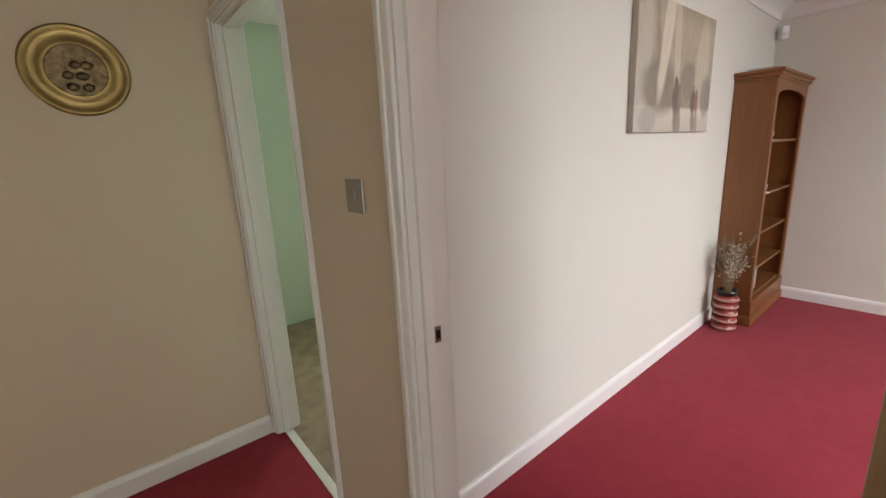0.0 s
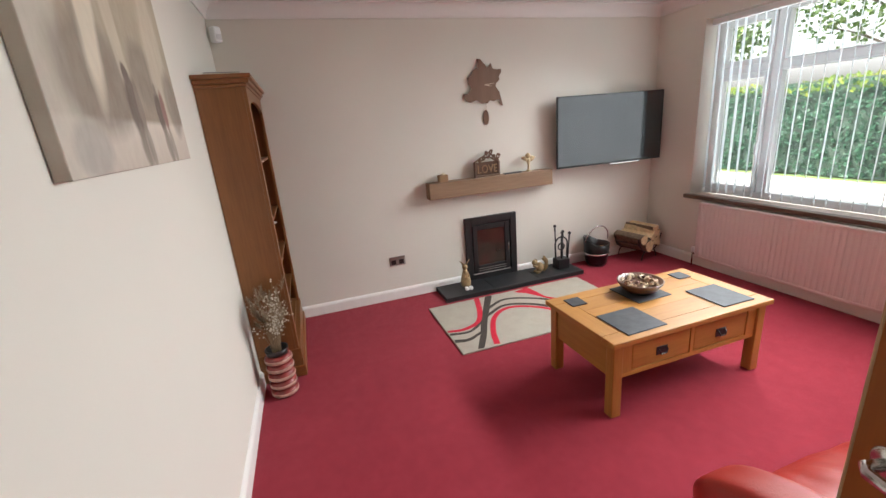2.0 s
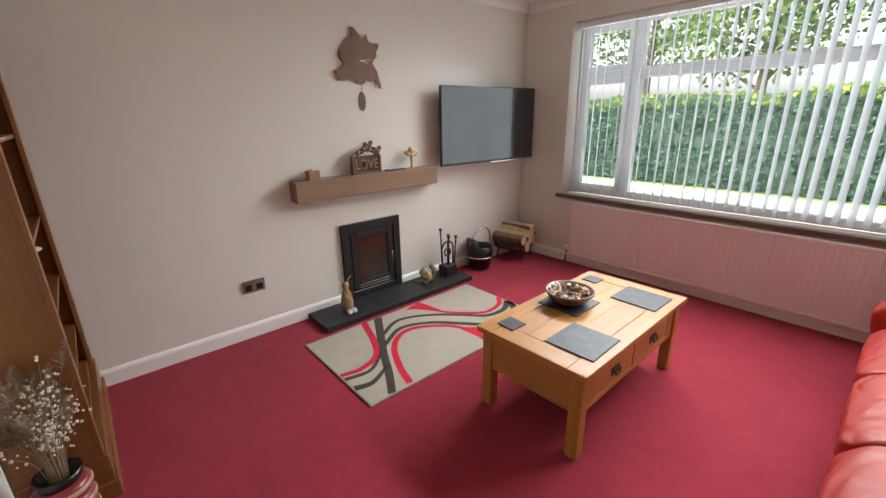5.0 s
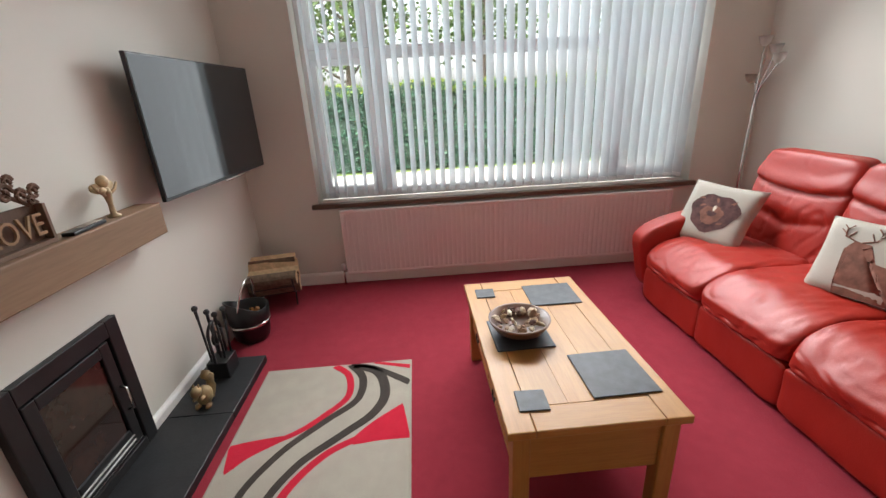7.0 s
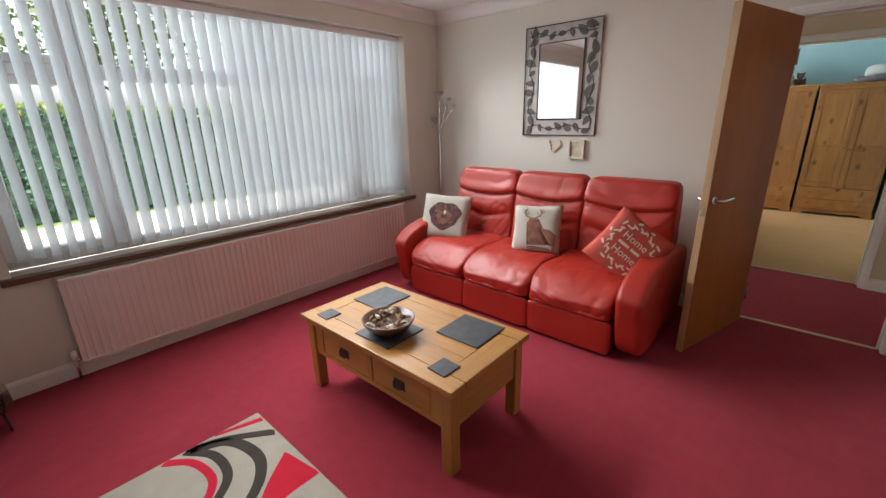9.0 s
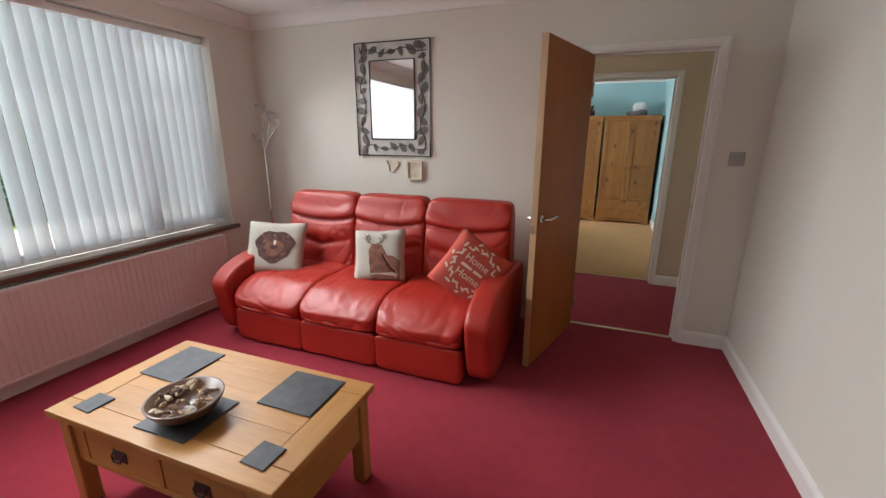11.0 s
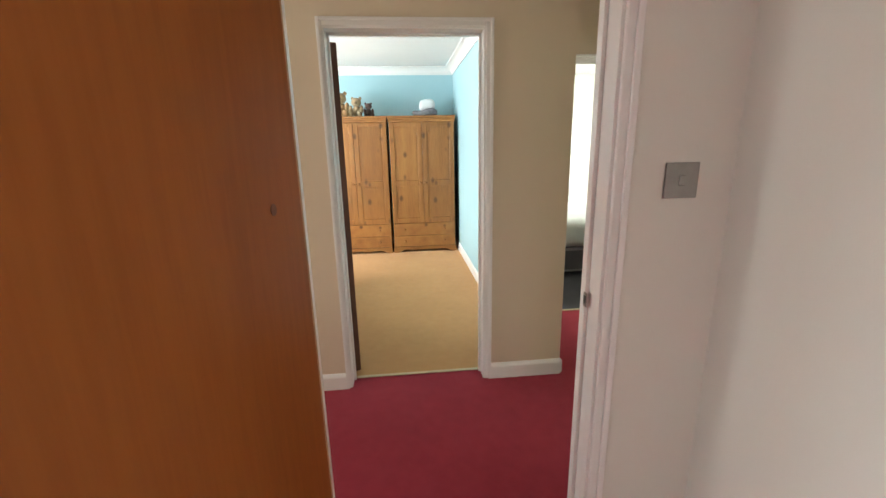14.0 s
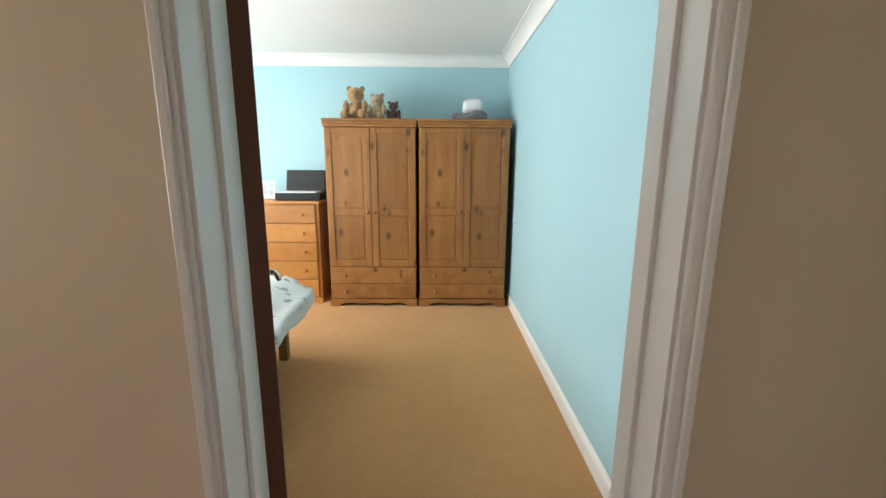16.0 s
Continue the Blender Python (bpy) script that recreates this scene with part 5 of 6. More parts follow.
for s in (-1, 1):
    bm = bmesh.new()
    tube(bm, [(-0.02 + s * 0.012, -0.0635, 0.078), (-0.02 + s * 0.060, -0.0630, 0.095), (-0.02 + s * 0.066, -0.0605, 0.13), (-0.02 + s * 0.045, -0.0575, 0.152)], 0.0032, 6)
    for x, z, e, g in ((0.05, 0.092, 0.03, 0.125), (0.064, 0.11, 0.088, 0.128), (0.062, 0.13, 0.082, 0.148)):
        tube(bm, [(-0.02 + s * x, -0.0628, z), (-0.02 + s * e, -0.0598, g)], 0.0026, 6)
    part("antler_print", bm, M_PRINTBROWN, c2)
c3 = cushion(pose(1.50, -0.345, 0.615, -26, 36, 100), 0.41, M_REDCLOTH, "terracotta cushion with a pale leaf wreath and lettering", 1)
for k in range(44):
    a = 2 * math.pi * k / 44
    rr = 0.140 + 0.020 * math.sin(11 * a) + 0.010 * (k % 2)
    on_cushion(c3, "leaf_print", blob(rr * math.cos(a), rr * math.sin(a), 0.015 + 0.004 * (k % 3), 0.006 + 0.002 * (k % 2), 10, 0.05, a + 0.9 + 1.1 * (k % 2)), M_PRINTCREAM, 0.41)
for z, words in ((0.052, "Home"), (-0.058, "Home")):
    bm = text_bm(words, 0.070, 0.001)
    bmesh.ops.transform(bm, matrix=pose(0, -0.0675, z, 90, 0, 0), verts=bm.verts)
    part("lettering", bm, M_PRINTCREAM, c3)
part("lettering", boxes((-0.085, -0.005, -0.0685, -0.066, -0.012, 0.006), (0.01, 0.075, -0.0685, -0.066, -0.012, 0.006), r=0.001, seg=1), M_PRINTCREAM, c3)

# ---------- mirror and small things on the sofa wall ----------
mir = thing("wall_mirror", pose(XW, -1.266, 1.738, 0, 0, 90), "rectangular mirror in a pewter leaf-work frame", "mirror")
MW, MH, IW, IH = 0.335, 0.44, 0.20, 0.305
for name, w, h, rr in (("outer_frame", MW, MH, 0.006), ("inner_frame", IW, IH, 0.007)):
    bm = bmesh.new()
    tube(bm, [(-w, -0.02, -h), (w, -0.02, -h), (w, -0.02, h), (-w, -0.02, h), (-w, -0.02, -h)], rr, 8)
    part(name, bm, M_BLACK, mir)
part("mirror_glass", boxes((-IW, IW, -0.019, -0.010, -IH, IH)), M_MIRROR, mir, "silvered mirror glass")
M_PANEL = plain("brushed pale metal panel", (0.50, 0.475, 0.44), 0.55, 0.35, 0.25, 9, 160, 0.1)
part("panel", boxes((-MW, -IW, -0.010, -0.006, -MH, MH), (IW, MW, -0.010, -0.006, -MH, MH), (-IW, IW, -0.010, -0.006, IH, MH), (-IW, IW, -0.010, -0.006, -MH, -IH)), M_PANEL, mir)
bm = bmesh.new()
prism(bm, [(0.0, -0.5), (0.2, -0.36), (0.28, -0.1), (0.2, 0.2), (0.0, 0.5), (-0.2, 0.2), (-0.28, -0.1), (-0.2, -0.36)], 0.03)
for v in bm.verts:
    v.co.z += 0.25 * (0.25 - abs(v.co.x)) * 0.6
leaf_me = mesh_from("leaf", bm, M_PEWTER)
rng = random.Random(7)
ringpts = []
for k in range(11):
    ringpts.append((-0.268 + rng.uniform(-0.02, 0.02), -0.40 + 0.08 * k))
    ringpts.append((0.268 + rng.uniform(-0.02, 0.02), -0.40 + 0.08 * k))
for k in range(5):
    ringpts.append((-0.17 + 0.085 * k, 0.372 + rng.uniform(-0.015, 0.015)))
    ringpts.append((-0.17 + 0.085 * k, -0.372 + rng.uniform(-0.015, 0.015)))
for x, z in ringpts:
    ob = new("leaf", leaf_me)
    ob.parent = mir
    s = rng.uniform(0.075, 0.125)
    ob.matrix_local = pose(x, -0.013, z, 90, rng.uniform(0, 360), 0) @ Matrix.Diagonal((s, s, s * 0.5, 1))
for side in (-1, 1):
    bm = bmesh.new()
    tube(bm, spline([(side * 0.27 + 0.028 * math.sin(k * 2.2), -0.014, -0.42 + 0.105 * k) for k in range(9)], 5), 0.0035, 6)
    tube(bm, spline([(-0.30 + 0.1 * k, -0.014, side * 0.372 + 0.02 * math.sin(k * 2.0)) for k in range(7)], 5), 0.0035, 6)
    part("vine", bm, M_BLACK, mir)

heart = thing("hanging_heart", pose(XW, -1.28, 1.215, 0, 0, 90), "small cream wooden heart trimmed with pebbles", "wall ornament")
bm = bmesh.new()
pts = []
for k in range(28):
    a = 2 * math.pi * k / 28
    pts.append((0.0036 * 16 * math.sin(a) ** 3, 0.0036 * (13 * math.cos(a) - 5 * math.cos(2 * a) - 2 * math.cos(3 * a) - math.cos(4 * a))))
prism(bm, pts, 0.012, pose(0, -0.004, 0, 90, 0, 0))
bmesh.ops.recalc_face_normals(bm, faces=bm.faces)
part("heart", bm, plain("cream painted wood", (0.68, 0.60, 0.48), 0.7), heart)
for k in range(7):
    bm = bmesh.new()
    ball(bm, (-0.052 + 0.008 * k * (1 if k < 4 else 0.6), -0.02, 0.035 - 0.014 * k), 0.008, (1, 0.8, 1), 1)
    part("pebble", bm, plain("pebble", (0.25, 0.19, 0.16) if k % 2 else (0.6, 0.54, 0.46), 0.6), heart, smooth=True)
fr = thing("picture_frame", pose(XW, -1.075, 1.182, 0, 0, 90), "small cream box frame on the wall", "picture frame")
M_CREAMF = plain("cream frame paint", (0.70, 0.63, 0.51), 0.6)
part("frame", boxes((-0.072, -0.055, -0.028, -0.001, -0.08, 0.08), (0.055, 0.072, -0.028, -0.001, -0.08, 0.08), (-0.055, 0.055, -0.028, -0.001, 0.063, 0.08), (-0.055, 0.055, -0.028, -0.001, -0.08, -0.063), r=0.003), M_CREAMF, fr)
part("picture", boxes((-0.055, 0.055, -0.014, -0.004, -0.063, 0.063)), plain("faded print", (0.62, 0.56, 0.44), 0.8, 0, 0.25, 25), fr)

# ---------- floor lamp in the corner ----------
lamp = thing("floor_lamp", pose(0.93, -2.50, 0), "slender chrome floor lamp with glass flower shades", "floor lamp")
bm = bmesh.new()
lathe(bm, [(0.125, 0.0), (0.125, 0.012), (0.03, 0.028), (0.014, 0.05)], 28)
part("base", bm, M_CHROME, lamp, smooth=True)
bm = bmesh.new()
tube(bm, [(0, 0, 0.04), (0, 0, 0.8), (0, 0, 1.35)], 0.011, 12)
part("pole", bm, M_CHROME, lamp, smooth=True)
M_SHADE = glass("frosted lamp glass", (0.95, 0.93, 0.9), 0.35)
for dx, dy, dz in ((0.0, 0.10, 1.62), (0.04, 0.19, 1.56), (0.0, -0.07, 1.44), (0.02, 0.02, 1.68)):
    bm = bmesh.new()
    tube(bm, spline([(0, 0, 1.30), (dx * 0.3, dy * 0.3, 1.40), (dx, dy, dz - 0.03)], 6), 0.005, 8)
    a = part("branch", bm, M_CHROME, lamp, smooth=True)
    bm = bmesh.new()
    lathe(bm, [(0.012, -0.03), (0.03, -0.01), (0.038, 0.02), (0.045, 0.035), (0.042, 0.035), (0.034, 0.018), (0.024, -0.006), (0.01, -0.02)], 16, pose(dx, dy, dz))
    part("shade", bm, M_SHADE, a, "frosted glass flower shade", smooth=True)

# ---------- bookcase, book, vase, painting ----------
bc = thing("bookcase", pose(4.272, 1.328, 0), "tall narrow waxed pine bookcase with arched top", "bookcase")
BW, BD, BH = 0.463, 0.255, 1.84
for s in (-1, 1):
    part("side", boxes((s * BW - (0.02 if s > 0 else 0), s * BW + (0.02 if s < 0 else 0), -BD + 0.018, -0.001, 0.0, BH - 0.03), r=0.002), M_BOOKPINE, bc)
    part("stile", boxes((s * BW - (0.055 if s > 0 else 0), s * BW + (0.055 if s < 0 else 0), -BD, -BD + 0.018, 0.2, BH - 0.03), r=0.002), M_BOOKPINE, bc)
part("back", boxes((-BW + 0.02, BW - 0.02, -0.012, -0.002, 0.05, BH - 0.04)), M_BOOKPINE, bc)
bm = bmesh.new()
top = [(-BW + 0.055, 0.0), (-BW + 0.055, -0.11)]
for k in range(13):
    a = math.pi - math.pi * k / 12
    top.append(((BW - 0.06) * math.cos(a), -0.11 + 0.055 * math.sin(a)))
top += [(BW - 0.055, -0.11), (BW - 0.055, 0.0)]
prism(bm, top, 0.018, pose(0, -BD + 0.018, BH - 0.03, 90, 0, 0))
bmesh.ops.recalc_face_normals(bm, faces=bm.faces)
part("arch_rail", bm, M_BOOKPINEX, bc)
part("base_panel", boxes((-BW - 0.004, BW, -BD - 0.010, -0.001, 0.075, 0.20), r=0.004), M_BOOKPINEX, bc)
part("plinth", boxes((-BW - 0.014, BW, -BD - 0.022, -0.001, 0.0, 0.075), r=0.006), M_BOOKPINEX, bc)
bm = bmesh.new()
for a, z0, z1 in ((0.008, BH - 0.03, BH - 0.012), (0.022, BH - 0.012, BH + 0.012), (0.038, BH + 0.012, BH + 0.034)):
    box(bm, -BW - a, BW + min(a, 0.014), -BD - a, -0.001, z0, z1, 0.005)
part("cornice", bm, M_BOOKPINEX, bc)
SHELF = (0.22, 0.44, 0.72, 1.02, 1.40)
for z in SHELF:
    part("shelf", boxes((-BW + 0.02, BW - 0.02, -BD + 0.022, -0.013, z - 0.018, z), r=0.002), M_BOOKPINEX, bc)
rng = random.Random(3)
cols = ((0.62, 0.60, 0.56), (0.16, 0.20, 0.30), (0.42, 0.09, 0.07), (0.55, 0.50, 0.40), (0.10, 0.10, 0.11), (0.35, 0.42, 0.40))
bookmats = [plain("book cover", c, 0.5, 0, 0.12, 20) for c in cols]
M_PAPER = plain("page edges", (0.66, 0.61, 0.52), 0.9, 0, 0.1, 60, 500, 0.4)
for z, xs, xe in ((0.22, -0.40, -0.08), (0.44, -0.40, -0.14), (0.72, -0.40, -0.2)):
    x = xs
    while x < xe:
        w, h, d = rng.uniform(0.018, 0.042), rng.uniform(0.15, 0.195), rng.uniform(0.13, 0.17)
        bk2 = thing("book", pose(4.272 + x + w / 2, 1.328 - 0.03, z + 0.0003), "upright book on the pine bookcase shelf", "book", "books on the shelves")
        part("cover", boxes((-w / 2, -w / 2 + 0.003, -d, 0, 0, h), (w / 2 - 0.003, w / 2, -d, 0, 0, h), (-w / 2 + 0.003, w / 2 - 0.003, -d, -d + 0.003, 0, h)), bookmats[rng.randrange(6)], bk2)
        part("pages", boxes((-w / 2 + 0.003, w / 2 - 0.003, -d + 0.003, -0.004, 0.003, h - 0.003)), M_PAPER, bk2)
        x += w + rng.uniform(0.0008, 0.004)
for z, x in ((1.02, -0.33), (1.40, -0.33)):
    orn = thing("shelf_ornament", pose(4.272 + x, 1.12, z + 0.0003), "white china ornament on a doily", "ornament")
    bm = bmesh.new()
    lathe(bm, [(0.055, 0.0), (0.055, 0.003)], 20)
    part("doily", bm, M_GLOSS, orn)
    bm = bmesh.new()
    lathe(bm, [(0.018, 0.0), (0.03, 0.02), (0.034, 0.05), (0.018, 0.085), (0.022, 0.105)], 18, pose(0, 0, 0.0032))
    part("pot", bm, M_GLOSS, orn, smooth=True)
tbk = thing("magazine", pose(4.02, 1.20, BH + 0.0345, 0, 0, 6), "magazine lying on top of the bookcase", "magazine")
part("pages", boxes((-0.13, 0.13, -0.09, 0.09, 0.0, 0.02), r=0.002), M_PAPER, tbk)
part("cover", boxes((-0.132, 0.132, -0.092, 0.092, 0.0202, 0.023), r=0.001, seg=1), bookmats[4], tbk)

vase = thing("vase", pose(3.655, 1.185, 0), "ribbed red and cream ceramic vase by the bookcase", "vase")
M_VRED = plain("red glaze", (0.24, 0.04, 0.036), 0.25, 0, 0.35, 18, 80, 0.15)
M_VCREAM = plain("cream glaze", (0.46, 0.25, 0.20), 0.3, 0, 0.3, 30, 80, 0.2)
for k in range(5):
    bm = bmesh.new()
    z = 0.056 * k
    lathe(bm, [(0.066, z + 0.001), (0.077, z + 0.010), (0.080, z + 0.026), (0.077, z + 0.042), (0.066, z + 0.052)], 30)
    part("ring", bm, M_VRED, vase, smooth=True)
    bm = bmesh.new()
    lathe(bm, [(0.0772, z + 0.012), (0.0812, z + 0.016), (0.0818, z + 0.027), (0.0790, z + 0.034)], 30)
    part("stripe", bm, M_VCREAM, vase, smooth=True)
bm = bmesh.new()
lathe(bm, [(0.06, 0.279), (0.064, 0.29), (0.068, 0.315), (0.060, 0.315), (0.054, 0.285)], 30)
part("neck", bm, M_BLACKGLOSS, vase, smooth=True)
M_STEM = plain("dry stem", (0.27, 0.19, 0.11), 0.9, 0, 0.3, 40)
M_SEED = plain("dry seed head", (0.66, 0.60, 0.48), 0.9, 0, 0.25, 60)
M_FLUFF = plain("dry grass plume", (0.36, 0.28, 0.19), 0.95, 0, 0.3, 60)
fl = thing("dried_flowers", pose(3.655, 1.185, 0.30), "dried grasses and seed heads in the vase", "dried flowers")
rng = random.Random(11)
seeds, plumes = bmesh.new(), bmesh.new()
for k in range(72):
    a, sp = rng.uniform(0, 6.28), rng.uniform(0.02, 0.17)
    hgt = rng.uniform(0.16, 0.38) + (0.08 if k % 9 == 0 else 0.0)
    tip = Vector((sp * math.cos(a), min(0.10, sp * math.sin(a)), hgt))
    bm = bmesh.new()
    line = spline([(0.02 * math.cos(a), 0.02 * math.sin(a), -0.05), (tip.x * 0.4, tip.y * 0.4, hgt * 0.5), tip], 5)
    tube(bm, line, 0.0016, 5, 0.6)
    part("stem", bm, M_STEM, fl)
    if k % 2:
        for j in range(11):
            q = line[rng.randrange(5, len(line))] + Vector((rng.uniform(-0.022, 0.022), rng.uniform(-0.022, 0.022), rng.uniform(-0.015, 0.02)))
            ball(seeds, q, rng.uniform(0.0030, 0.0062), sub=1)
    else:
        for j in range(110):
            t = rng.random()
            q = line[-1] * (1 - 0.4 * t) + line[5] * 0.4 * t
            d = Vector((rng.uniform(-1, 1), rng.uniform(-1, 1), rng.uniform(0.2, 1))).normalized() * rng.uniform(0.015, 0.045) * (0.4 + t)
            o = d.cross(Vector((0, 0, 1))).normalized() * 0.0018
            plumes.faces.new([plumes.verts.new(p) for p in (q - o, q + o, q + d)])
tagged(part("seed_head", seeds, M_SEED, fl, "pale round seed heads"), kind="stuff")
tagged(part("plume", plumes, M_FLUFF, fl, "grey-brown feathery grass plumes"), kind="stuff")

pic = thing("canvas_picture", pose(2.75, YN, 1.805, 0, 0, 180), "sepia canvas of walkers among bare trees", "painting")
PW, PH = 0.50, 0.33


def canvas():
    """Loose sepia washes: a pale lane, dark woods, two walkers and their reflections on wet ground."""
    m, nt, b = noodle("sepia canvas paint")
    tc = nt.nodes.new("ShaderNodeTexCoord")
    warp = add_noise(nt, 7.0, 3, 0.6, (1, 1, 0.7))
    off = nt.nodes.new("ShaderNodeVectorMath")
    off.operation = "MULTIPLY_ADD"
    off.inputs[1].default_value = (0.03, 0.0, 0.04)
    nt.links.new(warp.outputs["Color"], off.inputs[0])
    nt.links.new(tc.outputs["Object"], off.inputs[2])
    sep = nt.nodes.new("ShaderNodeSeparateXYZ")
    nt.links.new(tc.outputs["Object"], sep.inputs[0])
    mr = nt.nodes.new("ShaderNodeMapRange")
    mr.inputs["From Min"].default_value, mr.inputs["From Max"].default_value = -PH, PH
    nt.links.new(sep.outputs["Z"], mr.inputs["Value"])
    c = ramp(nt, mr.outputs["Result"], [(0.0, (0.50, 0.44, 0.37)), (0.19, (0.60, 0.54, 0.47)), (0.215, (0.30, 0.25, 0.19)), (0.5, (0.36, 0.31, 0.23)), (0.85, (0.42, 0.36, 0.26)), (1.0, (0.34, 0.29, 0.21))])

    def mark(c, x, z, rx, rz, color, strength, slant=0.0):
        """One soft brush mark, centred on x, z."""
        mp = nt.nodes.new("ShaderNodeMapping")
        mp.vector_type = "TEXTURE"
        mp.inputs["Location"].default_value = (x + 0.015, 0.035, z + 0.020)
        mp.inputs["Rotation"].default_value = (0, radians(slant), 0)
        mp.inputs["Scale"].default_value = (rx, 1.0, rz)
        nt.links.new(off.outputs[0], mp.inputs["Vector"])
        g = nt.nodes.new("ShaderNodeTexGradient")
        g.gradient_type = "SPHERICAL"
        nt.links.new(mp.outputs["Vector"], g.inputs["Vector"])
        k = nt.nodes.new("ShaderNodeMapRange")
        k.inputs["From Min"].default_value, k.inputs["From Max"].default_value = 0.03, 0.34
        k.inputs["To Max"].default_value = strength
        nt.links.new(g.outputs["Fac"], k.inputs["Value"])
        return mix_colors(nt, k.outputs["Result"], c, color)

    dark, mid, pale = (0.13, 0.10, 0.085), (0.22, 0.185, 0.15), (0.66, 0.60, 0.48)
    c = mark(c, 0.44, 0.05, 0.12, 0.6, (0.50, 0.47, 0.40), 0.8)
    c = mark(c, 0.22, -0.10, 0.26, 0.17, mid, 0.75)
    c = mark(c, 0.17, 0.16, 0.07, 0.40, pale, 0.85, -12)
    c = mark(c, 0.28, 0.16, 0.03, 0.22, mid, 0.5, 8)
    c = mark(c, 0.03, 0.12, 0.05, 0.5, pale, 0.45, 4)
    c = mark(c, -0.16, -0.05, 0.15, 0.13, mid, 0.7)
    c = mark(c, -0.33, 0.02, 0.12, 0.34, pale, 0.45, -6)
    c = mark(c, -0.42, -0.12, 0.10, 0.14, mid, 0.7)
    for x, z, rx, h, col in ((0.012, -0.150, 0.056, 0.115, dark), (0.020, -0.062, 0.026, 0.034, dark), (-0.03, -0.15, 0.028, 0.10, mid), (-0.235, -0.155, 0.046, 0.090, dark), (-0.285, -0.15, 0.030, 0.085, (0.25, 0.13, 0.11)), (-0.232, -0.075, 0.018, 0.026, mid)):
        c = mark(c, x, z, rx, h, col, 0.97)
        c = mark(c, x - 0.012, -0.275, rx * 0.9, 0.085, mid, 0.7, 6)
    c = mark(c, 0.36, -0.27, 0.12, 0.08, (0.34, 0.32, 0.29), 0.7)
    n2 = add_noise(nt, 22, 4, 0.6, (1.5, 1, 0.6))
    c = mix_colors(nt, 0.07, c, ramp(nt, n2.outputs["Fac"], [(0.4, (0.20, 0.16, 0.12)), (0.62, (0.66, 0.6, 0.5))]))
    nt.links.new(c, b.inputs["Base Color"])
    b.inputs["Roughness"].default_value = 0.8
    bump(nt, b, add_noise(nt, 700, 2).outputs["Fac"], 0.3, 0.001)
    return m


part("canvas", boxes((-PW, PW, -0.0, 0.034, -PH, PH), r=0.003), canvas(), pic, m=pose(0, 0.001, 0))


# ---------- switches ----------
def switch(m, label):
    root = thing("light_switch", m, label, "light switch")
    part("plate", boxes((-0.044, 0.044, -0.007, -0.001, -0.044, 0.044), r=0.002), M_STEEL, root)
    part("rocker", boxes((-0.008, 0.008, -0.011, -0.0068, -0.013, 0.013), r=0.0015, seg=1), M_STEEL, root)
    return root


switch(pose(XW, 1.188, 1.325, 0, 0, 90), "brushed steel light switch beside the lounge door")
switch(pose(XH1, 1.225, 1.325, 0, 0, -90), "brushed steel light switch in the hall")
for x, y, z in ((0.705, 0.9869, 1.0),):
    st = thing("strike_plate", pose(x, y, z), "small dark latch plate on the door lining", "latch plate", kind="structure")
    part("plate", boxes((-0.009, 0.009, -0.0012, 0.0, -0.02, 0.02)), M_STEEL, st)
    part("hole", boxes((-0.006, 0.006, -0.0018, -0.0012, -0.011, 0.011)), M_BLACKGLOSS, st)


# ---------- hall ----------
pl = thing("wall_plate", pose(0.165, YHN, 1.785, 0, 0, 0), "round brass wall plaque with an embossed scene", "wall plaque")
bm = bmesh.new()
lathe(bm, [(0.158, 0.0), (0.162, 0.006), (0.160, 0.014), (0.150, 0.016), (0.142, 0.010), (0.112, 0.008), (0.104, 0.013), (0.092, 0.012)], 48, pose(0, -0.001, 0, 90, 0, 0))
part("dish", bm, M_BRASS, pl, smooth=True)
bm = bmesh.new()
lathe(bm, [(0.092, 0.0125), (0.088, 0.014)], 36, pose(0, -0.001, 0, 90, 0, 0))
M_EMBOSS = plain("dark embossed brass", (0.20, 0.15, 0.08), 0.45, 0.9, 0.6, 40, 70, 0.8)
part("centre", bm, M_EMBOSS, pl)
bm = bmesh.new()
for k in range(9):
    ball(bm, (0.05 * math.cos(k * 1.7) * (0.3 + 0.08 * k), -0.0165, -0.02 + 0.045 * math.sin(k * 2.1)), 0.018, (1.2, 0.25, 0.9), 1)
part("relief", bm, M_EMBOSS, pl, smooth=True)

radiator("radiator", pose(XH0 + 0.003, -1.03, 0, 0, 0, -90), 1.0, 0.115, 0.69, M_RADWHITE, "white fluted panel radiator on the hall wall", 0.05, 0.065)

dk = flush_door("door_2", pose(-0.703, 0.142, 0, 0, 0, 205), 0.735, 1.965, M_DOORDARK, M_DOORDARK, "open flush door in dark brown veneer")
flush_door("door_3", pose(-1.545, 2.200, 0, 0, 0, 152), 0.69, 1.965, M_DOORDARK, M_DOORDARK, "open flush door in dark brown veneer")

# ---------- blue room ----------


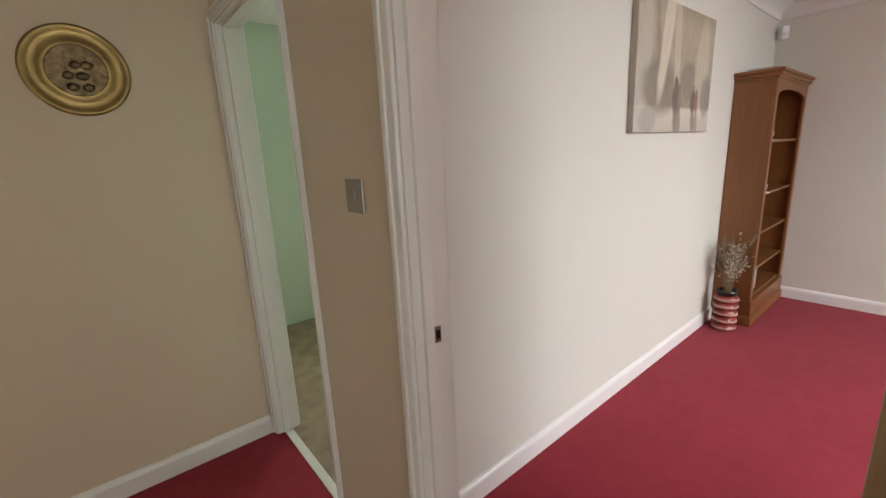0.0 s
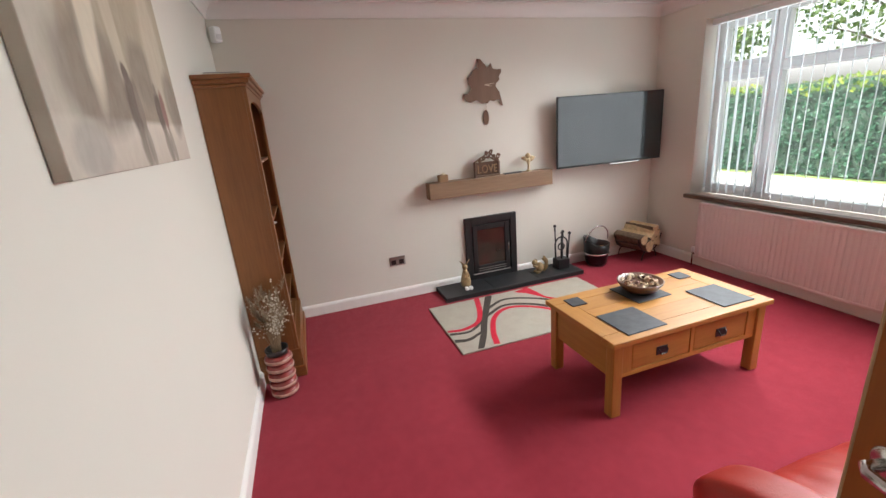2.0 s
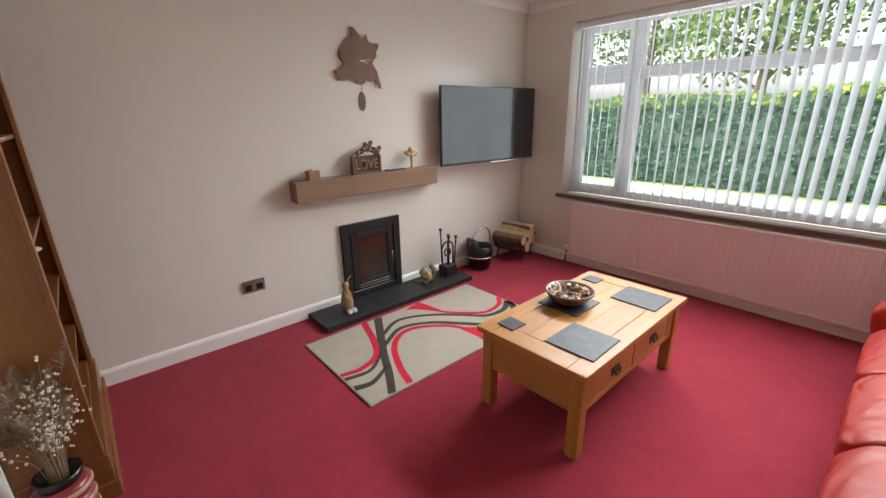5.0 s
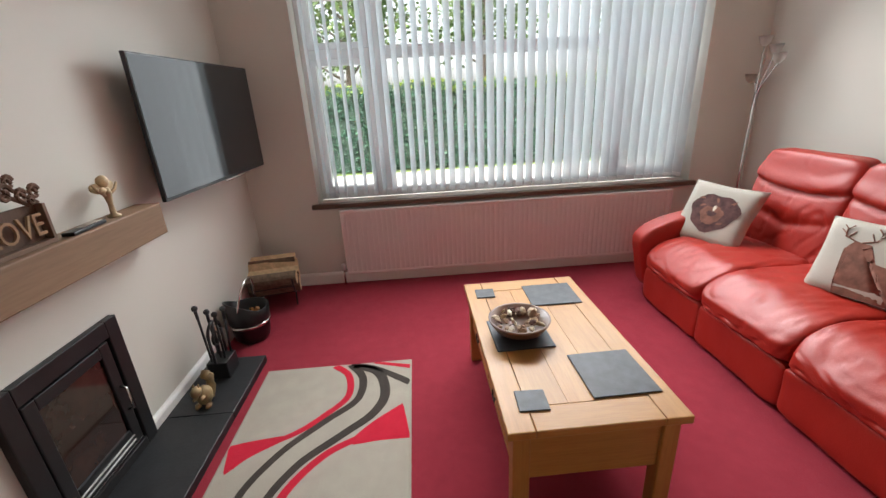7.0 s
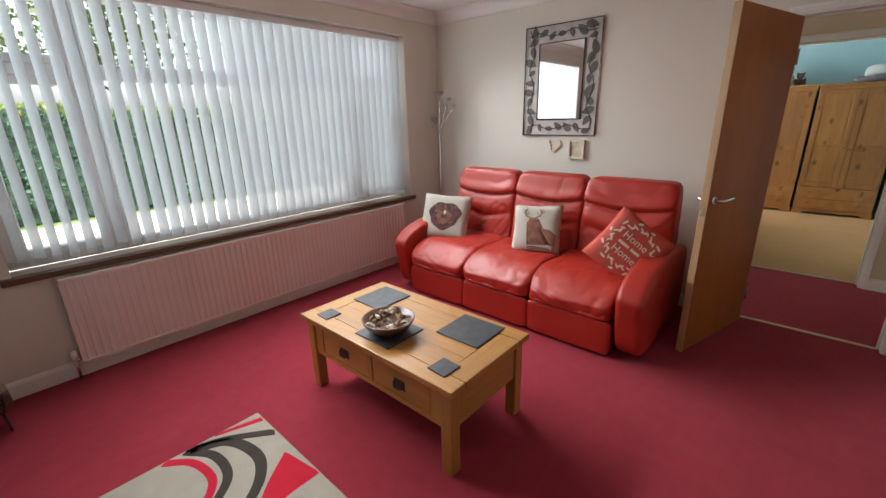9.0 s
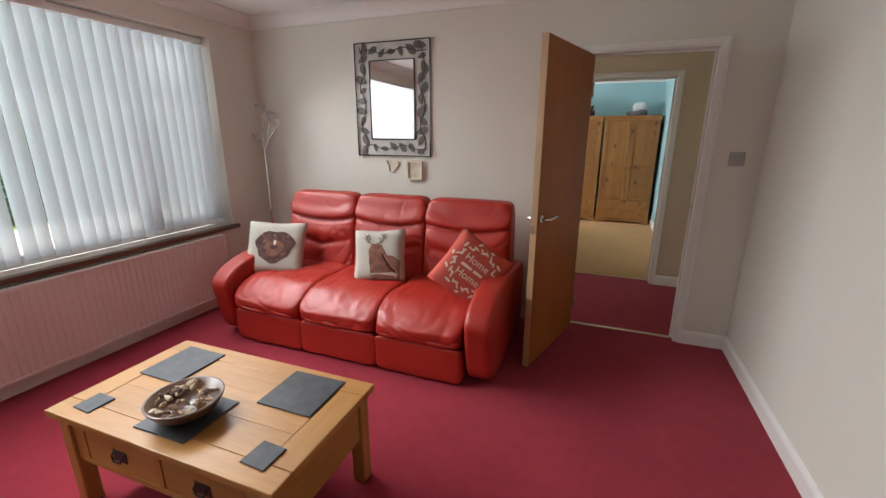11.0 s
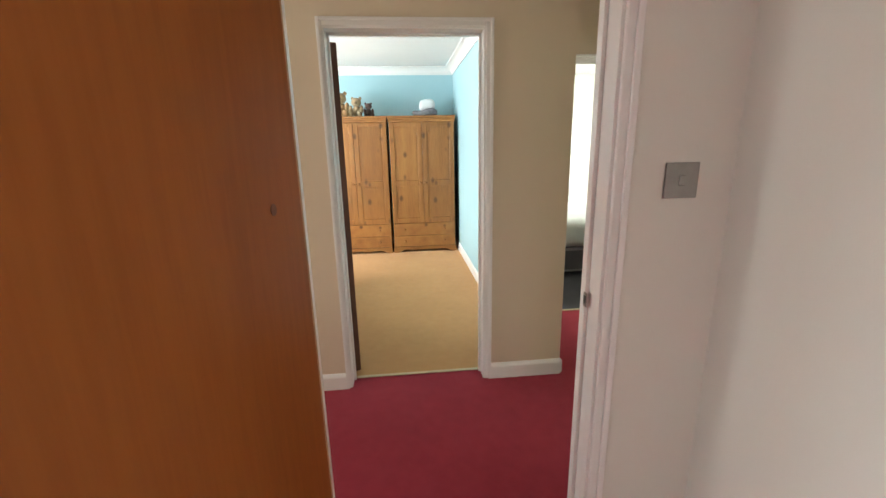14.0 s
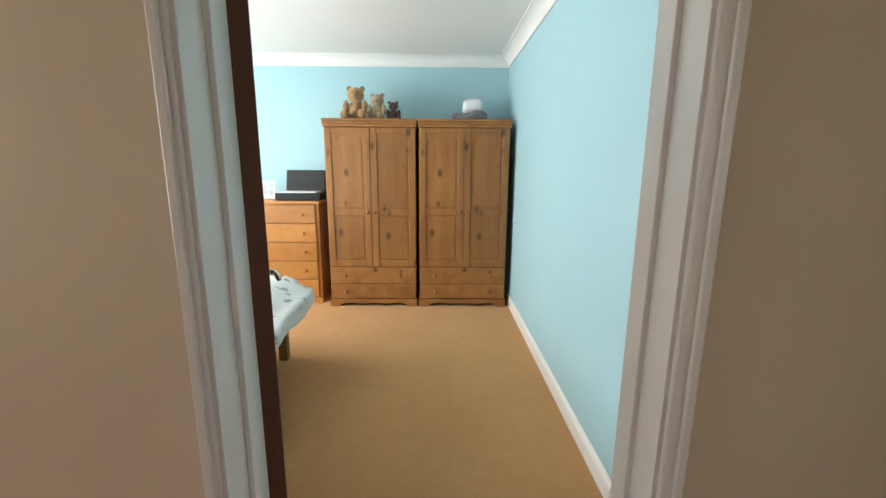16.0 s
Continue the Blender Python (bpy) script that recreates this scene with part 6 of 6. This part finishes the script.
def wardrobe(m, width, height, depth, label):
    """Two arched panel doors above two drawers, cornice and shaped plinth; local -y is the front."""
    root = thing("wardrobe", m, label, "wardrobe", "pine wardrobes")
    w = width / 2
    part("carcass", boxes((-w + 0.012, w - 0.012, -depth + 0.024, 0.0, 0.06, height - 0.05), r=0.002), M_PINE, root)
    bm = bmesh.new()
    box(bm, -w + 0.004, w - 0.004, -depth - 0.006, 0.0, height - 0.075, height - 0.045, 0.006)
    box(bm, -w - 0.001, w + 0.001, -depth - 0.010, 0.0, height - 0.045, height - 0.022, 0.008)
    box(bm, -w - 0.003, w + 0.003, -depth - 0.016, 0.0, height - 0.022, height, 0.005)
    part("cornice", bm, M_PINEY, root)
    bm = bmesh.new()
    pts = [(-w + 0.006, 0.0), (-w + 0.006, 0.075), (w - 0.006, 0.075), (w - 0.006, 0.0), (w - 0.08, 0.0)]
    for k in range(1, 12):
        t = k / 12
        x = w - 0.08 - t * (2 * w - 0.16)
        pts.append((x, 0.022 + 0.016 * abs(math.sin(3 * math.pi * t))))
    pts.append((-w + 0.08, 0.0))
    prism(bm, pts, 0.026, pose(0, -depth + 0.024, 0, 90, 0, 0))
    bmesh.ops.recalc_face_normals(bm, faces=bm.faces)
    part("plinth", bm, M_PINEY, root)
    part("side_foot", boxes((-w + 0.012, -w + 0.03, -depth + 0.026, 0.0, 0.0, 0.06)), M_PINE, root)
    part("side_foot", boxes((w - 0.03, w - 0.012, -depth + 0.026, 0.0, 0.0, 0.06)), M_PINE, root)
    zs = (0.082, 0.228, 0.232, 0.398)
    for z0, z1 in ((zs[0], zs[1]), (zs[2], zs[3])):
        d = part("drawer", boxes((-w + 0.016, w - 0.016, -depth + 0.004, -depth + 0.0235, z0, z1), r=0.004), M_PINEY, root)
        for s in (-1, 1):
            bm = bmesh.new()
            lathe(bm, [(0.009, 0.0), (0.008, 0.012), (0.018, 0.020), (0.017, 0.030), (0.008, 0.035)], 14, pose(s * w * 0.62, -depth + 0.004, (z0 + z1) / 2, 90, 0, 0))
            part("knob", bm, M_PINE, d, smooth=True)
    for s in (-1, 1):
        x0, x1 = (0.002, w - 0.016) if s > 0 else (-w + 0.016, -0.002)
        z0, z1 = 0.404, height - 0.080
        d = part("door", boxes((x0, x0 + 0.06, -depth + 0.002, -depth + 0.0235, z0, z1), (x1 - 0.06, x1, -depth + 0.002, -depth + 0.0235, z0, z1), (x0 + 0.06, x1 - 0.06, -depth + 0.002, -depth + 0.0235, z0, z0 + 0.07), (x0 + 0.06, x1 - 0.06, -depth + 0.002, -depth + 0.0235, z1 - 0.05, z1), (x0 + 0.06, x1 - 0.06, -depth + 0.002, -depth + 0.0235, z0 + 0.50, z0 + 0.57), r=0.003, seg=1), M_PINE, root)
        xm, hw = (x0 + x1) / 2, (x1 - x0) / 2 - 0.06
        for a, b, arch in ((z0 + 0.07, z0 + 0.50, False), (z0 + 0.57, z1 - 0.05, True)):
            part("panel", boxes((xm - hw, xm + hw, -depth + 0.012, -depth + 0.02, a, b)), M_PINE, d)
            pts = [(xm - hw + 0.018, a + 0.02), (xm + hw - 0.018, a + 0.02)]
            top = b - 0.02
            if arch:
                pts += [(xm + hw - 0.018, top - 0.07)]
                for k in range(1, 9):
                    t = k / 9
                    pts.append((xm + (hw - 0.035) * math.cos(math.pi * t), top - 0.055 + 0.055 * math.sin(math.pi * t)))
                pts += [(xm - hw + 0.018, top - 0.07)]
            else:
                pts += [(xm + hw - 0.018, top), (xm - hw + 0.018, top)]
            bm = bmesh.new()
            prism(bm, pts, 0.006, pose(0, -depth + 0.0125, 0, 90, 0, 0))
            bmesh.ops.recalc_face_normals(bm, faces=bm.faces)
            part("raised_panel", bm, M_PINE, d)
            if arch:
                bm = bmesh.new()
                for sd in (-1, 1):
                    c = [(xm + sd * hw, b), (xm + sd * hw, b - 0.085)]
                    for k in range(7):
                        t = k / 6
                        c.append((xm + sd * (hw - hw * t * 0.98), b - 0.085 + 0.075 * math.sin(math.pi / 2 * t)))
                    c.append((xm + sd * 0.005, b))
                    prism(bm, c, 0.008, pose(0, -depth + 0.0135, 0, 90, 0, 0))
                bmesh.ops.recalc_face_normals(bm, faces=bm.faces)
                part("spandrel", bm, M_PINE, d)
        bm = bmesh.new()
        lathe(bm, [(0.009, 0.0), (0.008, 0.012), (0.019, 0.020), (0.018, 0.030), (0.008, 0.036)], 14, pose((x0 + 0.03) if s > 0 else (x1 - 0.03), -depth + 0.002, z0 + 0.535, 90, 0, 0))
        part("knob", bm, M_PINE, d, smooth=True)
    return root


WH = 1.79
wa = wardrobe(pose(-4.315, 0.778, 0, 0, 0, 90), 0.865, WH, 0.55, "knotty pine double wardrobe with two drawers")
copy_thing(wa, pose(-4.315, -0.095, 0, 0, 0, 90))

ch = thing("chest_of_drawers", pose(-4.32, -1.045, 0, 0, 0, 90), "orange pine chest of five drawers", "chest of drawers")
CW, CDp, CHt = 0.42, 0.47, 1.03
part("carcass", boxes((-CW, CW, -CDp + 0.02, 0.0, 0.05, CHt - 0.03), r=0.002), M_PINEORANGE, ch)
part("top", boxes((-CW - 0.02, CW + 0.02, -CDp - 0.02, 0.0, CHt - 0.03, CHt), r=0.008), M_PINEORANGE, ch)
part("plinth", boxes((-CW - 0.006, CW + 0.006, -CDp + 0.004, 0.0, 0.0, 0.06), r=0.004), M_PINEORANGE, ch)
for k in range(5):
    z0 = 0.068 + k * 0.186
    d = part("drawer", boxes((-CW + 0.03, CW - 0.03, -CDp, -CDp + 0.0195, z0, z0 + 0.178), r=0.005), M_PINEORANGE, ch)
    for s in (-1, 1):
        bm = bmesh.new()
        lathe(bm, [(0.009, 0.0), (0.008, 0.010), (0.017, 0.018), (0.016, 0.028), (0.008, 0.033)], 14, pose(s * 0.27, -CDp, z0 + 0.09, 90, 0, 0))
        part("knob", bm, M_PINEORANGE, d, smooth=True)

# Printer with paper sheets in its tray.
pr = thing("laptop", pose(-4.05, -0.83, CHt + 0.0004, 0, 0, 90), "black printer with its lid up", "printer")
part("body", boxes((-0.22, 0.22, -0.16, 0.14, 0.0, 0.075), r=0.01), M_BLACKGLOSS, pr)
part("tray", boxes((-0.19, 0.19, -0.20, 0.02, 0.0755, 0.085), r=0.003), plain("paper sheets", (0.7, 0.7, 0.72), 0.7), pr)
bm = bmesh.new()
box(bm, -0.20, 0.20, -0.012, 0.012, 0.0, 0.22, 0.008, 2, pose(0, 0.11, 0.075, -14, 0, 0))
part("lid", bm, M_BLACKGLOSS, pr)
cf = thing("photo_frame", pose(-4.10, -1.22, CHt + 0.0004, 0, 0, 100), "small white card photo frame", "photo frame")
bm = bmesh.new()
box(bm, -0.09, 0.09, -0.006, 0.006, 0.0, 0.18, 0.003, 1, pose(0, 0, 0.001, -10, 0, 0))
part("frame", bm, M_GLOSS, cf)
bm = bmesh.new()
box(bm, -0.07, 0.07, -0.0085, -0.0062, 0.02, 0.16, 0, 1, pose(0, 0, 0.001, -10, 0, 0))
part("picture", bm, plain("pale photograph", (0.55, 0.60, 0.62), 0.4, 0, 0.3, 25), cf)


def bear(m, s, col, label):
    """A seated plush bear: one soft shape."""
    bm = bmesh.new()
    ball(bm, (0, 0, 0.095), 0.085, (0.95, 0.85, 1.1), 3)
    ball(bm, (0, -0.012, 0.235), 0.075, (1.05, 0.95, 0.95), 3)
    ball(bm, (0, -0.078, 0.22), 0.032, (1, 0.9, 0.8), 2)
    for k in (-1, 1):
        ball(bm, (k * 0.062, 0.0, 0.295), 0.027, (1, 0.55, 1), 2)
        ball(bm, (k * 0.088, -0.045, 0.125), 0.034, (0.9, 1.1, 1.9), 2)
        ball(bm, (k * 0.072, -0.105, 0.037), 0.036, (1, 2.0, 1), 2)
        ball(bm, (k * 0.078, -0.178, 0.045), 0.038, (1, 0.6, 1.15), 2)
    for v in bm.verts:
        v.co += 0.004 * noise.noise_vector(v.co * 60)
    bmesh.ops.scale(bm, vec=(s, s, s), verts=bm.verts)
    mat = plain("plush fur", col, 0.95, 0, 0.3, 30, 260, 0.8, 0.4)
    single("teddy_bear", bm, mat, label, "teddy bear", m, True, "teddies on the wardrobe")


bear(pose(-4.05, -0.26, WH + 0.001, 0, 0, 90), 1.02, (0.36, 0.21, 0.09), "honey brown plush teddy sitting on the wardrobe")
bear(pose(-4.02, -0.05, WH + 0.001, 0, 0, 82), 0.80, (0.33, 0.24, 0.13), "small fawn plush teddy on the wardrobe")
bear(pose(-4.02, 0.10, WH + 0.001, 0, 0, 98), 0.58, (0.07, 0.035, 0.025), "tiny dark brown plush teddy on the wardrobe")
bag = thing("folded_bedding", pose(-4.05, 0.84, WH + 0.001, 0, 0, 90), "heap of grey folded cloth and a white bag", "bedding")
bm = bmesh.new()
superbox(bm, (0, 0, 0.045), (0.17, 0.12, 0.045), 3.0, 8, 0.03)
part("cloth", bm, plain("grey cloth", (0.22, 0.21, 0.23), 0.95, 0, 0.3, 20), bag, smooth=True)
bm = bmesh.new()
superbox(bm, (0.03, 0.02, 0.145), (0.10, 0.08, 0.065), 3.5, 8, 0.02)
part("white_bag", bm, plain("white bag", (0.72, 0.72, 0.72), 0.7, 0, 0.08, 12), bag, smooth=True)
bm = boxes((-0.14, 0.14, -0.05, 0.05, 0.0, 0.004))
single("paper_sheet", bm, M_PAPER, "sheet of paper lying on the wardrobe", "paper", pose(-3.87, 0.27, WH + 0.001, 0, 0, 80))

bed = thing("bed", pose(-2.63, -1.56, 0), "wooden bed with a white flowered quilt", "bed")

for x in (-0.02, 1.35):
    for y in (-0.95, 0.97):
        part("leg", boxes((x, x + 0.06, y, y + 0.06, 0.0, 0.47), r=0.004), M_BOOKPINE, bed)
part("end_rail", boxes((0.04, 1.35, 0.985, 1.012, 0.34, 0.45), r=0.004), M_BOOKPINEX, bed)
for x in (0.0, 1.362):
    part("side_rail", boxes((x, x + 0.025, -0.89, 0.97, 0.34, 0.45), r=0.004), M_BOOKPINEX, bed)
part("slat_base", boxes((0.026, 1.361, -0.90, 0.984, 0.37, 0.40)), M_BOOKPINEX, bed)
bm = bmesh.new()
superbox(bm, (0.70, 0.04, 0.49), (0.68, 0.95, 0.09), 8, 8, 0.0)
part("mattress", bm, M_GLOSS, bed, smooth=True)


def quilt_mat():
    m, nt, b = noodle("white flowered quilt")
    n1 = add_noise(nt, 9, 4)
    c = ramp(nt, n1.outputs["Fac"], [(0.40, (0.70, 0.72, 0.70)), (0.56, (0.70, 0.72, 0.70)), (0.62, (0.30, 0.36, 0.33)), (0.72, (0.20, 0.24, 0.24))])
    nt.links.new(c, b.inputs["Base Color"])
    b.inputs["Roughness"].default_value = 0.9
    bump(nt, b, add_noise(nt, 30, 4).outputs["Fac"], 0.5, 0.01)
    return m


M_QUILT = quilt_mat()
bm = bmesh.new()
superbox(bm, (0.68, 0.17, 0.565), (0.78, 1.10, 0.065), 8, 18, 0.03, lambda w: Vector((w.x, w.y, w.z - 0.10 * max(0.0, abs(w.x - 0.68) - 0.68) / 0.1 - 0.05 * min(1.5, max(0.0, w.y - 1.06) / 0.08))))
part("quilt", bm, M_QUILT, bed, "white quilt with grey-green flowers", smooth=True)

# ---------- bedroom beyond the passage ----------
b2 = thing("bed", pose(-3.1, 2.05, 0), "divan bed with a pale green-white cover", "bed")
part("divan", boxes((-0.7, 0.7, -0.5, 1.7, 0.05, 0.32), r=0.02), plain("grey divan cloth", (0.30, 0.31, 0.33), 0.9), b2)
for x in (-0.6, 0.6):
    for y in (-0.4, 1.6):
        bm = bmesh.new()
        lathe(bm, [(0.02, 0.0), (0.025, 0.05)], 12, pose(x, y, 0))
        part("castor", bm, M_BLACKGLOSS, b2, smooth=True)
part("drawer", boxes((0.7, 0.715, 0.0, 0.7, 0.08, 0.29), r=0.005), plain("dark drawer front", (0.10, 0.10, 0.11), 0.8), b2)
bm = bmesh.new()
superbox(bm, (0, 0.6, 0.47), (0.76, 1.14, 0.16), 6, 12, 0.02)
part("cover", bm, plain("pale bedspread", (0.66, 0.72, 0.68), 0.9, 0, 0.08, 6, 200, 0.4), b2, smooth=True)

# ---------- shower room tiles ----------
tiles_on = bpy.data.objects["wall_shower_west"]
bm = bmesh.new()
box(bm, -0.006, 0.0, -0.1485, 0.1485, -0.0485, 0.0485, 0.0015, 1)
tile_me = mesh_from("tile", bm, M_TILE)
for row in range(24):
    for col in range(6):
        y = 2.50 + 0.15 * (row % 2) + 0.30 * col + 0.15
        if y + 0.15 > 4.21:
            continue
        ob = new("tile", tile_me)
        ob.parent = tiles_on
        ob.location = (-1.4865 + 0.0005 * random.random(), y, 0.05 + 0.1 * row)
bm = bmesh.new()
box(bm, -0.006, 0.0, -0.0735, 0.0735, -0.0485, 0.0485, 0.0015, 1)
half_me = mesh_from("tile", bm, M_TILE)
for row in range(1, 24, 2):
    ob = new("tile", half_me)
    ob.parent = tiles_on
    ob.location = (-1.4865, 2.575, 0.05 + 0.1 * row)


# ---------- outdoors ----------
M_DRIVE = plain("pale concrete drive", (0.42, 0.40, 0.37), 0.9, 0, 0.15, 1.2, 60, 0.4)
M_LAWN = plain("lawn", (0.10, 0.16, 0.035), 0.95, 0, 0.4, 3, 120, 0.8)
M_HEDGE = leafy("hedge leaves", (0.07, 0.165, 0.10), (0.04, 0.11, 0.07))
# Lighter, yellower copy of the hedge leaves: sunlight on the top, painted in.
M_HEDGETOP = leafy("sunlit hedge top leaves", (0.20, 0.29, 0.05), (0.10, 0.19, 0.04), (0.36, 0.38, 0.07))
M_TREE = leafy("tree leaves", (0.12, 0.19, 0.06), (0.07, 0.12, 0.04), (0.20, 0.27, 0.09))
M_TRUNK = plain("tree bark", (0.11, 0.085, 0.065), 0.95, 0, 0.4, 14, 60, 0.8)
G = -0.25
bm = bmesh.new()
for a in ((-300, 300, -300, 300),):
    v = [bm.verts.new(p) for p in ((a[0], a[2], G - 0.03), (a[1], a[2], G - 0.03), (a[1], a[3], G - 0.03), (a[0], a[3], G - 0.03))]
    bm.faces.new(v)
single("ground", bm, M_LAWN, "grass ground reaching to the horizon", "ground", kind="structure")
single("driveway", boxes((-3, 22, -9.6, -4.2, G - 0.1, G)), M_DRIVE, "pale concrete driveway in front of the house", "driveway", kind="structure")



def leaf_clumps(bm, rng, where, count, size):
    """Many small bent leaf blades, scattered by where()."""
    for k in range(count):
        p, out = where()
        s = size * rng.uniform(0.6, 1.4)
        d = (out + 0.8 * Vector((rng.uniform(-1, 1), rng.uniform(-1, 1), rng.uniform(-1, 1)))).normalized()
        e = d.cross(Vector((rng.uniform(-1, 1), rng.uniform(-1, 1), rng.uniform(-1, 1)))).normalized()
        f = d.cross(e)
        a, b, c, g = p, p + s * (0.5 * d + 0.45 * e), p + s * d + 0.15 * s * f, p + s * (0.5 * d - 0.45 * e)
        bm.faces.new([bm.verts.new(q) for q in (a, b, c, g)])


rng = random.Random(5)


def hedge(name, x0, x1, y0, y1, h, label, count):
    root = thing(name, pose((x0 + x1) / 2, (y0 + y1) / 2, G), label, "hedge")
    L, D = (x1 - x0) / 2, (y1 - y0) / 2
    # Dark sheet behind the leaves: the hedge's inner shade put into its colour.
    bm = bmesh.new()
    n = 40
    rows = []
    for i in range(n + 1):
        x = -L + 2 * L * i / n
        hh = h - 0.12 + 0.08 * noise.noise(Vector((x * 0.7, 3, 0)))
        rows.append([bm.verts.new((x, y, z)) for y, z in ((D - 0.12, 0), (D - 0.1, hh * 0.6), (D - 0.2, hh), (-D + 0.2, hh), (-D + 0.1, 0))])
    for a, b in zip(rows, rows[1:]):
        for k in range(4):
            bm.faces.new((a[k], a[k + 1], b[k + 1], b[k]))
    part("core_shade", bm, plain("hedge core shade", (0.02, 0.04, 0.026), 0.95), root)
    bm = bmesh.new()

    def front():
        z = rng.uniform(0.02, h - 0.18)
        x = rng.uniform(-L, L)
        return Vector((x, D - 0.10 + 0.07 * noise.noise(Vector((x * 1.5, z * 1.5, 0))), z)), Vector((0, 1, 0.2))

    leaf_clumps(bm, rng, front, count, 0.085)
    tagged(part("leaves", bm, M_HEDGE, root), kind="stuff")
    # Top leaves take the lighter colour that holds the sunlight.
    bm = bmesh.new()

    def crown():
        x = rng.uniform(-L, L)
        y = rng.uniform(-D, D)
        top = h - 0.10 + 0.14 * noise.noise(Vector((x * 0.9, y, 2)))
        return Vector((x, y, top - abs(y) * 0.12 - rng.random() * 0.22)), Vector((0, 0.35, 1))

    leaf_clumps(bm, rng, crown, count // 2, 0.095)
    tagged(part("sunlit_top", bm, M_HEDGETOP, root, "yellow-green top leaves with sunlight in their colour"), kind="stuff")


hedge("hedge", -6.0, 22.0, -11.2, -10.0, 2.15, "tall clipped green hedge along the front boundary", 16000)


def tree(m, h, crown_r, label, leaves):
    root = thing("tree", m, label, "tree", "trees beyond the hedge")
    bm = bmesh.new()
    tube(bm, [(0, 0, 0), (0.05, 0.02, h * 0.3), (-0.05, 0.05, h * 0.55), (0.1, 0, h * 0.8)], 0.20, 10, 0.3)
    part("trunk", bm, M_TRUNK, root, smooth=True)
    tips = []
    for k in range(16):
        a, z = k * 2.4, h * (0.32 + 0.036 * k)
        d = Vector((math.cos(a), math.sin(a), 0.5)) * crown_r * rng.uniform(0.55, 1.0)
        p0 = Vector((0, 0, z))
        bm = bmesh.new()
        line = spline([p0, p0 + d * 0.5 + Vector((0, 0, 0.15)), p0 + d], 4)
        tube(bm, line, 0.05, 6, 0.25)
        for q in line[3:]:
            e = Vector((rng.uniform(-1, 1), rng.uniform(-1, 1), rng.uniform(0, 1))) * 0.8
            tube(bm, [q, q + e], 0.014, 4, 0.4)
            tips += [q, q + e * 0.6, q + e]
        part("limb", bm, M_TRUNK, root)
    bm = bmesh.new()

    def spray():
        q = tips[rng.randrange(len(tips))]
        o = Vector((rng.gauss(0, 1), rng.gauss(0, 1), rng.gauss(0, 0.8))) * 0.35
        return q + o, o.normalized() if o.length > 0 else Vector((0, 0, 1))

    leaf_clumps(bm, rng, spray, leaves, 0.16)
    tagged(part("crown", bm, M_TREE, root), kind="stuff")


for x, y, h, r in ((-5.0, -15.5, 7.5, 2.4), (0.5, -17.0, 8.5, 2.8), (5.5, -15.0, 7.0, 2.5), (10.0, -17.5, 9.0, 3.0), (15.0, -15.5, 7.5, 2.6), (20.5, -18.0, 8.5, 3.0)):
    tree(pose(x, y, G - 0.03), h, r, "broad garden tree in thin spring leaf", 5200)
